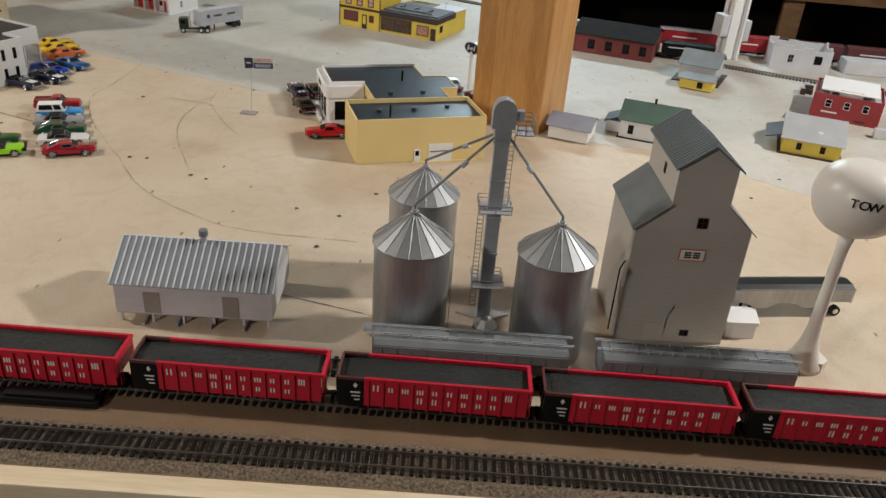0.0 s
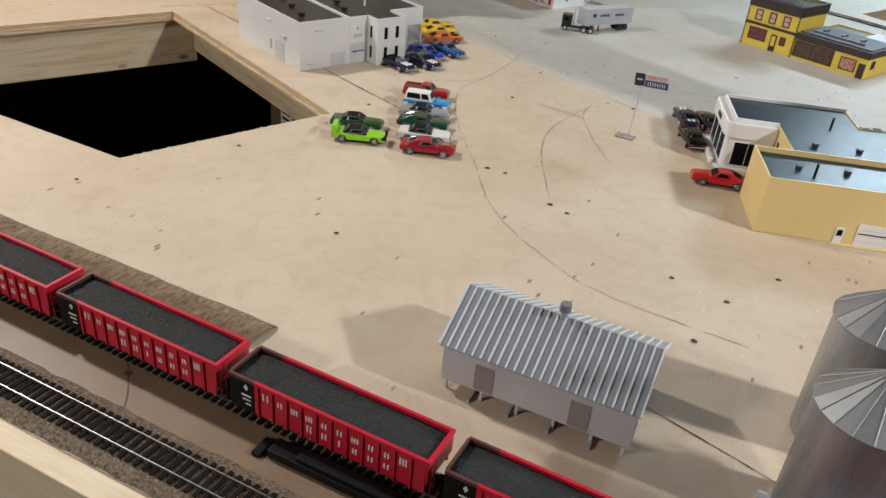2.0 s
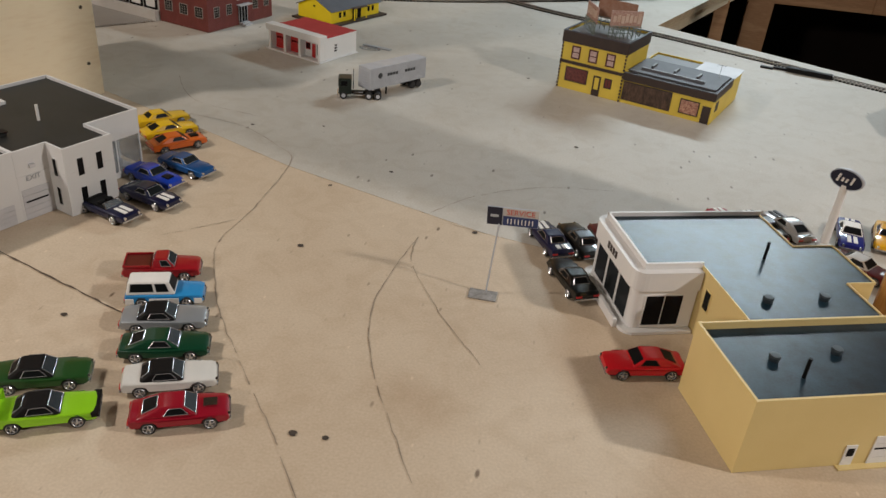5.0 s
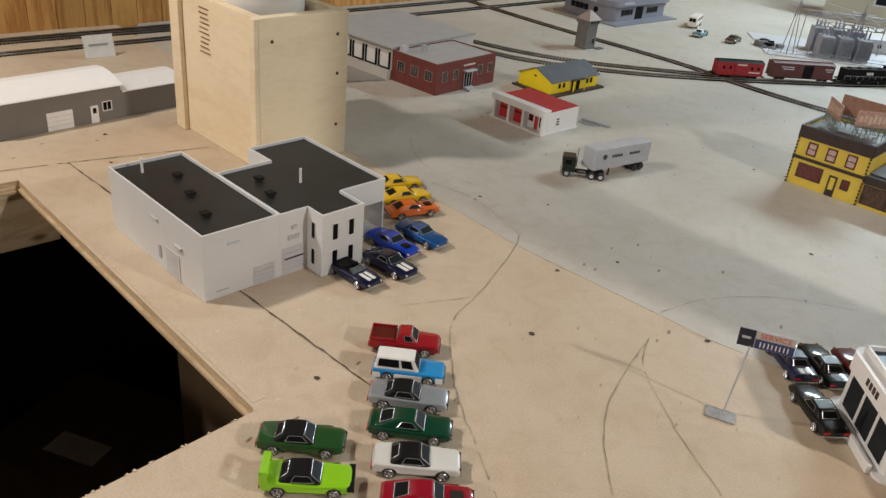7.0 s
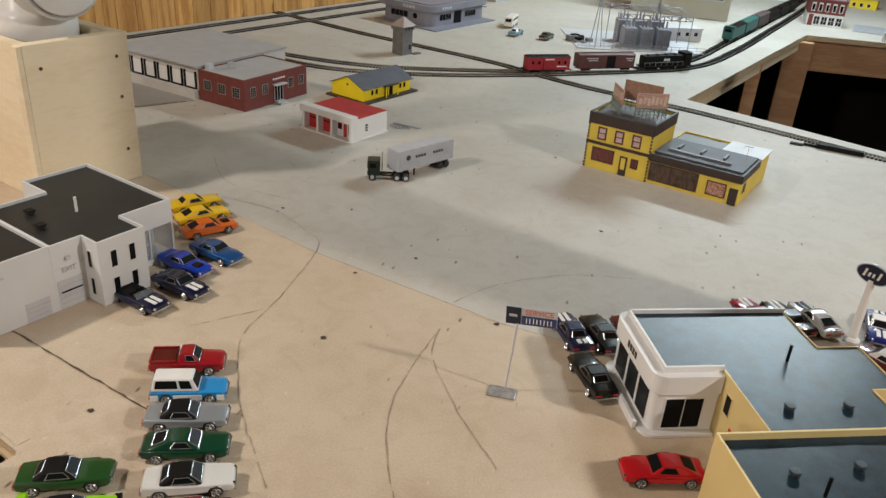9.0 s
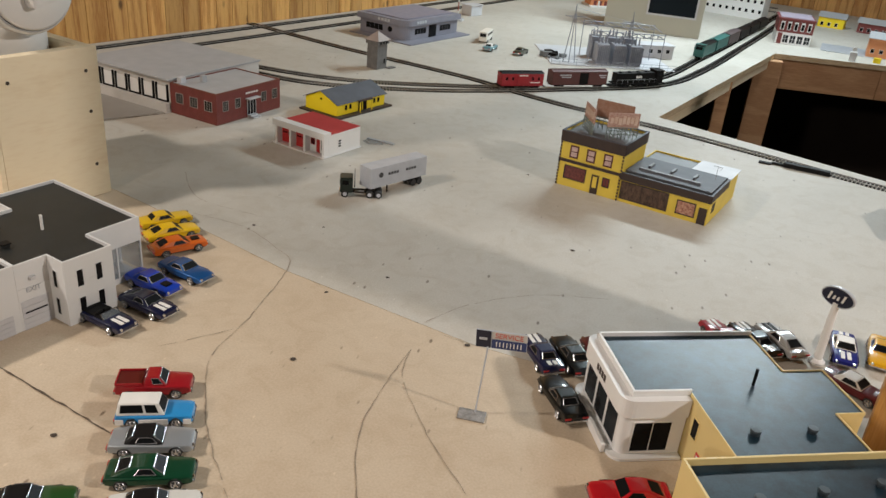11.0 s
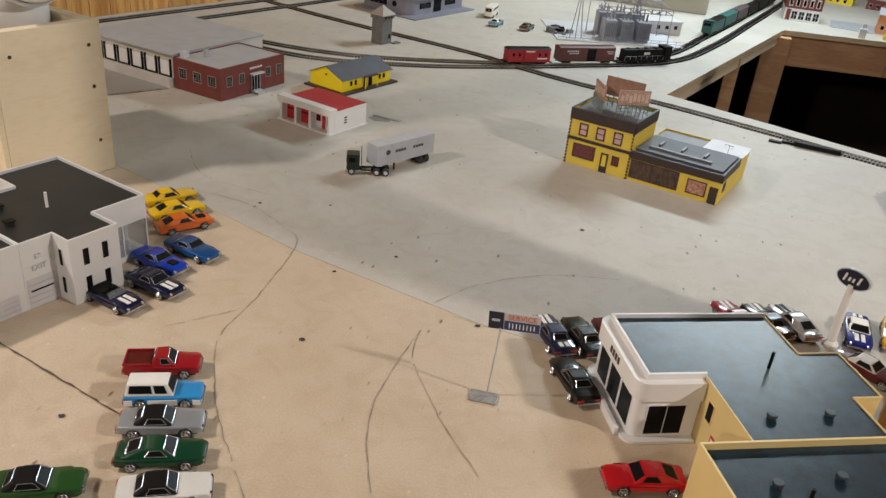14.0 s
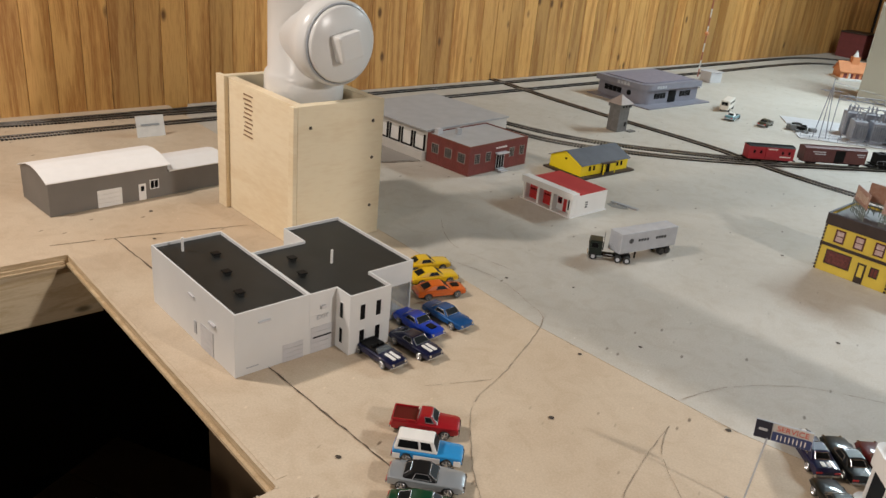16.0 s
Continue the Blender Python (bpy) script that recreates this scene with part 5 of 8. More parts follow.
def car(label, x, y, deg, body, roof=None, style="coupe", stripe=None, lower=None, s=1.0, rims=None, hood=None, bright=True):
    """A die-cast car, its nose towards +x. style: coupe, fastback, wagon, pickup or convertible."""
    ob = thing("toy_car" if style not in ("pickup", "wagon") else "toy_truck", label, "toy car", x, y, deg, 0.0004)
    ob.scale = (s * 1.06, s * 1.06, s * 1.06)
    roof = roof or body
    L, Wd = 0.0715, 0.0142
    hz, bz = (0.0128, 0.0032) if style not in ("wagon", "pickup") else (0.0148, 0.0046)
    tail = hz + (0.0012 if style in ("coupe", "pickup") else 0.0004)
    r, ax = (0.0053, (-0.0215, 0.0215)) if style not in ("wagon",) else (0.0058, (-0.0200, 0.0205))
    def arch(cx):
        return [(cx + (r + 0.0009) * math.cos(t), max(bz, 0.0046 + (r + 0.0009) * math.sin(t))) for t in [math.pi * k / 8 for k in range(9)]][::-1]
    prof = [(-L / 2 + 0.001, bz + 0.001)] + [p for p in arch(ax[0])] + [p for p in arch(ax[1])] + [(L / 2 - 0.002, bz + 0.001), (L / 2, 0.0068), (L / 2 - 0.0006, hz - 0.0022), (L / 2 - 0.004, hz - 0.0006), (0.014, hz), (-0.022, tail), (-L / 2 + 0.002, tail - 0.0003), (-L / 2, hz - 0.003)]
    rows = ((-1.0, -0.5), (-0.95, 0.15), (-0.80, 0.62), (-0.4, 0.95), (0.4, 0.95), (0.80, 0.62), (0.95, 0.15), (1.0, -0.5))
    bm = bmesh.new()
    rings = []
    for f, crown in rows:
        ring = []
        for px, pz in prof:
            k = 1 - 0.10 * max(0, abs(px) / (L / 2) - 0.62) / 0.38
            up = 0.0012 * (crown - 1) if pz > 0.0105 else 0.0
            k *= 0.93 if pz < 0.0048 else 0.955 if pz > 0.0105 else 1.0
            k *= 1.0 + 0.028 * math.exp(-((abs(px) - 0.0215) / 0.007) ** 2)
            ring.append(bm.verts.new((px * (0.985 + 0.015 * crown), f * Wd * k, pz + up)))
        rings.append(ring)
    m = len(prof)
    for a, b in zip(rings, rings[1:]):
        for i in range(m):
            bm.faces.new((a[i], a[(i + 1) % m], b[(i + 1) % m], b[i]))
    bm.faces.new(rings[0])
    bm.faces.new(rings[-1])
    bd = soften(part("body", bm, body, ob), 0.0018)
    if lower is not None:
        for sg in (-1, 1):
            lo, hi = sorted((sg * Wd * 0.985, sg * (Wd * 1.02 + 0.0002)))
            for u0, u1 in ((-0.0345, -0.0268), (-0.0132, 0.0137), (0.0273, 0.0345)):
                part("side_band", box(u0, u1, lo, hi, 0.0052, 0.0112, 0.0004), lower, bd, "white lower side")
    if style == "wagon":
        cab = [(-0.0340, hz), (0.0110, hz), (0.0050, hz + 0.0118), (-0.0315, hz + 0.0118)]
    elif style == "pickup":
        cab = [(-0.008, hz), (0.014, hz), (0.006, hz + 0.0078), (-0.006, hz + 0.0078)]
    elif style == "fastback":
        cab = [(-0.031, hz), (0.014, hz), (0.003, hz + 0.0066), (-0.012, hz + 0.0068)]
    else:
        cab = [(-0.0235, hz), (0.0120, hz), (0.0020, hz + 0.0066), (-0.0130, hz + 0.0066)]
    iw, ow = Wd * 0.66, Wd * 0.90
    top, bot = cab[2][1], hz - 0.0009
    if style != "convertible":
        bm = bmesh.new()
        lo = [bm.verts.new((px, sg * ow, bot)) for sg in (-1, 1) for px in (cab[0][0], cab[1][0])]
        hi = [bm.verts.new((px, sg * iw, top)) for sg in (-1, 1) for px in (cab[3][0], cab[2][0])]
        for q in ((lo[0], lo[1], hi[1], hi[0]), (lo[2], lo[3], hi[3], hi[2]), (lo[0], lo[2], hi[2], hi[0]), (lo[1], lo[3], hi[3], hi[1]), tuple(hi[i] for i in (0, 1, 3, 2)), tuple(lo[i] for i in (0, 1, 3, 2))):
            bm.faces.new(q)
        soften(part("cabin", bm, roof, ob), 0.0017)
        (rb, fb, ft, rt) = [c[0] for c in cab]
        def glazing(name, c4, u0, u1, v0, v1):
            w = part(name, plate(*c4, u0, u1, v0, v1), CARGLASS, ob, "dark window glass")
            if bright:
                p4 = [Vector(p) for p in c4]
                nn = (p4[1] - p4[0]).cross(p4[3] - p4[0]).normalized() * 0.0003
                at = lambda u, v: tuple(p4[0].lerp(p4[1], u).lerp(p4[3].lerp(p4[2], u), v) + nn)
                c = [at(u0, v0), at(u1, v0), at(u1, v1), at(u0, v1)]
                part("window_trim", rods([(c[i], c[(i + 1) % 4]) for i in range(4)], 0.00032, 5), RIMM, w, "bright metal trim")
        glazing("windscreen", ((fb, -ow, bot), (fb, ow, bot), (ft, iw, top), (ft, -iw, top)), 0.07, 0.93, 0.20, 0.90)
        glazing("rear_window", ((rb, ow, bot), (rb, -ow, bot), (rt, -iw, top), (rt, iw, top)), 0.16, 0.84, 0.28, 0.84)
        for sg in (-1, 1):
            c4 = ((rb, sg * ow, bot), (fb, sg * ow, bot), (ft, sg * iw, top), (rt, sg * iw, top)) if sg < 0 else ((fb, ow, bot), (rb, ow, bot), (rt, iw, top), (ft, iw, top))
            spans = ((0.08, 0.58), (0.64, 0.90)) if style == "wagon" else ((0.42, 0.88),) if style in ("pickup", "fastback") else ((0.30, 0.90),)
            for u0, u1 in spans if sg < 0 else [(1 - b, 1 - a) for a, b in spans]:
                glazing("side_window", c4, u0, u1, 0.26, 0.86)
    else:
        part("cockpit", box(-0.020, 0.009, -Wd * 0.78, Wd * 0.78, hz - 0.0008, hz + 0.0008, 0.0005), BLACK, ob)
        part("windscreen", prism([(0.010, hz), (0.0104, hz), (0.0054, hz + 0.0052), (0.0050, hz + 0.0052)], -Wd * 0.74, Wd * 0.74, "y"), CLEAR, ob)
        part("windscreen_frame", rods([((0.0102, -Wd * 0.78, hz), (0.0052, -Wd * 0.72, hz + 0.0053)), ((0.0052, -Wd * 0.72, hz + 0.0053), (0.0052, Wd * 0.72, hz + 0.0053)), ((0.0052, Wd * 0.72, hz + 0.0053), (0.0102, Wd * 0.78, hz))], 0.0005, 6), CHROME, ob)
        for y in (-0.005, 0.005):
            part("seat", box(-0.006, -0.002, y - 0.004, y + 0.004, hz, hz + 0.004, 0.001), BLACK, ob)
        part("folded_top", box(-0.026, -0.0195, -Wd * 0.74, Wd * 0.74, hz - 0.001, hz + 0.0026, 0.001), BLACK, ob)
    if style == "pickup":
        part("bed", boxes([(-0.033, -0.010, -Wd * 0.84, Wd * 0.84, tail - 0.0006, tail + 0.0004)]), paint("bed_dark", (0.10, 0.006, 0.008)), ob)
        for y in (-Wd * 0.88, Wd * 0.88):
            part("bed_rail", box(-0.034, -0.009, y - 0.0009, y + 0.0009, tail - 0.0004, tail + 0.0018, 0.0004), body, ob)
        part("tailgate", box(-0.0345, -0.033, -Wd * 0.9, Wd * 0.9, tail - 0.0004, tail + 0.0018, 0.0004), body, ob)
    if stripe is not None:
        for y in (-0.0034, 0.0034):
            part("stripe", boxes([(0.0145, L / 2 - 0.0045, y - 0.0021, y + 0.0021, hz - 0.0012, hz + 0.0003)]), stripe, ob)
            part("stripe", boxes([(-L / 2 + 0.004, cab[0][0] - 0.001, y - 0.0021, y + 0.0021, tail - 0.0008, tail + 0.0003)]), stripe, ob)
    if hood is not None:
        part("hood_scoop", boxes([(0.017, 0.027, -0.0045, 0.0045, hz - 0.001, hz + 0.0014)]), hood, ob)
    for sg in (-1, 1):
        part("bumper", boxes([(sg * L / 2 - 0.0007, sg * L / 2 + 0.0007, -Wd * 0.86, Wd * 0.86, 0.0052, 0.0068)]), RIMM, ob)
        for y in (-0.0092, 0.0092):
            if sg > 0:
                part("headlight", rods([((L / 2 - 0.0012, y, 0.0092), (L / 2 + 0.0003, y, 0.0092))], 0.0016, 10), CHROME, ob)
            else:
                part("tail_light", boxes([(-L / 2 - 0.0003, -L / 2 + 0.001, y - 0.003, y + 0.003, 0.0082, 0.0100)]), REDDOOR, ob)
    for cx in ax:
        for sg in (-1, 1):
            y0, y1 = sg * (Wd - 0.0032), sg * (Wd + 0.0003)
            w = part("wheel", rods([((cx, y0, r), (cx, y1, r))], r, 18), TYRE, ob)
            part("rim", spoked_rim(cx, y1, r, sg), rims or RIMM, w, "bright five-spoke rim")
            part("hub", rods([((cx, y1, r), (cx, y1 + sg * 0.0008, r))], r * 0.17, 8), CHROME, w)
    part("chassis", boxes([(-0.031, 0.031, -Wd * 0.8, Wd * 0.8, 0.0028, 0.0045)]), BLACK, ob)
    return ob


car("dark red toy pickup with an open bed parked in a row", -0.6205, 1.4275, 21, paint("crimson", (0.33, 0.010, 0.016)), style="pickup", s=0.98)
car("blue and white toy wagon with a white roof", -0.5955, 1.3865, 20, paint("skyblue", (0.03, 0.28, 0.62)), WHITE, "wagon", lower=WHITE, s=0.95, bright=False)
car("silver toy coupe with a black vinyl roof", -0.5775, 1.350, 20, paint("silver", (0.42, 0.45, 0.48), 0.5), BLACK)
car("dark green toy fastback parked in a row", -0.5575, 1.313, 20, paint("bottle", (0.004, 0.050, 0.022)), style="fastback")
car("white toy coupe with a black roof", -0.533, 1.2755, 24, paint("white", (0.72, 0.71, 0.67)), BLACK)
car("deep red toy sports car with chrome engine parts", -0.506, 1.240, 24, paint("deepred", (0.30, 0.006, 0.02)), style="fastback", hood=CHROME)
car("dark olive green toy coupe with a black roof", -0.632, 1.250, 24, paint("olive", (0.018, 0.072, 0.016)), BLACK)
lime = car("lime green toy muscle car with a tall rear wing", -0.602, 1.213, 26, paint("lime", (0.28, 0.62, 0.015)), BLACK)
part("rear_wing", boxes([(-0.0355, -0.0295, -0.0125, 0.0125, 0.0205, 0.0215), (-0.0355, -0.029, -0.0128, -0.0118, 0.0125, 0.0215), (-0.0355, -0.029, 0.0118, 0.0128, 0.0125, 0.0215)]), paint("lime", (0.28, 0.62, 0.015)), lime)
part("nose_stripe", boxes([(0.031, 0.0362, -0.0135, 0.0135, 0.0075, 0.0112)]), BLACK, lime)
car("navy blue toy convertible with white stripes", -0.738, 1.524, -18, paint("navy", (0.005, 0.007, 0.035)), style="convertible", stripe=WHITE)
car("navy blue toy coupe with white stripes", -0.711, 1.568, -18, paint("navy", (0.005, 0.007, 0.035)), stripe=WHITE, style="fastback")
car("bright blue toy muscle car beside the white building", -0.733, 1.6165, -18, paint("royal", (0.008, 0.045, 0.40)), hood=BLACK)
car("metallic blue toy coupe beside the white building", -0.712, 1.660, -18, paint("metalblue", (0.012, 0.09, 0.28), 0.3))
car("orange toy hot rod with an exposed engine", -0.757, 1.722, 50, paint("orange", (0.62, 0.12, 0.012)), style="fastback", hood=BLACK, bright=False)
car("yellow toy sports car", -0.786, 1.756, 50, paint("yellow", (0.80, 0.50, 0.01)), style="fastback", bright=False)
car("yellow toy racing car", -0.816, 1.790, 50, paint("yellow", (0.80, 0.50, 0.01)), bright=False)
car("dark blue toy coupe with white hood stripes by the dealership", -0.243, 1.620, 118, paint("midnight", (0.008, 0.010, 0.05)), stripe=WHITE)
car("black toy coupe by the dealership", -0.208, 1.628, 118, paint("black", (0.004, 0.005, 0.005)))
car("black toy sedan beside the showroom window", -0.213, 1.540, 118, paint("black", (0.004, 0.005, 0.005)))
car("dark red toy coupe behind the showroom", -0.172, 1.640, 118, paint("maroon", (0.12, 0.012, 0.014)))
car("bright red toy coupe beside the yellow garage", -0.1415, 1.412, 196, paint("signal", (0.62, 0.012, 0.02)), style="fastback", bright=False)
car("silver grey toy fastback with dark stripes", 0.046, 1.752, 118, paint("ash", (0.50, 0.50, 0.50), 0.2), style="fastback", stripe=BLACK)
car("navy and white toy coupe under the oval sign", 0.122, 1.757, -100, paint("indigo", (0.02, 0.025, 0.19)), WHITE, stripe=WHITE)
car("red toy coupe with stripes behind the dealership", -0.025, 1.735, 118, paint("rose", (0.40, 0.02, 0.04)), stripe=WHITE)
car("dark toy coupe with a white roof stripe", 0.012, 1.742, 118, paint("black", (0.004, 0.005, 0.005)), stripe=WHITE)
car("yellow toy coupe near the wooden post", 0.168, 1.765, -105, paint("amber", (0.72, 0.38, 0.01)))
car("maroon toy coupe beside the dealership's rear wall", 0.115, 1.672, -40, paint("maroon", (0.12, 0.012, 0.014)), roof=WHITE)


# ---- white garage building ----
def white_garage():
    ob = thing("white_garage", "white two-storey model garage with dark flat roofs", "building", -0.848, 1.388, 68.5 - 90)
    def q(u, v):
        return (-v, u)
    H = 0.0825
    a = [q(0, 0.0), q(0.0985, 0.0), q(0.0985, 0.225), q(0, 0.225)]
    b = [q(0.0987, 0.0), q(0.137, 0.0), q(0.137, -0.029), q(0.199, -0.029), q(0.199, 0.015), q(0.270, 0.015), q(0.270, 0.193), q(0.178, 0.200), q(0.172, 0.142), q(0.0987, 0.142)]
    b[7] = q(0.178, 0.193)
    b[8] = q(0.178, 0.142)
    parapet(ob, a, 0.0004, H, GARWHITE, FLATROOF)
    # the wing: its upper storey reaches over an open glazed corner
    low = [q(0.0987, 0.0), q(0.137, 0.0), q(0.137, -0.029), q(0.199, -0.029), q(0.199, 0.058), q(0.270, 0.058)] + b[6:]
    parapet(ob, low, 0.0004, 0.0515, GARWHITE, GARWHITE, drop=0.0005)
    parapet(ob, b, 0.0517, H - 0.0006, GARWHITE, FLATROOF)
    part("upper_floor", prism([q(0.1990, 0.0152), q(0.2698, 0.0152), q(0.2698, 0.0578), q(0.1990, 0.0578)], 0.0500, 0.0516), GARWHITE, ob)
    panel(ob, "x+", 0.062, 0.090, 0.0006, 0.024, 0.0, SIDING, "roller_door", 0.0007, "light grey patch door", 3)
    panel(ob, "y-", -0.085, -0.053, 0.0006, 0.034, 0.0, SIDING, "roller_door", 0.0008, "grey sectional garage door", 4)
    panel(ob, "y-", -0.103, -0.097, 0.012, 0.029, 0.0, LEGGREY, "wicket_window", 0.0008)
    panel(ob, "y-", -0.06, -0.045, 0.045, 0.048, 0.0, SIDING, "wall_lamp", 0.003)
    panel(ob, "y-", -0.115, -0.1, 0.06, 0.062, 0.0, SIDING, "wall_bracket", 0.002)
    panel(ob, "x+", 0.03, 0.045, 0.064, 0.066, 0.0, SIDING, "wall_lamp", 0.0025)
    panel(ob, "x+", 0.014, 0.030, 0.0085, 0.0100, 0.0, LEGGREY, "signature_bar", 0.0004)
    panel(ob, "x+", 0.101, 0.133, 0.0006, 0.036, 0.0, SIDING, "roller_door", 0.0008, "grey exit garage door", 4)
    panel(ob, "x+", 0.104, 0.130, 0.0205, 0.0225, 0.0, GLASSD, "door_window", 0.0011)
    words(ob, "EXIT", 0.0085, pose(0.0006, 0.117, 0.048, 90, 0, 90), LEGGREY)
    panel(ob, "x+", 0.114, 0.120, 0.060, 0.064, 0.0, SIDING, "wall_lamp", 0.004)
    for z in (0.021, 0.056):
        for u in (0.156, 0.180):
            window(ob, "x+", u, z, 0.0075, 0.0205, 0.029, GARWHITE, GLASSD, (0, 0), rim=0.0007)
        window(ob, "y-", 0.012, z, 0.0062, 0.0205, 0.137, GARWHITE, GLASSD, (0, 0), rim=0.0007)
    # showroom corner: clear panes between slim posts
    for k in range(2):
        u = 0.2005 + k * 0.0345
        part("pane", boxes([(-0.0165, -0.0160, u + 0.0018, u + 0.0330, 0.0080, 0.0498)]), CLEAR, ob, "clear showroom glass")
    part("pane", boxes([(-0.0560, -0.0172, 0.2685, 0.2690, 0.0080, 0.0498)]), CLEAR, ob, "clear showroom glass")
    for u in (0.1995, 0.2340, 0.2680):
        part("mullion", box(-0.0172, -0.0152, u, u + 0.0018, 0.0006, 0.0498), GARWHITE, ob)
    part("sill", box(-0.0174, -0.0150, 0.1993, 0.2698, 0.0004, 0.0080), GARWHITE, ob)
    part("counter", box(-0.046, -0.034, 0.212, 0.255, 0.0030, 0.0150, 0.001), SIDING, ob)
    part("showroom_floor", box(-0.0578, -0.0175, 0.1993, 0.2695, 0.0003, 0.0022), SIDING, ob)
    zr = H - 0.004
    for u, v in ((0.032, 0.048), (0.045, 0.105), (0.058, 0.16), (0.122, 0.055), (0.135, 0.10)):
        x, y = q(u, v)
        r = part("roof_vent", box(x - 0.004, x + 0.004, y - 0.004, y + 0.004, zr, zr + 0.004, 0.0004), FLATROOF, ob)
        part("vent_cap", box(x - 0.0052, x + 0.0052, y - 0.0052, y + 0.0052, zr + 0.004, zr + 0.0054), BLACK, r)
    for u, v in ((0.030, 0.196), (0.175, 0.068)):
        x, y = q(u, v)
        part("vent_pipe", cyl(0.0017, (x, y, zr), (x, y, zr + 0.019), 12), WHITE, ob, "white roof pipe")


white_garage()


# ---- plywood tower with the drain pipe ----
def pipe_box():
    ob = thing("plywood_box", "bare plywood box built round a drain pipe", "box", -1.013, 1.722, 68.5)
    a, b, h, t = 0.160, 0.240, 0.230, 0.017
    part("side_panel", box(0, a, 0.0, t, 0.0004, h, 0.001), PLY, ob)
    part("side_panel", box(0, a, b - t, b, 0.0004, h, 0.001), PLY, ob)
    part("side_panel", box(0.0002, t, t + 0.0005, b - t - 0.0005, 0.0004, h - 0.001, 0.001), PLY, ob)
    part("side_panel", box(a - t, a - 0.0002, t + 0.0005, b - t - 0.0005, 0.0004, h - 0.001, 0.001), PLY, ob)
    part("corner_strip", box(-0.008, -0.0002, b - 0.024, b + 0.004, 0.0004, h + 0.002, 0.001), PLY, ob)
    part("corner_strip", box(-0.0075, -0.0002, 0.0, 0.014, 0.0004, h - 0.001, 0.001), PLY, ob)
    for x, z in ((0.022, 0.196), (0.139, 0.196), (0.140, 0.052), (0.140, 0.135)):
        part("screw", rods([((x, -0.0006, z), (x, 0.002, z))], 0.0027, 10), HOLE, ob)
    for k in range(10):
        part("saw_mark", boxes([(-0.0009, -0.0001, 0.135 + 0.002 * (k % 3), 0.165 - 0.0015 * (k % 4), 0.145 + k * 0.0075, 0.147 + k * 0.0075)]), DARKWOOD, ob)
    px, py = 0.080, 0.112
    pipe = thing("drain_pipe", "white plastic drain pipe tee with a square-lugged cleanout plug", "pipe", *(ob.matrix_basis @ Vector((px, py, 0))).to_2d(), 68.5)
    part("pipe", cyl(0.053, (0, 0, 0.0004), (0, 0, 0.24), 40), PVC, pipe, smooth=False)
    part("hub", lathe([(0.054, 0.200), (0.064, 0.206), (0.064, 0.249), (0.062, 0.256), (0.058, 0.262), (0.058, 0.375), (0.063, 0.382), (0.063, 0.41), (0.055, 0.42)], 44), PVC, pipe, smooth=True)
    part("pipe", cyl(0.052, (0, 0, 0.40), (0, 0, 1.419), 40), PVC, pipe)
    zc = 0.316
    def side(pro, name, label=""):
        o = part(name, lathe(pro, 44), PVC, pipe, label, smooth=True)
        o.matrix_basis = pose(0, 0, zc, 90, 0, 0)
        return o
    side([(0.056, 0.0), (0.056, 0.052), (0.064, 0.058), (0.064, 0.096), (0.060, 0.098)], "branch")
    side([(0.0605, 0.0982), (0.0605, 0.0995), (0.058, 0.1000), (0.058, 0.0985)], "seal_ring").data.materials[0] = LEGGREY
    plug = side([(0.0572, 0.098), (0.0572, 0.104), (0.054, 0.107), (0.01, 0.1075), (0.001, 0.1076)], "plug")
    lug = part("lug", box(-0.021, 0.021, -0.130, -0.1072, -0.021, 0.021, 0.005), PVC, pipe, "raised square lug")
    lug.matrix_basis = pose(0, 0, zc, 0, -15, 0)


pipe_box()


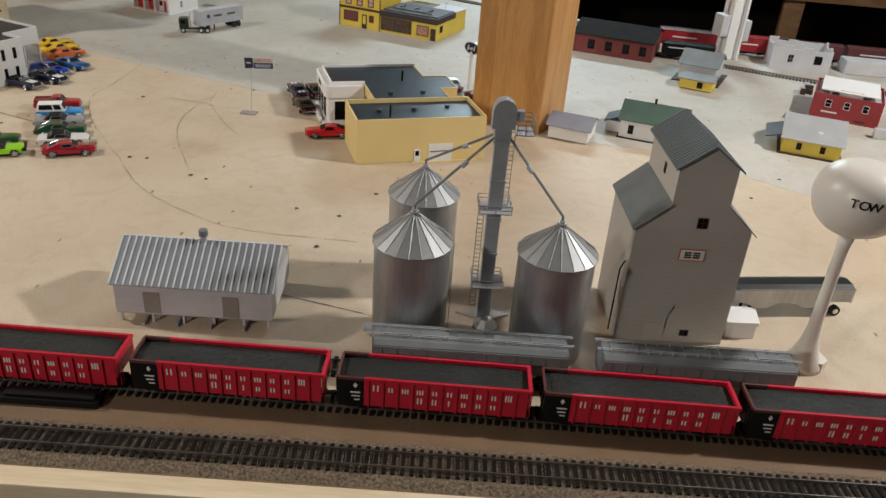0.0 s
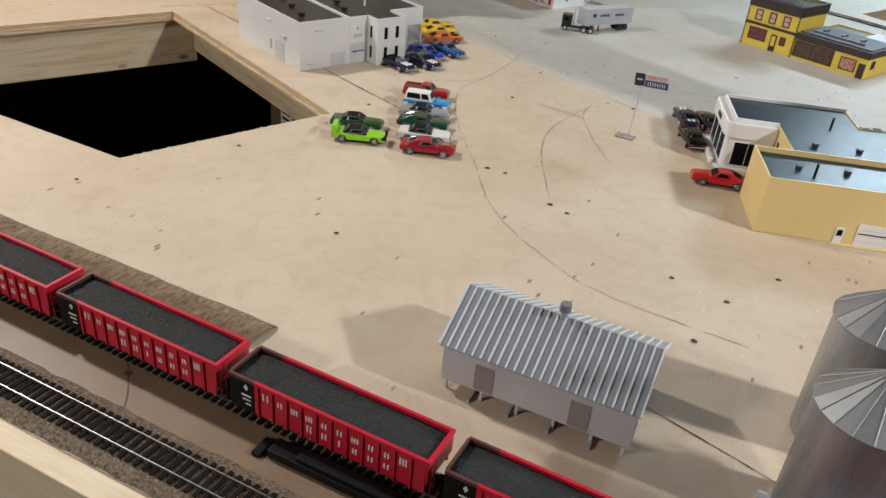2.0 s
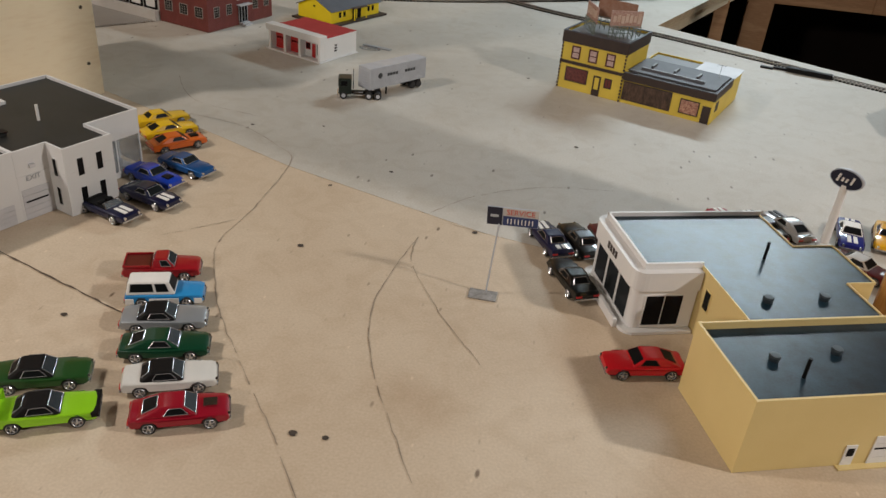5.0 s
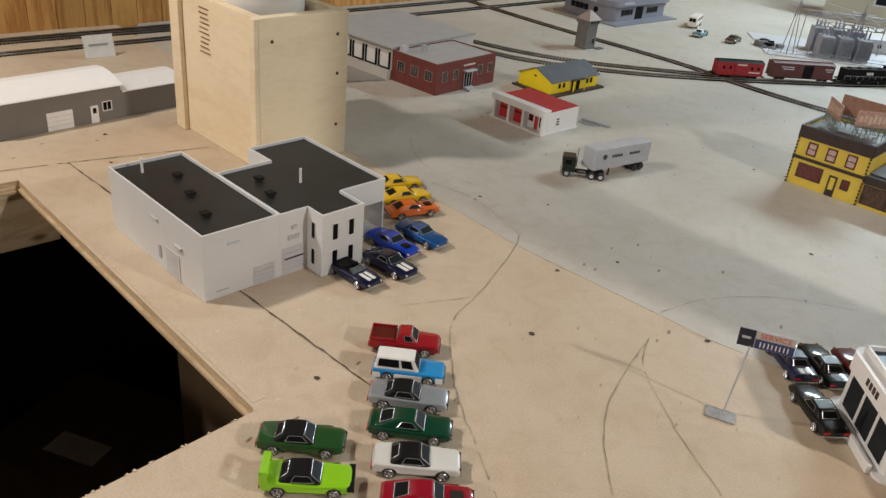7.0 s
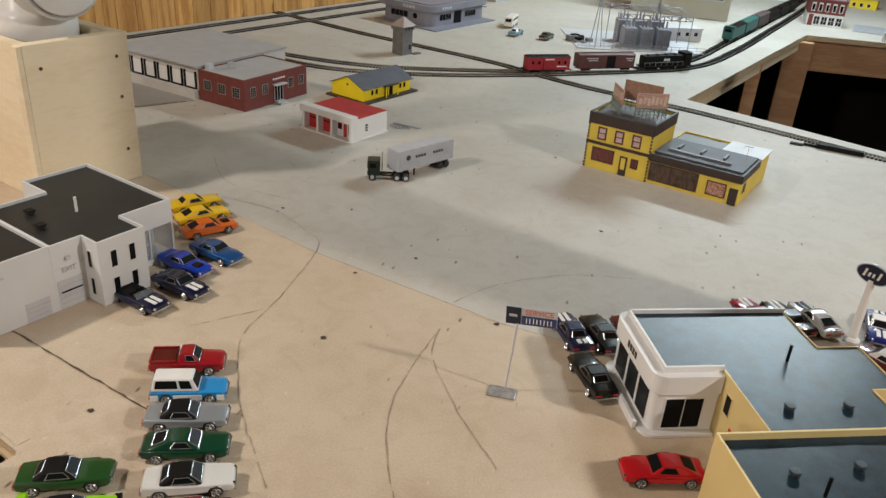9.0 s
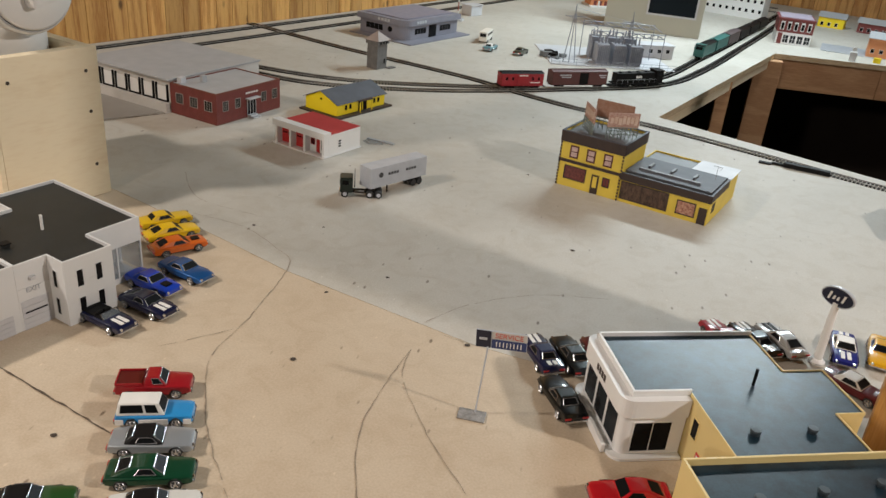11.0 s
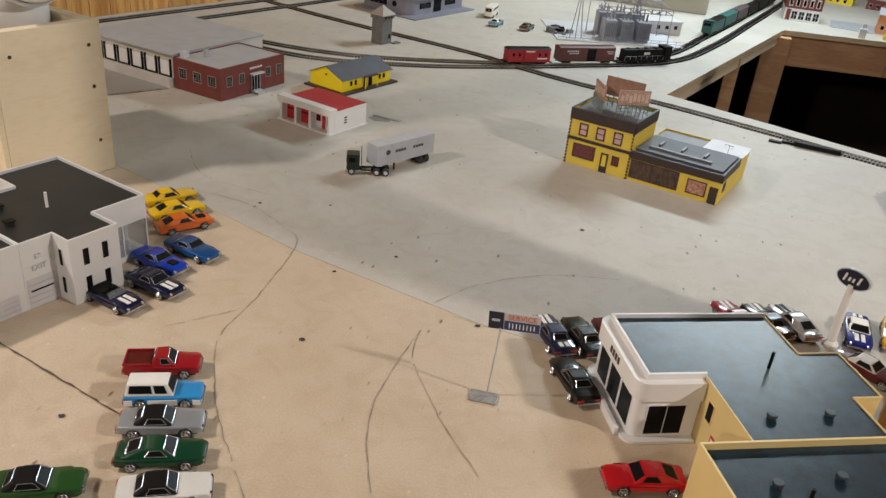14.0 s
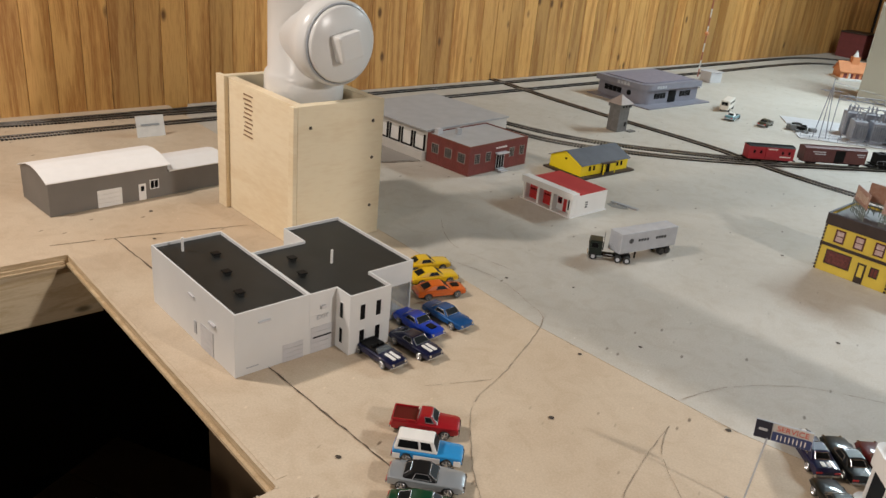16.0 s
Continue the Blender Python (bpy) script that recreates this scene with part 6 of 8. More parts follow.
# ---- grey warehouse with a white roof ----
def grey_warehouse():
    ob = thing("grey_warehouse", "long grey model warehouse with a white arched roof", "building", -1.397, 1.581, 72.5)
    L, D, h = 0.205, 0.115, 0.058
    sec = [(0, 0.0004), (D, 0.0004), (D, h)] + [(D * (1 - t), h + 0.013 * math.sin(math.pi * t)) for t in (0.15, 0.3, 0.5, 0.7, 0.85)] + [(0, h)]
    part("wall", prism(sec, 0, L, "x"), WAREGREY, ob)
    rf = [(-0.003, h - 0.001)] + [(D * t, h + 0.001 + 0.013 * math.sin(math.pi * t)) for t in (0.0, 0.15, 0.3, 0.5, 0.7, 0.85, 1.0)] + [(D + 0.003, h - 0.001)]
    up = [(y, z + 0.0014) for y, z in rf][::-1]
    part("roof", prism(rf + up, -0.003, L + 0.003, "x"), SNOW, ob, "white card roof")
    h2 = 0.044
    sec = [(0.002, 0.0004), (D - 0.02, 0.0004), (D - 0.02, h2)] + [(0.002 + (D - 0.022) * (1 - t), h2 + 0.011 * math.sin(math.pi * t)) for t in (0.2, 0.4, 0.6, 0.8)] + [(0.002, h2)]
    part("wing_wall", prism(sec, L + 0.0005, L + 0.12, "x"), WAREGREY, ob)
    rf = [(0.0, h2)] + [(0.002 + (D - 0.022) * t, h2 + 0.001 + 0.011 * math.sin(math.pi * t)) for t in (0.0, 0.2, 0.4, 0.6, 0.8, 1.0)]
    part("wing_roof", prism(rf + [(y, z + 0.0014) for y, z in rf][::-1], L + 0.0035, L + 0.122, "x"), SNOW, ob)
    panel(ob, "y-", 0.078, 0.120, 0.0006, 0.031, 0.0, OFFWHITE, "garage_door", 0.0009, "white sectional door", 3)
    d = panel(ob, "y-", 0.150, 0.163, 0.0006, 0.030, 0.0, OFFWHITE, "door", 0.0009)
    part("door_pane", boxes([(0.1535, 0.1595, -0.0013, -0.0008, 0.017, 0.026)]), GLASSD, d)
    window(ob, "y-", 0.179, 0.026, 0.014, 0.014, 0.0, OFFWHITE, GLASSD, (1, 0), rim=0.0014)
    card = thing("paper_note", "small folded white paper note standing by the wall tracks", "note", -1.637, 1.990, 67)
    part("sheet", prism([(0, 0.0004), (0.001, 0.0004), (0.012, 0.045), (0.011, 0.045)], 0, 0.062, "x"), WHITE, card)
    part("writing", prism([(0.0053 - 0.0005, 0.024), (0.0058 - 0.0005, 0.0245), (0.0066 - 0.0005, 0.028), (0.0060 - 0.0005, 0.028)], 0.01, 0.05, "x"), LEGGREY, card)


grey_warehouse()


# ---- dealership ----
def dealership():
    ob = thing("dealership", "butter-yellow model car dealership with white showroom and blue-grey roofs", "building", -0.0735, 1.300, 20.5)
    h = 0.0735
    parapet(ob, [(0, 0), (0.213, 0), (0.213, 0.1015), (0, 0.1015)], 0.0004, h, YELLOW, BLUEROOF, drop=0.007)
    hb = 0.0715
    foot = [(0.182, 0.1020), (0.182, 0.158), (0.212, 0.158), (0.212, 0.229), (0.167, 0.229), (0.167, 0.298), (0.0502, 0.298), (0.0502, 0.1020)]
    part("rear_wall", prism(foot, 0.0004, 0.0683), YELLOW, ob)
    part("roof", prism([(0.0512, 0.1022), (0.1808, 0.1022), (0.1808, 0.158), (0.2108, 0.159), (0.2108, 0.228), (0.1658, 0.228), (0.1658, 0.2978), (-0.0062, 0.2978), (-0.0062, 0.1968), (0.0512, 0.1968)], 0.0684, 0.0699), BLUEROOF, ob)
    for x0, x1, y0, y1 in ((0.0500, 0.0511, 0.1022, 0.1945), (0.1809, 0.1820, 0.1022, 0.1569), (0.1809, 0.2120, 0.1570, 0.1581), (0.2109, 0.2120, 0.1582, 0.2279), (0.1671, 0.2120, 0.2280, 0.2291), (0.1659, 0.1670, 0.2280, 0.2970)):
        part("parapet", box(x0, x1, y0, y1, 0.0684, hb), YELLOW, ob)
    # rear garage front
    panel(ob, "y-", 0.118, 0.158, 0.0006, 0.030, 0.0, OFFWHITE, "garage_door", 0.0009, "white sectional garage door", 3)
    panel(ob, "y-", 0.120, 0.156, 0.0165, 0.0180, 0.0, GLASSD, "door_window", 0.0012)
    d = panel(ob, "y-", 0.094, 0.104, 0.0006, 0.022, 0.0, OFFWHITE, "door", 0.0009)
    part("door_pane", boxes([(0.096, 0.102, -0.0013, -0.0008, 0.011, 0.019)]), GLASSD, d)
    part("sill", box(0.09, 0.2, -0.006, -0.0001, 0.0002, 0.0012), YELLOW, ob)
    # white showroom with a rounded fascia
    def rounded(x0, x1, y0, y1, r, corners):
        pts = []
        for cx, cy_, a0, on in ((x0, y0, 180, corners[0]), (x1, y0, 270, corners[1]), (x1, y1, 0, corners[2]), (x0, y1, 90, corners[3])):
            if not on:
                pts.append((cx, cy_))
                continue
            ox, oy = cx + (r if cx == x0 else -r), cy_ + (r if cy_ == y0 else -r)
            pts += [(ox + r * math.cos(radians(a0 + k * 15)), oy + r * math.sin(radians(a0 + k * 15))) for k in range(7)]
        return pts
    x0, x1, y0, y1 = -0.020, 0.0488, 0.186, 0.306
    part("base_slab", prism(rounded(x0 - 0.004, x1, y0 - 0.005, y1 + 0.002, 0.014, (1, 0, 0, 1)), 0.0003, 0.0035), OFFWHITE, ob)
    part("lower_wall", prism(rounded(x0 + 0.004, x1, y0 + 0.003, y1 - 0.004, 0.008, (1, 0, 0, 1)), 0.0036, 0.048), OFFWHITE, ob)
    fas = part("fascia", prism(rounded(x0, x1, y0, y1, 0.014, (1, 0, 0, 1)), 0.048, 0.0682), OFFWHITE, ob, "smooth white rounded fascia")
    bm = bmesh.new()
    for p in ((x0 + 0.011, x0 + 0.0135, y0 + 0.010, y1 - 0.006), (x0 + 0.011, x1 + 0.002, y0 + 0.008, y0 + 0.0105), (x0 + 0.011, 0.168, y1 - 0.008, y1 - 0.0055)):
        bx(bm, *p, 0.0683, 0.0745)
    part("roof_curb", bm, OFFWHITE, ob)
    window(ob, "y-", 0.016, 0.024, 0.038, 0.034, y0 + 0.003, OFFWHITE, GLASSD, (1, 0), rim=0.0012)
    for k in range(3):
        window(ob, "x-", 0.2135 + k * 0.031, 0.0265, 0.027, 0.038, x0 + 0.004, OFFWHITE, GLASSM, (0, 0), rim=0.0014)
    part("bench_sill", box(x0 - 0.009, x0 - 0.0045, 0.196, 0.285, 0.0003, 0.010, 0.0008), OFFWHITE, ob)
    # brand lettering on the fascia stands as four plain bars
    for k in range(4):
        yy = 0.258 - k * 0.0068
        part("letter_bar", boxes([(x0 - 0.0006, x0 + 0.0004, yy - 0.0022, yy + 0.0022, 0.055, 0.0625)]), TRIM, fas)
    window(ob, "x-", 0.172, 0.045, 0.010, 0.020, 0.050, YELLOW, GLASSD, (0, 0))
    panel(ob, "x-", 0.145, 0.160, 0.004, 0.028, 0.050, REDDOOR, "notice_board", 0.0007)
    panel(ob, "x-", 0.147, 0.158, 0.006, 0.026, 0.050, OFFWHITE, "notice", 0.0010)
    panel(ob, "x-", 0.118, 0.130, 0.020, 0.024, 0.050, TAVY, "notice", 0.0007)
    window(ob, "y-", 0.196, 0.045, 0.007, 0.008, 0.158, YELLOW, GLASSD, (0, 0))
    zr = h - 0.007
    for x, y, z in ((0.047, 0.055, zr), (0.107, 0.060, zr), (0.165, 0.066, zr), (0.084, 0.133, 0.0699), (0.141, 0.133, 0.0699)):
        v = part("roof_vent", cyl(0.0041, (x, y, z), (x, y, z + 0.0038), 14), VENTBLUE, ob)
        part("vent_cap", cyl(0.0049, (x, y, z + 0.0038), (x, y, z + 0.0056), 16, 0.0044), VENTLID, v)
    for x, y, z in ((0.06, 0.032, zr), (0.122, 0.207, 0.0699)):
        part("vent_pipe", cyl(0.0016, (x, y, z), (x, y, z + 0.019), 10), BLACK, ob)


dealership()


def service_sign():
    ob = thing("service_sign", "clear-stemmed dealer service sign in blue, white and red", "sign", -0.301, 1.490, 0)
    part("base", box(-0.015, 0.014, -0.009, 0.009, 0.0004, 0.0018, 0.0005), ACRYLIC, ob, "scuffed clear plastic base")
    part("post", rods([((0.002, 0.006, 0.0015), (0.0065, 0.0085, 0.0815))], 0.0010, 8), SILVERP, ob, "thin clear stem")
    b = part("board", box(-0.0255, 0.0255, -0.0008, 0.0008, -0.0098, 0.0098, 0.0003), SILVERP, ob)
    b.matrix_basis = pose(0.0190, 0.0095, 0.0905, 0, -3.0, 0.5)
    part("blue_square", box(-0.0252, -0.0105, -0.0014, -0.0008, -0.0094, 0.0094), OVALBLUE, b)
    part("red_band", box(-0.0095, 0.0250, -0.0012, -0.0008, 0.0012, 0.0092), DOCKGREY, b)
    part("blue_band", box(-0.0095, 0.0250, -0.0014, -0.0008, -0.0092, 0.0006), NAVY, b)
    words(b, "SERVICE", 0.0078, pose(0.0078, -0.0013, 0.0050, 90, 0, 0), SIGNRED)
    for k in range(4):
        x = -0.0030 + k * 0.0070
        part("letter_bar", boxes([(x - 0.0022, x - 0.0012, -0.0018, -0.0014, -0.0070, -0.0016), (x + 0.0012, x + 0.0022, -0.0018, -0.0014, -0.0070, -0.0016)]), WHITE, b)
    part("emblem", boxes([(-0.0220, -0.0140, -0.0018, -0.0014, -0.0008, 0.0018)]), SILVERP, b)


service_sign()


def oval_sign():
    ob = thing("oval_sign", "dark blue oval dealer sign with white rim on a white pole", "sign", 0.086, 1.728, -42)
    part("base", lathe([(0.0095, 0.0004), (0.0095, 0.003), (0.0065, 0.006), (0.005, 0.0065)], 20), OFFWHITE, ob)
    part("pole", cyl(0.0052, (0, 0, 0.006), (0, 0, 0.084), 18, 0.0042), OFFWHITE, ob, smooth=False)
    def oval(a, b, y0, y1):
        return prism([(a * math.cos(t), 0.0915 + b * math.sin(t)) for t in [2 * math.pi * k / 36 for k in range(36)]], y0, y1, "y")
    p = part("rim", oval(0.0205, 0.0122, -0.0022, 0.0022), SILVERP, ob)
    f = part("face", oval(0.0190, 0.0108, -0.0028, -0.0022), OVALBLUE, p)
    part("face", oval(0.0190, 0.0108, 0.0022, 0.0028), OVALBLUE, p)
    for x0, z0, z1, sk in ((-0.0115, 0.0865, 0.0965, 0.0022), (-0.0055, 0.0880, 0.0930, 0.0010), (-0.0005, 0.0880, 0.0930, 0.0010), (0.0055, 0.0875, 0.0970, 0.0022)):
        part("script_bar", prism([(x0, z0), (x0 + 0.0026, z0), (x0 + 0.0026 + sk, z1), (x0 + sk, z1)], -0.0033, -0.0028, "y"), WHITE, f)


oval_sign()

# ---- wooden post ----
ob = thing("wooden_post", "thick amber-stained square wooden post through the layout", "post", 0.2215, 1.5125, -23.5)
part("timber", box(-0.137, 0, 0, 0.137, -1.0, 1.419, 0.006), POSTW, ob)


# ---- tavern ----
MAROON = mat("maroon_frame", (0.11, 0.028, 0.024), (0.075, 0.02, 0.018), 0.55)


def tavern():
    ob = thing("tavern", "yellow model tavern with brown trim and rooftop billboards", "building", -0.2755, 2.218, -21)
    a, d, h = 0.1195, 0.112, 0.102
    parapet(ob, [(0, 0), (a, 0), (a, d), (0, d)], 0.0004, h, TAVY, GRAPHITE, drop=0.004)
    for z0, z1, o in ((0.0830, 0.1022, 0.0016), (0.046, 0.0515, 0.0012)):
        part("cornice", boxes([(-o, a + o, -o, -0.0001, z0, z1), (a + 0.0001, a + o, -o, d, z0, z1), (-o, -0.0001, -o, d, z0, z1)]), TRIM, ob)
    for x in (-0.0008, a - 0.0022):
        part("corner_trim", boxes([(x, x + 0.003, -0.0014, -0.0001, 0.0006 + 0.006 * k, 0.0044 + 0.006 * k) for k in range(14)]), TRIM, ob)
    for k in range(3):
        w = window(ob, "y-", 0.027 + k * 0.0325, 0.0675, 0.0120, 0.0185, 0.0, MAROON, mat("curtain", (0.70, 0.60, 0.56), (0.45, 0.24, 0.22), 0.5, scale=220), (0, 1), rim=0.0022, out=0.0014)
    window(ob, "y-", 0.034, 0.028, 0.040, 0.023, 0.0, TRIM, mat("bar_window", (0.20, 0.055, 0.05), (0.07, 0.022, 0.02), 0.25, scale=260), (0, 0), rim=0.0014, out=0.001)
    dr = panel(ob, "y-", 0.067, 0.081, 0.0006, 0.036, 0.0, TRIM, "door", 0.0010)
    part("door_pane", boxes([(0.070, 0.078, -0.0014, -0.0009, 0.012, 0.033)]), TAVY, dr)
    window(ob, "y-", 0.0945, 0.027, 0.010, 0.014, 0.0, TRIM, BRICKD, (1, 0), rim=0.0018, out=0.001)
    part("coping", boxes([(-0.0016, a + 0.0016, -0.0016, 0.0024, 0.1023, 0.1036), (-0.0016, 0.0024, 0.0025, d + 0.001, 0.1023, 0.1036), (a - 0.0024, a + 0.0016, 0.0025, d + 0.001, 0.1023, 0.1036), (0.0025, a - 0.0025, d - 0.003, d + 0.001, 0.1023, 0.1036)]), SLATE, ob)
    # low hall
    x0, x1, d2, h2 = a + 0.0003, 0.279, 0.178, 0.053
    parapet(ob, [(x0, 0.0015), (x1, 0.0015), (x1, d2), (x0, d2)], 0.0004, h2, TAVY, GRAPHITE, drop=0.003)
    part("cornice", boxes([(x0, x1 + 0.0018, -0.0006, 0.0014, 0.0405, 0.0535), (x1 + 0.0001, x1 + 0.0018, -0.0006, 0.11, 0.0405, 0.0535)]), TRIM, ob)
    part("coping", boxes([(x0, x1 + 0.0018, -0.0006, 0.0034, 0.0536, 0.0546), (x1 - 0.002, x1 + 0.0018, 0.0035, 0.11, 0.0536, 0.0546), (x0, x1 - 0.0021, 0.107, 0.110, 0.0536, 0.0546)]), SLATE, ob)
    part("rear_roof", box(x0 + 0.09, x1 + 0.003, 0.1115, d2 + 0.003, h2 + 0.0005, h2 + 0.0016), SIDING, ob, "pale grey rear roof")
    part("roof_slab", box(x0 + 0.003, x1 - 0.004, 0.012, 0.11, h2 + 0.0006, h2 + 0.0036), SLATE, ob)
    part("roof_ridge", box(x0 + 0.02, x1 - 0.03, 0.030, 0.036, h2 + 0.0036, h2 + 0.0075), GRAPHITE, ob)
    for k in range(3):
        part("skylight", box(x0 + 0.03 + k * 0.04, x0 + 0.034 + k * 0.04, 0.05, 0.075, h2 + 0.0036, h2 + 0.008), GRAPHITE, ob)
    window(ob, "y-", x0 + 0.046, 0.0225, 0.084, 0.030, 0.0015, TRIM, mat("hall_window", (0.13, 0.075, 0.05), (0.022, 0.015, 0.012), 0.25, scale=240, stretch=(1, 1, 0.4)), (0, 0), rim=0.0014, out=0.001)
    window(ob, "y-", x0 + 0.121, 0.021, 0.030, 0.022, 0.0015, TRIM, mat("cafe_window", (0.62, 0.38, 0.27), (0.20, 0.05, 0.035), 0.3, scale=260), (0, 0), rim=0.0016, out=0.001)
    dr = panel(ob, "y-", x0 + 0.143, x0 + 0.157, 0.0006, 0.030, 0.0015, TRIM, "door", 0.001)
    window(ob, "x+", 0.028, 0.026, 0.014, 0.014, x1, TRIM, GLASSD, (0, 1), rim=0.0014)
    rows = [((x1 - 0.02, 0.09, h2), (x1 - 0.02, 0.09, h2 + 0.026)), ((x1 - 0.028, 0.09, h2 + 0.025), (x1 - 0.012, 0.09, h2 + 0.025)), ((x1 - 0.026, 0.084, h2 + 0.022), (x1 - 0.026, 0.096, h2 + 0.022)), ((x1 - 0.014, 0.084, h2 + 0.022), (x1 - 0.014, 0.096, h2 + 0.022))]
    part("antenna", rods(rows, 0.0004, 5), SILVERP, ob)
    # angled billboards on a frame
    for k, (cx, cy_, ang, hw) in enumerate(((0.030, 0.040, 130, 0.029), (0.093, 0.040, 222, 0.029), (0.062, 0.075, 180, 0.036))):
        m = pose(cx, cy_, 0, 0, 0, ang)
        rust = mat("rusty_billboard", (0.27, 0.125, 0.075), (0.34, 0.21, 0.15), 0.7, scale=120) if k == 2 else mat("faded_billboard", (0.46, 0.33, 0.28), (0.30, 0.14, 0.10), 0.7, scale=320)
        lat = mat("lattice_green", (0.20, 0.24, 0.21), (0.14, 0.17, 0.15), 0.6)
        bm = boxes([(-hw, hw, -0.0008, 0.0008, h + 0.016, h + (0.044 if k < 2 else 0.050))])
        bm.transform(m)
        bb = part("billboard", bm, rust, ob, "weathered brown billboard")
        bm = rods([((-hw + hw / 4 * i, 0.0014, h - 0.004), (-hw + hw / 4 * i, 0.0014, h + 0.018)) for i in range(9)] + [((-hw, 0.0014, h + z), (hw, 0.0014, h + z)) for z in (0.006, 0.012, 0.018)] + [((-hw + hw / 2 * i, 0.0014, h), (-hw / 2 + hw / 2 * i, 0.0014, h + 0.018)) for i in range(4)], 0.0007, 5)
        bm.transform(m)
        part("lattice", bm, lat, ob)
        rg = random.Random(k)
        if k == 2:
            continue
        bm = boxes([(-0.026 + 0.0075 * i, -0.0205 + 0.0075 * i, 0.0008, 0.0014, h + 0.022 + rg.uniform(0, 0.004), h + 0.035 + rg.uniform(0, 0.005)) for i in range(7)])
        bm.transform(m)
        part("letter_bar", bm, mat("faded_letters", (0.58, 0.46, 0.38), (0.45, 0.30, 0.22), 0.7), bb)


tavern()


# ---- semi truck ----
def semi():
    ob = thing("semi_tractor", "dark green model cab-over semi tractor", "toy truck", -0.6165, 1.9935, 17)
    GREENP = mat("cab_green", (0.011, 0.020, 0.014), (0.008, 0.014, 0.010), 0.35)
    part("cab", box(0.0, 0.021, 0.001, 0.027, 0.008, 0.034, 0.0018), GREENP, ob)
    window(ob, "x-", 0.014, 0.026, 0.021, 0.009, 0.0, GREENP, GLASSD, (1, 0))
    window(ob, "y-", 0.009, 0.026, 0.010, 0.008, 0.001, GREENP, GLASSD, (0, 0))
    part("frame", box(0.004, 0.070, 0.009, 0.019, 0.0065, 0.0100), BLACK, ob)
    part("bumper", box(-0.0022, -0.0002, 0.001, 0.027, 0.0035, 0.0085, 0.0005), CHROME, ob)
    part("fuel_tank", rods([((0.024, 0.004, 0.0085), (0.040, 0.004, 0.0085))], 0.0034, 12), CHROME, ob)
    part("exhaust_stack", rods([((0.024, 0.024, 0.01), (0.024, 0.024, 0.043))], 0.0010, 8), CHROME, ob)
    for x, d in ((0.008, 0.0045), (0.049, 0.008), (0.064, 0.008)):
        for y in (0.0, 0.028 - d):
            w = part("wheel", rods([((x, y, 0.0062), (x, y + d, 0.0062))], 0.0060, 16), TYRE, ob)
            part("hub", rods([((x, y - 0.0004, 0.0062), (x, y + d + 0.0004, 0.0062))], 0.0034, 12), SILVERP, w)
    tr = thing("semi_trailer", "ribbed silver model box semi-trailer with dark side marks", "trailer", -0.5695, 2.012, 57)
    L = 0.128
    part("box", box(0, L, 0, 0.029, 0.0145, 0.0500, 0.0010), SILVERP, tr)
    part("side_ribs", boxes([(0.003 + 0.0025 * k, 0.0036 + 0.0025 * k, -0.0004, 0.0002, 0.016, 0.049) for k in range(50)]), SILVERP, tr)
    part("front_ribs", boxes([(-0.0006, 0.0004, 0.003, 0.026, 0.017 + 0.0045 * k, 0.0188 + 0.0045 * k) for k in range(7)]), SILVERP, tr)
    MARK = mat("dark_mark", (0.05, 0.052, 0.058), (0.035, 0.036, 0.04), 0.5)
    for x in [0.038 + 0.0062 * k for k in range(4)] + [0.078 + 0.0062 * k for k in range(4)]:
        part("letter_bar", boxes([(x, x + 0.0045, -0.0009, -0.0004, 0.033, 0.0375)]), MARK, tr)
    part("emblem", rods([((0.022, -0.0009, 0.036), (0.022, -0.0003, 0.036))], 0.0046, 14), MARK, tr)
    for y in (0.004, 0.023):
        part("landing_gear", boxes([(0.040, 0.042, y, y + 0.002, 0.0004, 0.0144)]), BLACK, tr)
    part("bogie", box(0.092, 0.122, 0.006, 0.023, 0.0085, 0.0144), BLACK, tr)
    for x in (0.099, 0.113):
        for y in (0.0, 0.021):
            part("wheel", rods([((x, y, 0.0062), (x, y + 0.008, 0.0062))], 0.0060, 16), TYRE, tr)


semi()


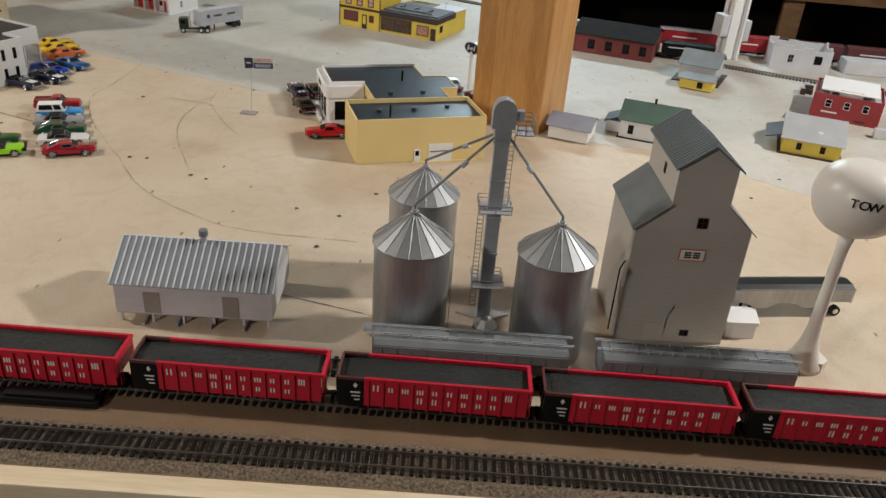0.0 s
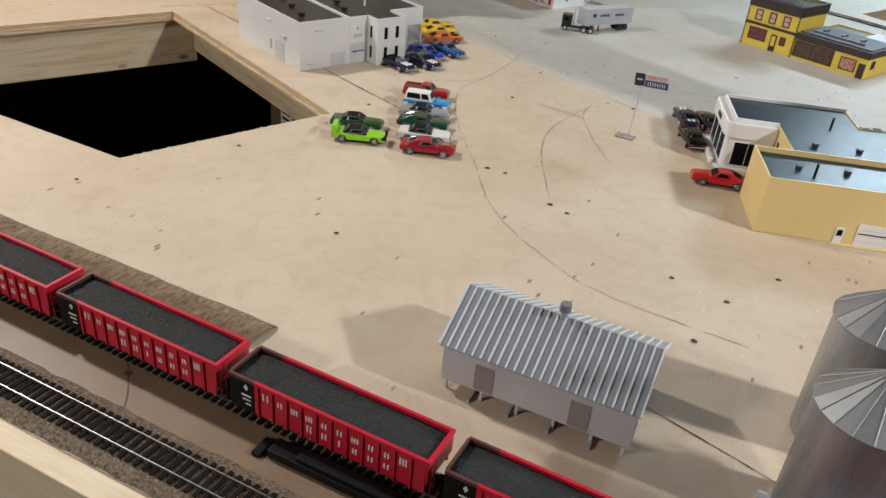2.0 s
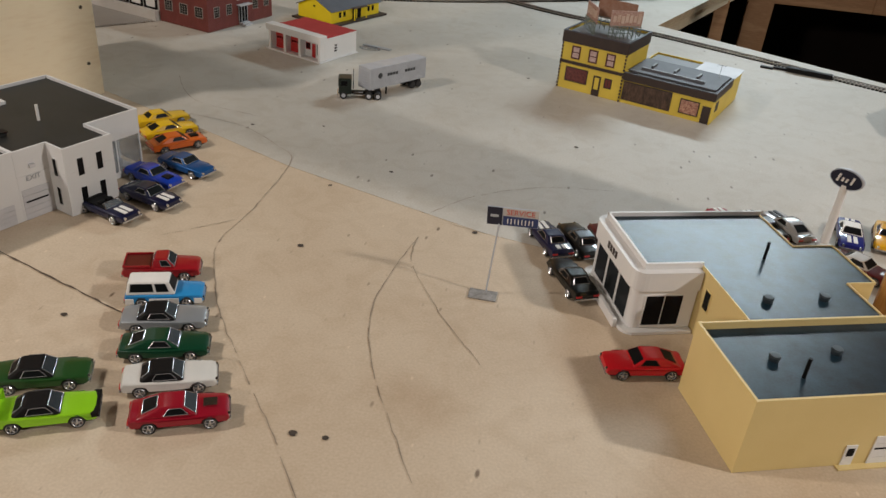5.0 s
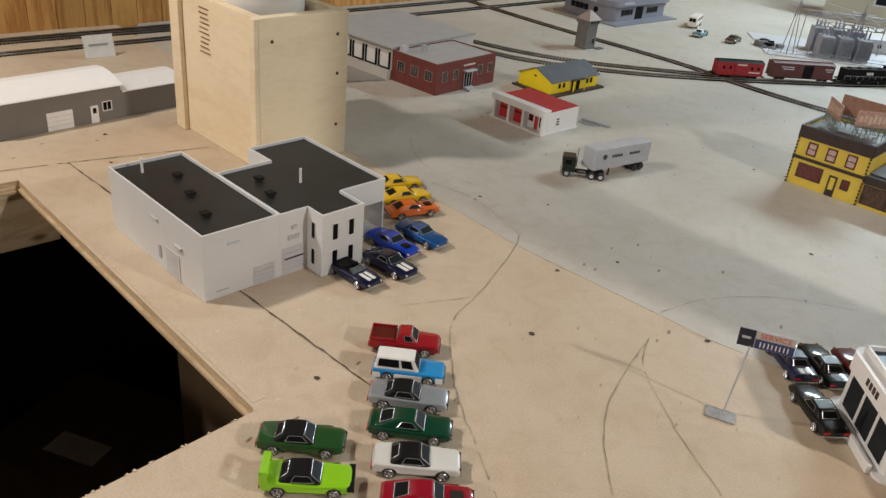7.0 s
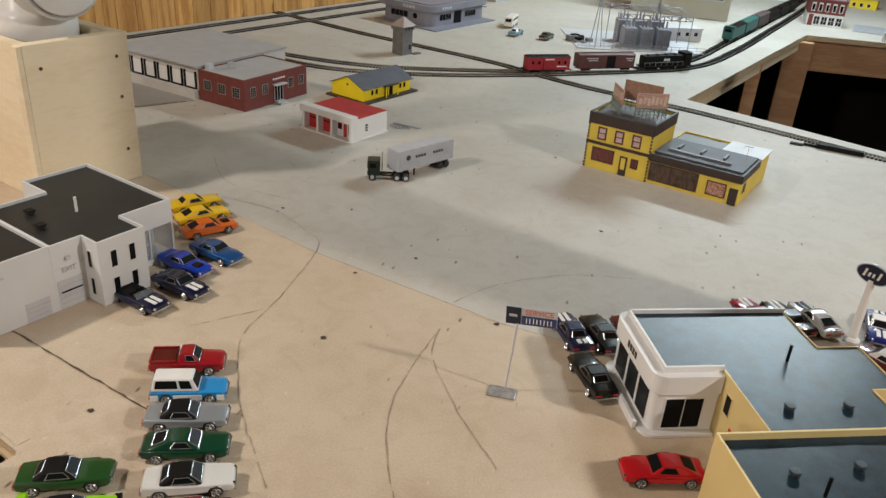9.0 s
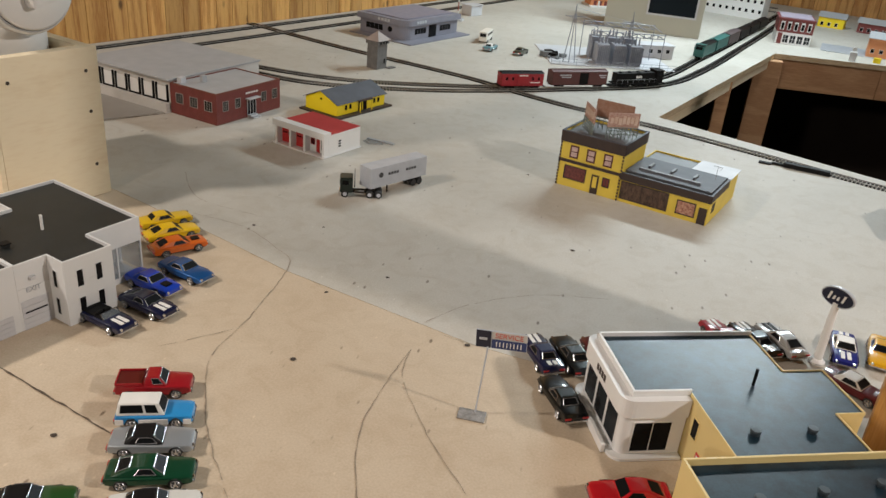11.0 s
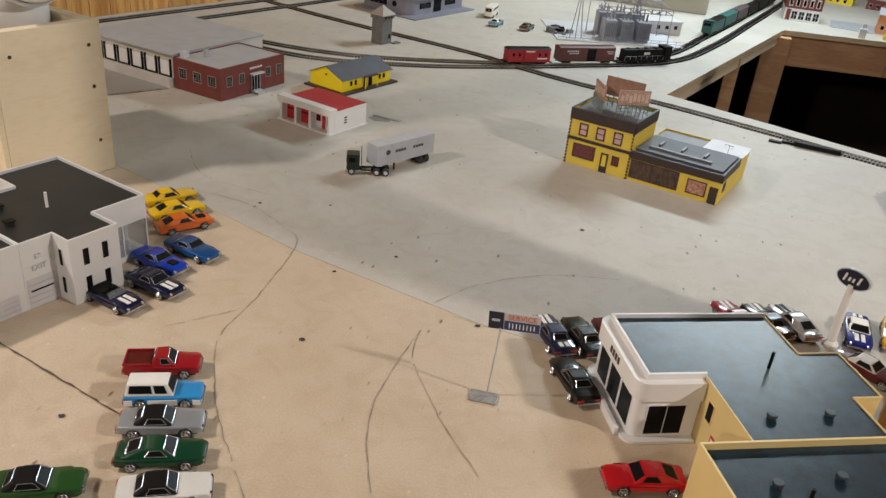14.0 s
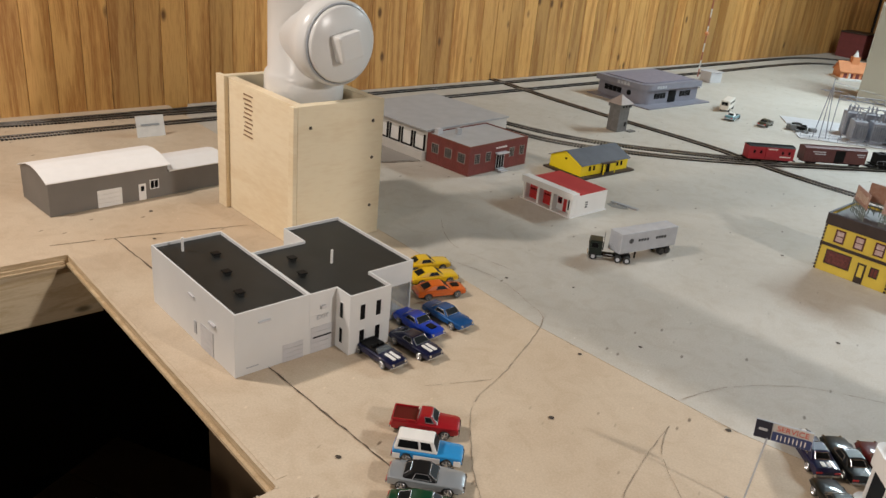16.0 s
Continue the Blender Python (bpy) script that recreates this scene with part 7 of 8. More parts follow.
# ---- far town ----
def fire_station():
    ob = thing("fire_station", "white model fire station with red doors and red roof", "building", -0.816, 2.219, -22.6)
    L, D, h = 0.127, 0.090, 0.042
    part("slab", box(-0.006, L + 0.003, -0.017, D + 0.002, 0.0003, 0.0024), OFFWHITE, ob)
    part("wall", box(0, L, 0, D, 0.0025, h), OFFWHITE, ob)
    part("roof", prism([(0.004, h + 0.0005), (D + 0.002, h - 0.006), (D + 0.002, h - 0.004), (0.004, h + 0.003)], 0.0015, L - 0.0015, "x"), REDROOF, ob, "flat red roof")
    part("roof_wedge", box(0.0, L, 0.0, D, h + 0.0002, h + 0.0006), REDROOF, ob)
    part("canopy", box(-0.004, L + 0.003, -0.016, 0.003, h - 0.006, h + 0.0065, 0.0008), OFFWHITE, ob)
    for x in (0.0035, 0.0405, 0.077, L - 0.003):
        part("pier", box(x - 0.0026, x + 0.0026, -0.0135, -0.0001, 0.0025, h - 0.006), OFFWHITE, ob)
    for x in (0.022, 0.059):
        d = panel(ob, "y-", x - 0.0145, x + 0.0145, 0.003, 0.032, 0.0, REDDOOR, "bay_door", 0.0012, "red bay door", 4)
        part("door_pane", boxes([(x - 0.012 + 0.0065 * k, x - 0.0075 + 0.0065 * k, -0.0016, -0.0011, 0.0215, 0.0245) for k in range(4)]), GLASSD, d)
    panel(ob, "y-", 0.097, 0.1045, 0.003, 0.028, 0.0, REDDOOR, "door", 0.0012)
    window(ob, "y-", 0.087, 0.022, 0.009, 0.011, 0.0, REDDOOR, GLASSD, (1, 0))
    window(ob, "y-", 0.1145, 0.019, 0.013, 0.020, 0.0, OFFWHITE, GLASSD, (1, 0))
    for z in (0.016, 0.021, 0.026):
        window(ob, "x+", 0.030, z, 0.008, 0.0030, L, OFFWHITE, GLASSD, (0, 0), rim=0.0005)
    scrap = thing("track_scrap", "short loose track piece with clear wrapping behind the fire station", "track piece", -0.665, 2.31, -14)
    part("piece", boxes([(0, 0.06, -0.004, 0.004, 0.0004, 0.0028)]), LEGGREY, scrap)
    part("wrapping", prism([(0.002, -0.022), (0.02, -0.03), (0.045, -0.014), (0.03, -0.004), (0.01, -0.006)], 0.0003, 0.003), CLEAR, scrap)


fire_station()


def yellow_depot():
    ob = thing("yellow_depot", "bright yellow model depot with slate-grey gable roof", "building", -0.7665, 2.413, 66)
    L, D, he, hr = 0.158, 0.094, 0.030, 0.0505
    part("platform", box(-0.012, L + 0.012, -0.014, D + 0.008, 0.0003, 0.004), TRIM, ob)
    part("wall", gable(0, L, 0, D, 0.0041, he, hr), BRIGHTY, ob)
    part("roof", gable_roof(0, L, 0, D, he, hr, 0.0045, 0.0014), SLATE, ob)
    for x in (0.028, 0.042, 0.122, 0.136):
        window(ob, "y-", x, 0.019, 0.008, 0.011, 0.0, BRIGHTY, GLASSD, (0, 0))
    part("porch_roof", box(0.060, 0.105, -0.013, 0.0, 0.0285, 0.030), TRIM, ob)
    for x in (0.063, 0.102):
        part("porch_post", box(x - 0.001, x + 0.001, -0.012, -0.010, 0.0041, 0.0285), BRIGHTY, ob)
    for x in (0.074, 0.090):
        panel(ob, "y-", x - 0.006, x + 0.006, 0.0045, 0.026, 0.0, GLASSD, "door", 0.0009)
    window(ob, "x-", 0.047, 0.033, 0.006, 0.004, 0.0, BRIGHTY, GLASSD, (0, 0))


yellow_depot()


APRON = mat("grey_card", (0.34, 0.325, 0.30), (0.29, 0.275, 0.255), 0.8, scale=12)


def brick_plant():
    ob = thing("brick_plant", "red brick model factory office with grey flat roof", "building", -0.963, 2.249, 72)
    L, D, h = 0.19, 0.128, 0.065
    parapet(ob, [(0, 0), (L, 0), (L, D), (0, D)], 0.0004, h, BRICK, GREYROOF, drop=0.002)
    part("masonry", boxes([(0.0, L, -0.0003, 0.0, 0.003 + 0.0022 * k, 0.0045 + 0.0022 * k) for k in range(27)] + [(-0.0003, 0.0, 0.0, D, 0.003 + 0.0022 * k, 0.0045 + 0.0022 * k) for k in range(27)]), BRICKD, ob)
    for y in (0.022, 0.062, 0.102):
        window(ob, "x-", y, 0.036, 0.019, 0.019, -0.0003, MORTAR, GLASSD, (2, 3))
    for x in (0.025, 0.060, 0.138, 0.172):
        window(ob, "y-", x, 0.036, 0.014, 0.019, -0.0003, MORTAR, GLASSD, (2, 3))
    en = panel(ob, "y-", 0.086, 0.112, 0.006, 0.038, -0.0003, GLASSD, "entrance", 0.001, "glazed double entrance doors")
    for x in (0.0860, 0.0944, 0.1030, 0.1112):
        part("door_frame", box(x, x + 0.0010, -0.0022, -0.0013, 0.0062, 0.0378), SIDING, en)
    part("canopy", box(0.082, 0.116, -0.013, -0.0004, 0.040, 0.042), SIDING, ob)
    part("steps", boxes([(0.088, 0.110, -0.010, -0.0004, 0.0003, 0.006), (0.088, 0.110, -0.018, -0.0101, 0.0003, 0.003)]), SIDING, ob)
    part("letter_bar", boxes([(0.084 + 0.0075 * k, 0.0895 + 0.0075 * k, -0.0009, -0.0003, 0.050, 0.0535) for k in range(5)]), WHITE, ob)
    part("vent", box(0.05, 0.062, 0.086, 0.094, h - 0.0015, h + 0.012), GREYROOF, ob)
    part("vent", box(0.012, 0.026, 0.108, 0.120, h - 0.0015, h + 0.010), SIDING, ob)
    ap = thing("dock_apron", "grey card apron in front of the loading dock", "pavement", kind="structure")
    part("slab", prism([(-1.097, 2.282), (-1.202, 2.151), (-1.447, 2.231), (-1.345, 2.362)], 0.0003, 0.0016), APRON, ap)
    dk = thing("loading_dock", "grey-roofed model loading dock with framed truck doors", "building", -1.0885, 2.2895, 72)
    L2, D2, h2 = 0.27, 0.26, 0.070
    part("wall", box(0.003, L2, 0.0, D2, 0.0004, h2 - 0.004), DOCKGREY, dk)
    part("roof", box(-0.004, L2 + 0.004, -0.002, D2 + 0.004, h2 - 0.0039, h2, 0.0006), GREYROOF, dk)
    part("dock_ledge", box(-0.01, 0.0028, -0.0, D2, 0.0003, 0.020), DOCKGREY, dk)
    for k in range(6):
        y = 0.022 + k * 0.041
        d = panel(dk, "x-", y - 0.014, y + 0.014, 0.021, 0.052, 0.003, OFFWHITE, "dock_door", 0.001)
        part("door_seal", boxes([(-0.0005, 0.0029, y - 0.0175, y - 0.0142, 0.0205, 0.057), (-0.0005, 0.0029, y + 0.0142, y + 0.0175, 0.0205, 0.057), (-0.0005, 0.0029, y - 0.0175, y + 0.0175, 0.0202, 0.0232)]), BLACK, d)


brick_plant()


def signal_tower():
    ob = thing("signal_tower", "small weathered grey model railway tower", "tower", -0.817, 2.886, 66)
    GREYW = mat("weathered_grey", (0.17, 0.165, 0.16), (0.11, 0.105, 0.10), 0.7, scale=90)
    part("wall", box(0, 0.040, 0, 0.036, 0.0004, 0.066), GREYW, ob)
    part("upper", box(-0.0035, 0.0435, -0.0035, 0.0395, 0.0661, 0.076), GREYW, ob)
    bm = bmesh.new()
    base = [bm.verts.new(p) for p in ((-0.007, -0.007, 0.0762), (0.047, -0.007, 0.0762), (0.047, 0.043, 0.0762), (-0.007, 0.043, 0.0762))]
    top = bm.verts.new((0.02, 0.018, 0.1))
    bm.faces.new(base)
    for i in range(4):
        bm.faces.new((base[i], base[(i + 1) % 4], top))
    part("roof", bm, mat("pale_shingle", (0.42, 0.36, 0.33), (0.34, 0.29, 0.27), 0.7), ob)
    for x in (0.008, 0.020, 0.032):
        window(ob, "y-", x, 0.0705, 0.007, 0.006, -0.0035, GREYW, GLASSD, (0, 0))
    window(ob, "y-", 0.03, 0.02, 0.007, 0.012, 0.0, GREYW, GLASSD, (0, 0))
    part("stoop", box(0.036, 0.062, -0.016, 0.0, 0.0003, 0.003), GREYW, ob)


signal_tower()


def radio_station():
    ob = thing("radio_station", "blue-grey model radio station with rounded corner and flat roof", "building", -0.842, 3.288, 66)
    L, D, h = 0.28, 0.19, 0.066
    part("slab", prism([(-0.03, -0.045), (L + 0.015, -0.045), (L + 0.015, D + 0.02), (-0.03, D + 0.02)], 0.0003, 0.0035), STONE, ob)
    def rnd(o, r):
        c = [(-o + r - r * math.cos(radians(a)), -o + r - r * math.sin(radians(a))) for a in range(0, 91, 15)]
        return c + [(L + o, -o), (L + o, D + o), (-o, D + o)]
    part("wall", prism(rnd(0.0, 0.03), 0.0036, 0.048), STONE, ob)
    part("roof", prism(rnd(0.008, 0.036), 0.0481, h), STONE, ob)
    part("roof_top", prism(rnd(-0.012, 0.02), h + 0.0002, h + 0.003), mat("violet_grey", (0.25, 0.235, 0.29), (0.2, 0.19, 0.24), 0.6), ob)
    for x in (0.075, 0.21):
        window(ob, "y-", x, 0.028, 0.06, 0.018, 0.0, STONE, GLASSD, (3, 0))
    panel(ob, "y-", 0.12, 0.16, 0.004, 0.042, 0.0, GLASSD, "entrance", 0.001)
    window(ob, "x-", 0.13, 0.03, 0.07, 0.018, 0.0, STONE, GLASSD, (3, 0))
    part("porthole", rods([((-0.0006, 0.065, 0.03), (0.001, 0.065, 0.03))], 0.009, 16), GLASSD, ob)
    for k in range(4):
        part("letter_bar", box(-0.0088, -0.0079, 0.10 - 0.013 * k, 0.109 - 0.013 * k, 0.053, 0.0615), SILVERP, ob)
        part("letter_bar", box(0.045 + 0.013 * k, 0.054 + 0.013 * k, -0.0088, -0.0079, 0.053, 0.0615), SILVERP, ob)
    m = thing("radio_mast", "thin red and white model radio mast with small beacons", "mast", -0.775, 3.80, 0)
    part("base", box(-0.02, 0.02, -0.02, 0.02, 0.0003, 0.006), SIDING, m)
    REDM = mat("mast_red", (0.42, 0.14, 0.10), (0.36, 0.12, 0.09), 0.6)
    for k in range(14):
        part("section", rods([((0, 0, 0.006 + 0.03 * k), (0, 0, 0.0359 + 0.03 * k))], 0.0022, 8), REDM if k % 2 else OFFWHITE, m)
    for z in (0.19, 0.36):
        part("beacon", lathe([(0.001, z - 0.008), (0.007, z - 0.004), (0.008, z), (0.006, z + 0.005), (0.001, z + 0.008)], 12), TERRA, m)
    b = thing("equipment_hut", "small grey model equipment hut", "hut", -0.745, 3.92, 60)
    part("wall", box(0, 0.065, 0, 0.05, 0.0003, 0.038, 0.002), SIDING, b)
    part("roof", box(-0.003, 0.068, -0.003, 0.053, 0.0381, 0.041), SIDING, b)


radio_station()


def box_van(x, y, deg):
    ob = thing("delivery_van", "cream model delivery bus parked on the pale board", "toy truck", x, y, deg)
    part("body", box(-0.045, 0.045, -0.014, 0.014, 0.005, 0.036, 0.004), CREAM, ob)
    for s in (-1, 1):
        window(ob, "y+" if s > 0 else "y-", 0.0, 0.027, 0.07, 0.008, s * 0.014, CREAM, GLASSD, (5, 0))
    window(ob, "x-", 0.0, 0.026, 0.02, 0.011, -0.045, CREAM, GLASSD, (1, 0))
    for cx in (-0.028, 0.028):
        for s in (-1, 1):
            part("wheel", rods([((cx, s * 0.010, 0.006), (cx, s * 0.0145, 0.006))], 0.006, 14), TYRE, ob)


box_van(-0.615, 3.475, 86)
car("pale blue toy sedan beside the delivery bus", -0.578, 3.34, 80, paint("paleblue", (0.14, 0.32, 0.38)), WHITE)
car("dark olive toy sedan alone on the pale board", -0.480, 3.335, 78, paint("darkolive", (0.05, 0.055, 0.035)))


# ---- short train ----
def rolling(name, label, L, h, w, side, roofm, x, y, deg, extra=None, group="short train"):
    ob = thing(name, label, "rail car", x, y, deg, 0.0004, group)
    part("body", box(-L / 2, L / 2, -w, w, 0.012, h, 0.0008), side, ob)
    part("roof", prism([(-w - 0.001, h), (-w * 0.5, h + 0.0025), (0, h + 0.0034), (w * 0.5, h + 0.0025), (w + 0.001, h)], -L / 2 - 0.001, L / 2 + 0.001, "x"), roofm, ob)
    part("roof_walk", box(-L / 2, L / 2, -0.003, 0.003, h + 0.0036, h + 0.0046), roofm, ob)
    part("underframe", box(-L / 2 + 0.004, L / 2 - 0.004, -0.008, 0.008, 0.0085, 0.0119), BLACK, ob)
    for cx in (-L / 2 + 0.024, L / 2 - 0.024):
        t = part("truck", boxes([(cx - 0.014, cx + 0.014, s * 0.0115 - 0.001, s * 0.0115 + 0.001, 0.0062, 0.0108) for s in (-1, 1)]), BLACK, ob)
        for wx in (-0.0095, 0.0095):
            part("wheel", rods([((cx + wx, s * 0.0078, 0.0086), (cx + wx, s * 0.0098, 0.0086)) for s in (-1, 1)], 0.0044, 12), RAIL, t)
    for s in (-1, 1):
        part("coupler", boxes([(s * L / 2 - 0.003, s * L / 2 + 0.003, -0.0016, 0.0016, 0.0095, 0.0118)]), BLACK, ob)
    return ob


CABRED = mat("caboose_red", (0.33, 0.014, 0.022), (0.27, 0.010, 0.018), 0.5)
c = rolling("caboose", "red model caboose with bay and running board", 0.118, 0.044, 0.0165, CABRED, BLACK, -0.4275, 2.8865, 30)
part("platform", boxes([(-0.066, -0.0591, -0.015, 0.015, 0.0105, 0.0125), (0.0591, 0.066, -0.015, 0.015, 0.0105, 0.0125)]), BLACK, c)
part("cupola", box(-0.016, 0.016, -0.0195, 0.0195, 0.0165, 0.0435, 0.0006), CABRED, c)
for x in (-0.045, -0.028, 0.028, 0.045):
    window(c, "y-", x, 0.031, 0.006, 0.008, -0.0165, CABRED, GLASSD, (0, 0))
part("letter_bar", boxes([(0.022, 0.05, -0.0170, -0.0164, 0.020, 0.0225), (-0.012, 0.012, -0.0201, -0.0195, 0.0385, 0.041)]), WHITE, c)
c = rolling("boxcar", "oxide brown model boxcar with an open side door", 0.165, 0.047, 0.0170, BOXCAR, BOXCAR, -0.2845, 2.9855, 31)
panel(c, "y-", -0.002, 0.024, 0.013, 0.044, -0.017, BLACK, "door_opening", 0.0004)
panel(c, "y-", 0.024, 0.052, 0.013, 0.045, -0.017, BOXCAR, "sliding_door", 0.0016)
part("side_rib", boxes([(-0.080 + 0.0095 * k, -0.0792 + 0.0095 * k, -0.0178, -0.0168, 0.013, 0.046) for k in range(8)]), BOXCAR, c)
part("letter_bar", boxes([(-0.062, -0.028, -0.0180, -0.0172, 0.037, 0.0395), (-0.056, -0.028, -0.0180, -0.0172, 0.0315, 0.034), (0.056, 0.078, -0.0176, -0.017, 0.036, 0.0385), (0.06, 0.076, -0.0176, -0.017, 0.031, 0.033)]), SILVERP, c)


def diesel():
    ob = thing("diesel_locomotive", "black model diesel switcher locomotive with white mark", "locomotive", -0.1235, 3.087, 36.5, 0.0004, "short train")
    part("hood", box(-0.078, 0.052, -0.0125, 0.0125, 0.0150, 0.042, 0.0015), BLACK, ob)
    part("cab", box(0.0525, 0.076, -0.0165, 0.0165, 0.0150, 0.047, 0.001), BLACK, ob)
    part("cab_roof", box(0.050, 0.079, -0.0175, 0.0175, 0.0471, 0.0487, 0.0005), BLACK, ob)
    part("running_board", box(-0.083, 0.083, -0.0175, 0.0175, 0.0125, 0.0149), BLACK, ob)
    part("fuel_tank", box(-0.022, 0.026, -0.014, 0.014, 0.0062, 0.0124, 0.001), BLACK, ob)
    window(ob, "y-", 0.064, 0.039, 0.012, 0.008, -0.0165, BLACK, GLASSM, (1, 0))
    for x in (-0.06, -0.03, 0.0, 0.03):
        part("fan", cyl(0.006, (x, 0, 0.0421), (x, 0, 0.0445), 14), BLACK, ob)
    part("letter_bar", boxes([(-0.014 + 0.0068 * k, -0.009 + 0.0068 * k, -0.0133, -0.0125, 0.028, 0.0345) for k in range(3)]), WHITE, ob)
    rows = [((-0.08, -0.0168, 0.0255), (0.05, -0.0168, 0.0255))] + [((-0.08 + 0.0185 * k, -0.0168, 0.015), (-0.08 + 0.0185 * k, -0.0168, 0.0255)) for k in range(8)]
    part("handrail", rods(rows, 0.0004, 5), LEGGREY, ob)
    for cx in (-0.050, 0.050):
        t = part("truck", boxes([(cx - 0.018, cx + 0.018, s * 0.0115 - 0.0012, s * 0.0115 + 0.0012, 0.0055, 0.0115) for s in (-1, 1)]), BLACK, ob)
        for wx in (-0.012, 0.012):
            part("wheel", rods([((cx + wx, s * 0.0078, 0.0090), (cx + wx, s * 0.0098, 0.0090)) for s in (-1, 1)], 0.0048, 12), RAIL, t)


diesel()
for k, (m_, lab) in enumerate(((LOCOGREEN, "teal model locomotive leading the far train"), (LOCOGREEN, "teal model boxcar in the far train"), (mat("plum_car", (0.10, 0.068, 0.068), (0.075, 0.052, 0.052), 0.6), "dull plum model boxcar in the far train"), (BLACK, "black model tank car in the far train"), (BLACK, "dark model gondola in the far train"), (BLACK, "dark model flat car in the far train"))):
    d = 0.09 + 0.172 * k
    x, y = 0.077 + d * 0.345, 3.585 + d * 0.938
    c = rolling("rail_car", lab, 0.158, 0.047 if k < 3 else 0.040, 0.0165, m_, m_ if k else BLACK, x, y, 69.8, group="far train")
    if k == 0:
        part("cab", box(-0.070, -0.05, -0.0172, 0.0172, 0.03, 0.052, 0.001), LOCOGREEN, c)
        window(c, "x-", 0.0, 0.04, 0.02, 0.008, -0.079, BLACK, GLASSD, (1, 0))


# ---- substation ----
SUBGREY = mat("weathered_silver", (0.34, 0.36, 0.41), (0.25, 0.265, 0.31), 0.45, scale=80)


def substation():
    ob = thing("substation", "silver plastic model electrical substation with poles and transformers", "substation", -0.30, 3.31, 16)
    part("pad", box(-0.09, 0.30, -0.04, 0.25, 0.0003, 0.0025), SIDING, ob)
    rg = random.Random(5)
    for i in range(2):
        for j in range(3):
            x, y = 0.075 + j * 0.052, 0.02 + i * 0.08
            t = part("transformer", box(x - 0.019, x + 0.019, y - 0.024, y + 0.024, 0.0026, 0.062 + 0.008 * i, 0.002), SUBGREY, ob)
            for k in range(7):
                part("cooling_fin", boxes([(x - 0.018 + 0.006 * k, x - 0.0165 + 0.006 * k, y - 0.029, y - 0.0242, 0.01, 0.055)]), SUBGREY, t)
            for k in range(3):
                part("bushing", lathe([(0.0035, 0.0), (0.002, 0.006), (0.0035, 0.008), (0.002, 0.013), (0.003, 0.015), (0.001, 0.022)], 10), SUBGREY, t).location = (x - 0.011 + 0.011 * k, y, 0.0625 + 0.008 * i)
    def gantry(x0, x1, y, h):
        rows = [((x0, y, 0.0026), (x0, y, h)), ((x1, y, 0.0026), (x1, y, h)), ((x0, y, h - 0.004), (x1, y, h - 0.004)), ((x0, y, h - 0.016), (x1, y, h - 0.016))]
        n = 8
        for k in range(n):
            a, b = x0 + (x1 - x0) * k / n, x0 + (x1 - x0) * (k + 1) / n
            rows.append(((a, y, h - (0.004 if k % 2 else 0.016)), (b, y, h - (0.016 if k % 2 else 0.004))))
        part("gantry", rods(rows, 0.0014, 5), SUBGREY, ob)
    gantry(0.03, 0.26, 0.0, 0.105)
    gantry(0.03, 0.26, 0.11, 0.115)
    part("cross_beam", rods([((x, 0.0, 0.108), (x, 0.11, 0.112)) for x in (0.05, 0.1, 0.15, 0.2, 0.25)], 0.0012, 5), SUBGREY, ob)
    for x, y, h in ((-0.03, -0.01, 0.175), (0.16, 0.03, 0.16)):
        rows = [((x, y, 0.0026), (x, y, h)), ((x - 0.018, y, 0.0026), (x - 0.002, y, h * 0.85)), ((x + 0.018, y, 0.0026), (x + 0.002, y, h * 0.85)), ((x - 0.03, y, h * 0.8), (x + 0.03, y, h * 0.8))]
        part("power_pole", rods(rows, 0.0014, 6), SUBGREY, ob)
    part("wire", rods([((-0.03, -0.01, 0.165), (0.16, 0.03, 0.128)), ((-0.055, -0.01, 0.14), (0.05, 0.0, 0.112)), ((0.0, -0.01, 0.14), (0.1, 0.02, 0.112))], 0.0005, 4), SUBGREY, ob)
    for k in range(10):
        part("insulator", rods([((0.04 + 0.022 * k, 0.0, 0.087), (0.04 + 0.022 * k, 0.0, 0.101))], 0.0018, 6), SUBGREY, ob)
    part("fence", rods([((-0.09, -0.04, 0.0026 + z), (0.30, -0.04, 0.0026 + z)) for z in (0.008, 0.016)] + [((-0.09 + 0.026 * k, -0.04, 0.0026), (-0.09 + 0.026 * k, -0.04, 0.02)) for k in range(16)], 0.0006, 4), SUBGREY, ob)
    rb = thing("scrap_parts", "heap of grey model parts beside the substation", "clutter", -0.365, 3.335)
    for k in range(9):
        x, y = rg.uniform(-0.045, 0.03), rg.uniform(-0.03, 0.03)
        o = part("piece", box(0, rg.uniform(0.01, 0.03), 0, rg.uniform(0.008, 0.02), 0.0, rg.uniform(0.006, 0.018), 0.001), COVGREY if k % 3 else BLACK, rb)
        o.matrix_basis = pose(x, y, 0.0003, 0, 0, rg.uniform(0, 180))
    hut = thing("control_house", "long white model control house with small windows", "building", -0.15, 3.50, 22)
    part("wall", box(0, 0.16, 0, 0.06, 0.0003, 0.040), SIDING, hut)
    part("roof", box(-0.003, 0.163, -0.003, 0.063, 0.0401, 0.043), SIDING, hut)
    for k in range(5):
        window(hut, "y-", 0.02 + 0.03 * k, 0.024, 0.012, 0.011, 0.0, SIDING, GLASSM, (0, 0))


substation()


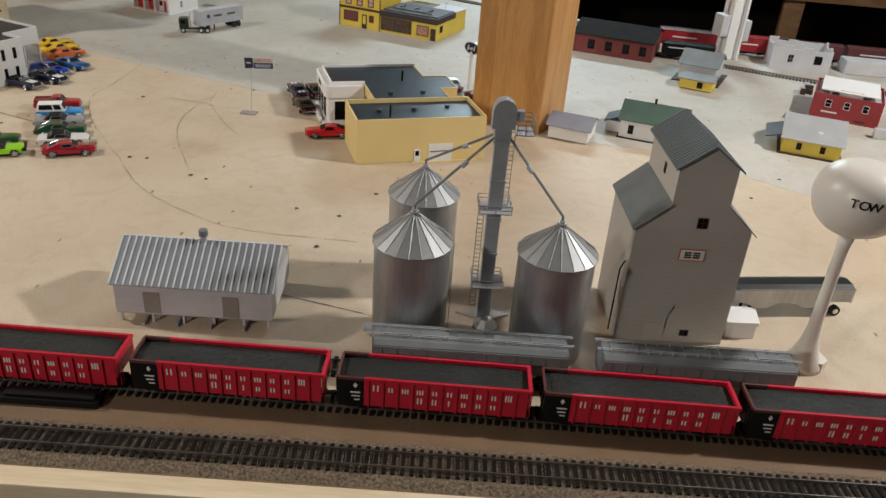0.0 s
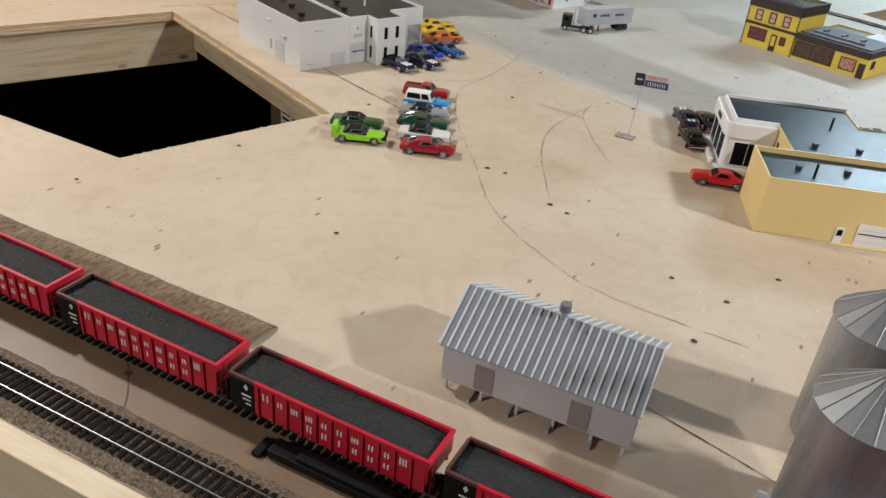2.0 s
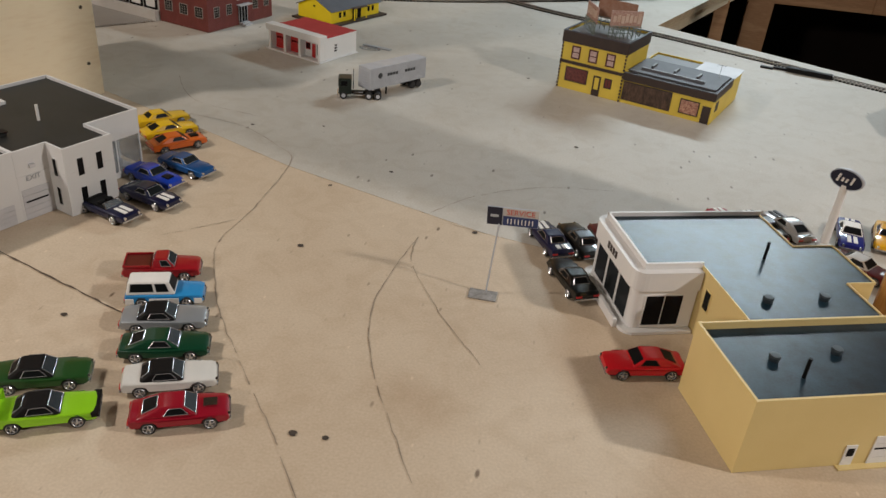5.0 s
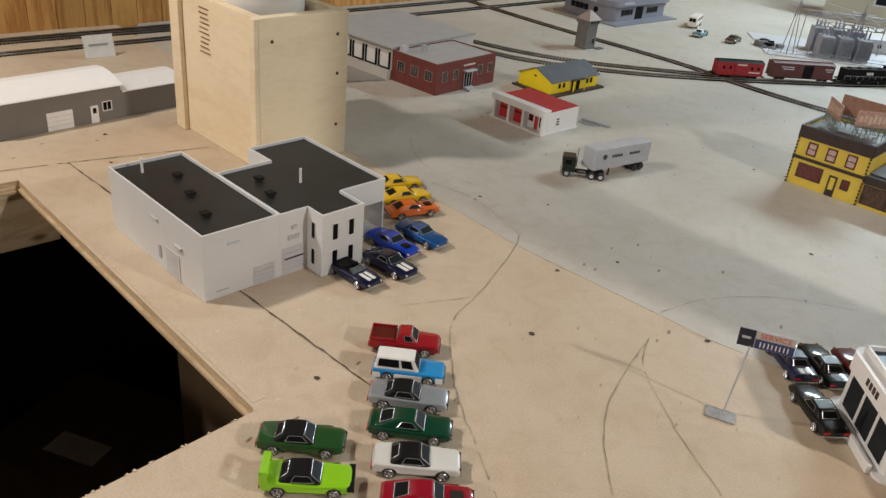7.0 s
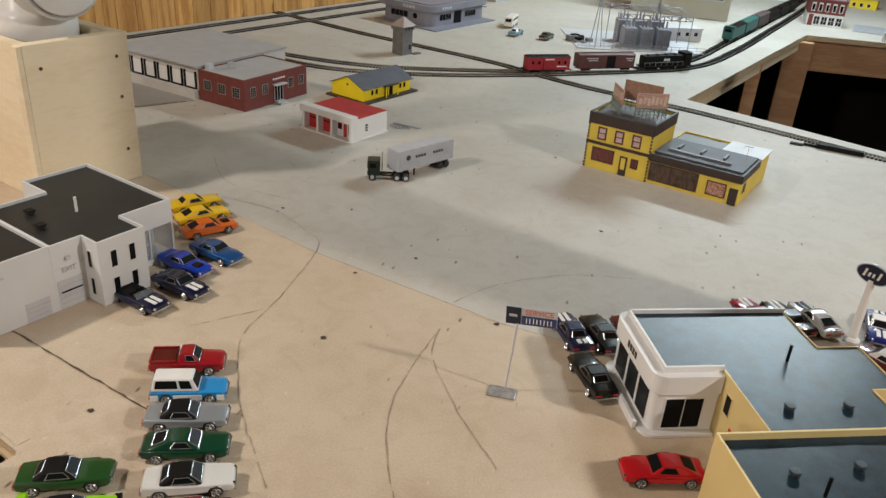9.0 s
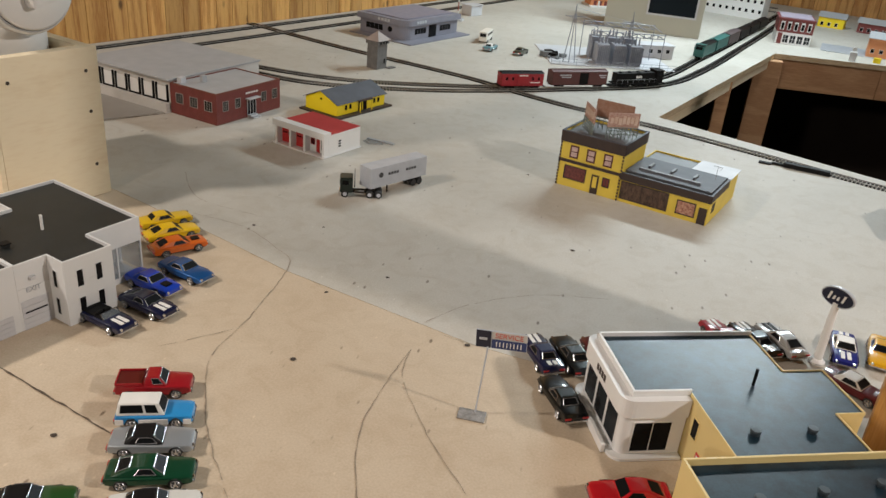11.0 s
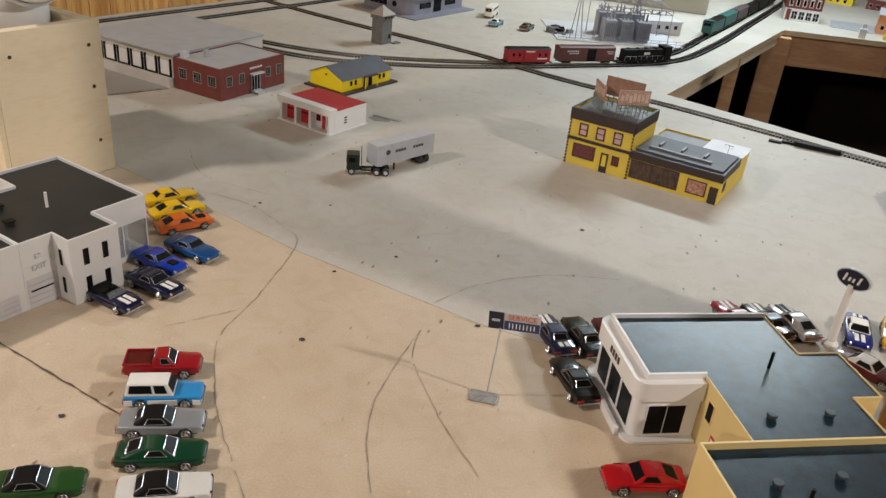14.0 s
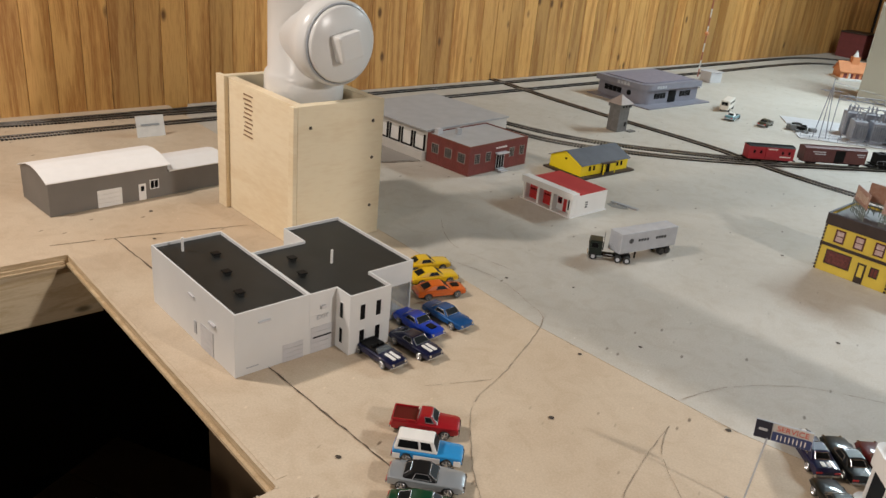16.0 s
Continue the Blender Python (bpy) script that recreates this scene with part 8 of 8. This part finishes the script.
# ---- far corner ----
def far_corner():
    ob = thing("display_box", "beige box with a dark framed picture panel", "box", -0.165, 4.055, -6)
    part("body", box(-0.078, 0.285, 0, 0.22, 0.0004, 0.34, 0.003), BEIGE, ob)
    part("panel_frame", boxes([(0.075, 0.262, -0.004, -0.0002, 0.068, 0.22)]), SIDING, ob)
    part("screen", boxes([(0.082, 0.255, -0.006, -0.004, 0.075, 0.213)]), glass_mat("dark_screen", (0.012, 0.016, 0.02), 0.12), ob)
    ob = thing("brick_store", "red brick model corner store with white arches", "building", 0.418, 4.165, -6)
    part("lower_wall", box(0, 0.128, 0, 0.16, 0.0004, 0.045), OFFWHITE, ob)
    part("upper_wall", box(-0.001, 0.129, -0.001, 0.161, 0.0451, 0.092), BRICKD, ob)
    part("cornice", box(-0.004, 0.132, -0.004, 0.164, 0.0921, 0.098, 0.001), BRICKD, ob)
    part("roof", box(0.004, 0.124, 0.004, 0.156, 0.0981, 0.101), mat("mauve_roof", (0.35, 0.30, 0.36), (0.28, 0.24, 0.30), 0.6), ob)
    for k in range(5):
        x = 0.015 + 0.0245 * k
        window(ob, "y-", x, 0.068, 0.010, 0.024, -0.001, OFFWHITE, GLASSD, (0, 0), rim=0.002)
        panel(ob, "y-", x - 0.007, x + 0.007, 0.0815, 0.086, -0.001, OFFWHITE, "arch", 0.0015)
    for k in range(4):
        window(ob, "y-", 0.036 + 0.026 * k, 0.021, 0.019, 0.028, 0.0, OFFWHITE, GLASSM, (1, 1), rim=0.002)
    panel(ob, "y-", 0.006, 0.022, 0.001, 0.042, 0.0, BRICKD, "door", 0.001)
    lot = thing("parking_pad", "flat grey model parking pad", "pavement", 0.575, 4.10, -14, kind="structure")
    part("pad", box(0, 0.24, 0.02, 0.2, 0.0003, 0.0022), LEGGREY, lot)
    for x, y, d, m_, lab, w, dd, h in ((0.735, 4.09, -14, TERRA, "orange model kiosk on the parking pad", 0.09, 0.09, 0.07), (0.705, 4.80, -20, BRIGHTY, "yellow model cottage near the far wall", 0.11, 0.08, 0.045), (0.86, 4.74, -20, BRICKD, "brown model boxcar body near the far wall", 0.12, 0.05, 0.045), (0.20, 4.86, -22, OFFWHITE, "long cream model hotel by the far wall", 0.27, 0.12, 0.10)):
        b = thing("small_building", lab, "building", x, y, d)
        part("wall", box(0, w, 0, dd, 0.0004, h), m_, b)
        part("roof", gable_roof(0, w, 0, dd, h + 0.0004, h + 0.018, 0.005, 0.002), GREYROOF, b)
        for k in range(int(w / 0.03)):
            for lv in range(2 if h > 0.08 else 1):
                window(b, "y-", 0.018 + 0.03 * k, h * 0.35 + 0.042 * lv, 0.012, 0.014, 0.0, OFFWHITE, GLASSD, (0, 0))
    g_ = thing("gas_pump", "white model gas pump island", "pump", 0.655, 3.955, -10)
    part("column", box(-0.012, 0.012, -0.008, 0.008, 0.0004, 0.034, 0.002), OFFWHITE, g_)
    part("globe", cyl(0.008, (0, -0.004, 0.042), (0, 0.004, 0.042), 14), OFFWHITE, g_)
    y_ = thing("signal_block", "small yellow model cabinet by the table edge", "cabinet", 0.745, 3.975, -10)
    part("body", box(-0.012, 0.012, -0.01, 0.01, 0.0004, 0.018, 0.001), BRIGHTY, y_)
    # tall office block, brown block and the orange chapel
    ob = thing("office_block", "tall cream model office block with rows of dark windows", "building", -0.215, 5.30, -23)
    part("wall", box(0, 0.26, 0, 0.18, 0.0004, 0.29), CREAM, ob)
    for lv in range(7):
        for k in range(6):
            window(ob, "y-", 0.032 + 0.039 * k, 0.036 + 0.037 * lv, 0.025, 0.022, 0.0, CREAM, GLASSD, (1, 0))
        window(ob, "x-", 0.06, 0.036 + 0.037 * lv, 0.03, 0.022, 0.0, CREAM, GLASSD, (1, 0))
        window(ob, "x-", 0.12, 0.036 + 0.037 * lv, 0.03, 0.022, 0.0, CREAM, GLASSD, (1, 0))
    ob = thing("brown_block", "dark brown model warehouse block", "building", -0.365, 5.40, -23)
    part("wall", box(0, 0.13, 0, 0.13, 0.0004, 0.12), BRICKD, ob)
    part("roof", box(-0.003, 0.133, -0.003, 0.133, 0.1201, 0.125), TRIM, ob)
    ob = thing("orange_chapel", "orange terracotta model chapel with white steeple top", "building", -0.315, 4.575, 20)
    part("platform", box(-0.01, 0.13, -0.03, 0.10, 0.0003, 0.006), OFFWHITE, ob)
    part("wall", gable(0, 0.12, 0, 0.09, 0.0061, 0.035, 0.07), TERRA, ob)
    part("roof", gable_roof(0, 0.12, 0, 0.09, 0.035, 0.07, 0.006, 0.002), TERRA, ob)
    part("turret", box(0.045, 0.075, 0.03, 0.06, 0.062, 0.092), TERRA, ob)
    part("spire", cyl(0.012, (0.06, 0.045, 0.092), (0.06, 0.045, 0.118), 12, 0.001), OFFWHITE, ob)
    part("column", rods([((0.128, -0.02, 0.006), (0.128, -0.02, 0.06))], 0.006, 12), OFFWHITE, ob)
    part("column", rods([((0.03, -0.022, 0.006), (0.03, -0.022, 0.03))], 0.004, 12), OFFWHITE, ob)
    for x in (0.02, 0.045, 0.07, 0.095):
        panel(ob, "y-", x - 0.007, x + 0.007, 0.007, 0.026, 0.0, BRICKD, "arch_opening", 0.0008)
    # dark turned knob on the wall
    kn = thing("wall_ornament", "dark brown turned wooden knob on the pine wall", "knob", -1.42, 3.112, 66.5, 0.40)
    o = part("knob", lathe([(0.008, 0), (0.012, 0.01), (0.03, 0.02), (0.034, 0.035), (0.026, 0.05), (0.002, 0.056)], 20), TRIM, kn, smooth=True)
    o.matrix_basis = pose(0, 0, 0, 90, 0, 0)
    sm = thing("turnout_motor", "black turnout motor and throw rod beside the diagonal track", "switch machine", 0.215, 2.520, -14)
    part("housing", box(-0.035, 0.055, -0.008, 0.006, 0.0004, 0.010, 0.001), BLACK, sm)
    part("throw_rod", box(-0.06, -0.035, -0.003, 0.004, 0.0004, 0.005), BLACK, sm)
    part("track_joint", box(-0.085, -0.06, -0.012, 0.0, 0.0004, 0.0035), BLACK, sm)


far_corner()


# ---- right-hand town ----
def cottage(name, label, x, y, deg, L, D, he, hr, wall, roof, wins=(), chimney=None, base=None, ribs=0.0):
    ob = thing(name, label, "house", x, y, deg)
    if base:
        part("base", box(-base, L + base, -base, D + base, 0.0003, 0.0022), TRIM, ob)
    part("wall", gable(0, L, 0, D, 0.0023, he, hr), wall, ob)
    part("roof", gable_roof(0, L, 0, D, he, hr, 0.005, 0.0015, "x", ribs), roof, ob)
    for wx, wz, ww, wh in wins:
        window(ob, "y-", wx, wz, ww, wh, 0.0, TRIM, GLASSD, (1, 1))
    if chimney:
        part("chimney", box(chimney - 0.002, chimney + 0.002, D / 2 - 0.002, D / 2 + 0.002, hr - 0.002, hr + 0.010), TRIM, ob)
    return ob


cottage("garden_shed", "white model shed with a grey roof beside the post", 0.238, 1.503, -18, 0.072, 0.068, 0.026, 0.040, OFFWHITE, STONE)
gh = cottage("green_roof_house", "white model farmhouse with a green gable roof", 0.369, 1.540, -16, 0.112, 0.094, 0.036, 0.058, OFFWHITE, GREENROOF, ((0.02, 0.018, 0.008, 0.015), (0.068, 0.018, 0.006, 0.010)), 0.052, 0.003)
part("porch", boxes([(-0.028, -0.0005, 0.02, 0.062, 0.0023, 0.022)]), OFFWHITE, gh)
part("porch_roof", prism([(-0.032, 0.020), (-0.0005, 0.033), (-0.0005, 0.035), (-0.032, 0.022)], 0.015, 0.067, "y"), SLATE, gh)
yh = cottage("yellow_house", "yellow model house with a wide pale grey roof", 0.662, 1.536, -17, 0.098, 0.118, 0.030, 0.058, TAVY, GREYROOF, ((0.028, 0.017, 0.007, 0.011), (0.068, 0.017, 0.007, 0.011)), None, 0.006)
part("porch_roof", prism([(-0.03, 0.018), (-0.0005, 0.027), (-0.0005, 0.029), (-0.03, 0.020)], 0.02, 0.10, "y"), SLATE, yh)
part("skylight", box(0.055, 0.063, 0.018, 0.026, 0.035, 0.0425), OFFWHITE, yh)


def red_store():
    ob = thing("red_store", "red model store with a pale roof and white roof sign", "building", 0.790, 1.772, -22)
    parapet(ob, [(0, 0), (0.130, 0), (0.130, 0.13), (0, 0.13)], 0.0004, 0.052, STORERED, SIDING, drop=0.004)
    for x in (0.030, 0.065, 0.100):
        window(ob, "y-", x, 0.034, 0.010, 0.014, 0.0, OFFWHITE, GLASSD, (0, 1))
    part("upper_roof", box(0.008, 0.122, 0.045, 0.126, 0.0485, 0.058, 0.001), STORERED, ob)
    part("cap", box(0.010, 0.120, 0.005, 0.124, 0.0581, 0.0600), SNOW, ob, "pale flat roof")
    part("roof_sign", boxes([(0.045, 0.090, 0.012, 0.0135, 0.0475, 0.062)]), WHITE, ob)
    part("roof_vent", cyl(0.003, (0.03, 0.02, 0.0475), (0.03, 0.02, 0.058), 10), WHITE, ob)
    panel(ob, "y-", 0.02, 0.05, 0.015, 0.018, 0.0, OFFWHITE, "letter_bar", 0.0008)
    panel(ob, "y-", 0.085, 0.105, 0.006, 0.009, 0.0, TRIM, "letter_bar", 0.0008)
    w = thing("concrete_wall", "pale model retaining wall piece", "wall piece", 0.878, 1.66, -8)
    part("slab", box(0, 0.09, 0, 0.012, 0.0004, 0.020, 0.001), SIDING, w)


red_store()
ct = cottage("way_station", "small yellow model way station under a wide grey roof", 0.546, 1.902, -23, 0.072, 0.055, 0.024, 0.030, TAVY, COVGREY, ((0.045, 0.013, 0.010, 0.012),))
up = cottage("station_loft", "grey-roofed pale model station house behind the way station", 0.556, 1.968, -23, 0.082, 0.10, 0.040, 0.062, SIDING, COVGREY, (), None, 0.012)


def engine_house():
    ob = thing("engine_house", "dark red brick model engine house with arched windows", "building", 0.3275, 2.150, -17)
    L, D, h = 0.196, 0.155, 0.046
    part("wall", gable(0, L, 0, D, 0.0004, h, h + 0.022), BRICKD, ob)
    part("roof", gable_roof(0, L, 0, D, h, h + 0.022, 0.004, 0.002), ENGROOF, ob)
    for x in (0.045, 0.088, 0.131, 0.172):
        window(ob, "y-", x, 0.024, 0.016, 0.022, 0.0, TRIM, GLASSD, (2, 3))
    part("pier", boxes([(x - 0.002, x + 0.002, -0.0015, -0.0001, 0.0006, h - 0.002) for x in (0.002, 0.066, 0.110, 0.152, L - 0.002)]), BRICKD, ob)


engine_house()
for nm, lab, L, h, m_, rf, x, y, d in (("black_locomotive", "black model locomotive with white stripes behind the station", 0.125, 0.040, BLACK, BLACK, 0.612, 2.152, -7), ("red_caboose", "red model caboose on the edge track", 0.10, 0.047, CABRED, CABRED, 0.80, 2.262, -4), ("brown_boxcar", "brown model boxcar on the edge track", 0.155, 0.045, BOXCAR, BOXCAR, 0.945, 2.256, -4), ("brown_boxcar", "brown model boxcar on the edge track", 0.155, 0.045, BOXCAR, BOXCAR, 1.112, 2.246, -4), ("maroon_boxcar", "maroon model boxcar behind the engine house", 0.155, 0.047, CABRED, BOXCAR, 0.64, 2.275, -6)):
    c = rolling(nm, lab, L, h, 0.0165, m_, rf, x, y, d, group="edge trains")
    part("side_stripe", boxes([(-L * 0.4, L * 0.4, -0.0170, -0.0164, 0.030, 0.032)] if "loco" in nm else [(-L * 0.3, L * 0.1, -0.0170, -0.0164, 0.030, 0.033)]), WHITE, c)
track("edge_track", "model track along the edge of the near table", [(0.45, 2.235), (0.62, 2.153), (0.75, 2.10), (0.90, 2.045), (1.2, 1.96), (1.8, 1.9)], 0.0, None, 0, 31)


def concrete_shell():
    ob = thing("ruined_wall_building", "pale grey roofless model building with ragged wall tops", "building", 0.815, 2.146, -9)
    rg = random.Random(8)
    for x0, x1, y0, y1 in ((0, 0.14, 0, 0.004), (0, 0.14, 0.086, 0.09), (0, 0.004, 0.0045, 0.0855), (0.136, 0.14, 0.0045, 0.0855)):
        n_ = 6
        for k in range(n_):
            if x1 - x0 > y1 - y0:
                a, b = x0 + (x1 - x0) * k / n_, x0 + (x1 - x0) * (k + 1) / n_ - 0.0002
                part("wall_piece", box(a, b, y0, y1, 0.0004, 0.056 + rg.uniform(-0.005, 0.005)), SIDING, ob)
            else:
                a, b = y0 + (y1 - y0) * k / n_, y0 + (y1 - y0) * (k + 1) / n_ - 0.0002
                part("wall_piece", box(x0, x1, a, b, 0.0004, 0.056 + rg.uniform(-0.005, 0.005)), SIDING, ob)
    window(ob, "y-", 0.045, 0.03, 0.012, 0.018, 0.0, SIDING, GLASSD, (1, 1))
    panel(ob, "y-", 0.10, 0.118, 0.022, 0.042, 0.0, GLASSD, "opening", 0.0008)
    long_ = thing("concrete_viaduct", "long pale model platform beyond the roofless building", "platform", 1.0, 2.15, -3)
    part("deck", box(0, 0.5, 0, 0.05, 0.0004, 0.034, 0.002), SIDING, long_)
    sc = thing("scrap_pile", "dark pile of model scrap beside the red store", "clutter", 0.84, 1.955)
    for k in range(7):
        o = part("piece", box(0, rg.uniform(0.008, 0.022), 0, rg.uniform(0.006, 0.014), 0, rg.uniform(0.006, 0.02), 0.001), TRIM if k % 2 else SIDING, sc)
        o.matrix_basis = pose(rg.uniform(-0.03, 0.02), rg.uniform(-0.025, 0.025), 0.0003, 0, 0, rg.uniform(0, 180))


concrete_shell()


def steel_column():
    ob = thing("support_column", "white-painted steel support column with white bracket blocks", "column", 0.722, 2.205, 20)
    part("shaft", box(-0.022, 0.022, -0.006, 0.006, -1.0, 1.419), OFFWHITE, ob)
    part("flange", box(-0.022, -0.017, -0.02, 0.02, -1.0, 1.419), OFFWHITE, ob)
    part("flange", box(0.017, 0.022, -0.02, 0.02, -1.0, 1.419), OFFWHITE, ob)
    part("bracket", box(-0.044, -0.0225, -0.018, 0.020, 0.060, 0.112, 0.003), SIDING, ob, "pale grey block")
    part("bracket", box(0.0225, 0.040, -0.02, 0.014, 0.048, 0.100, 0.003), SIDING, ob, "pale grey block")


steel_column()
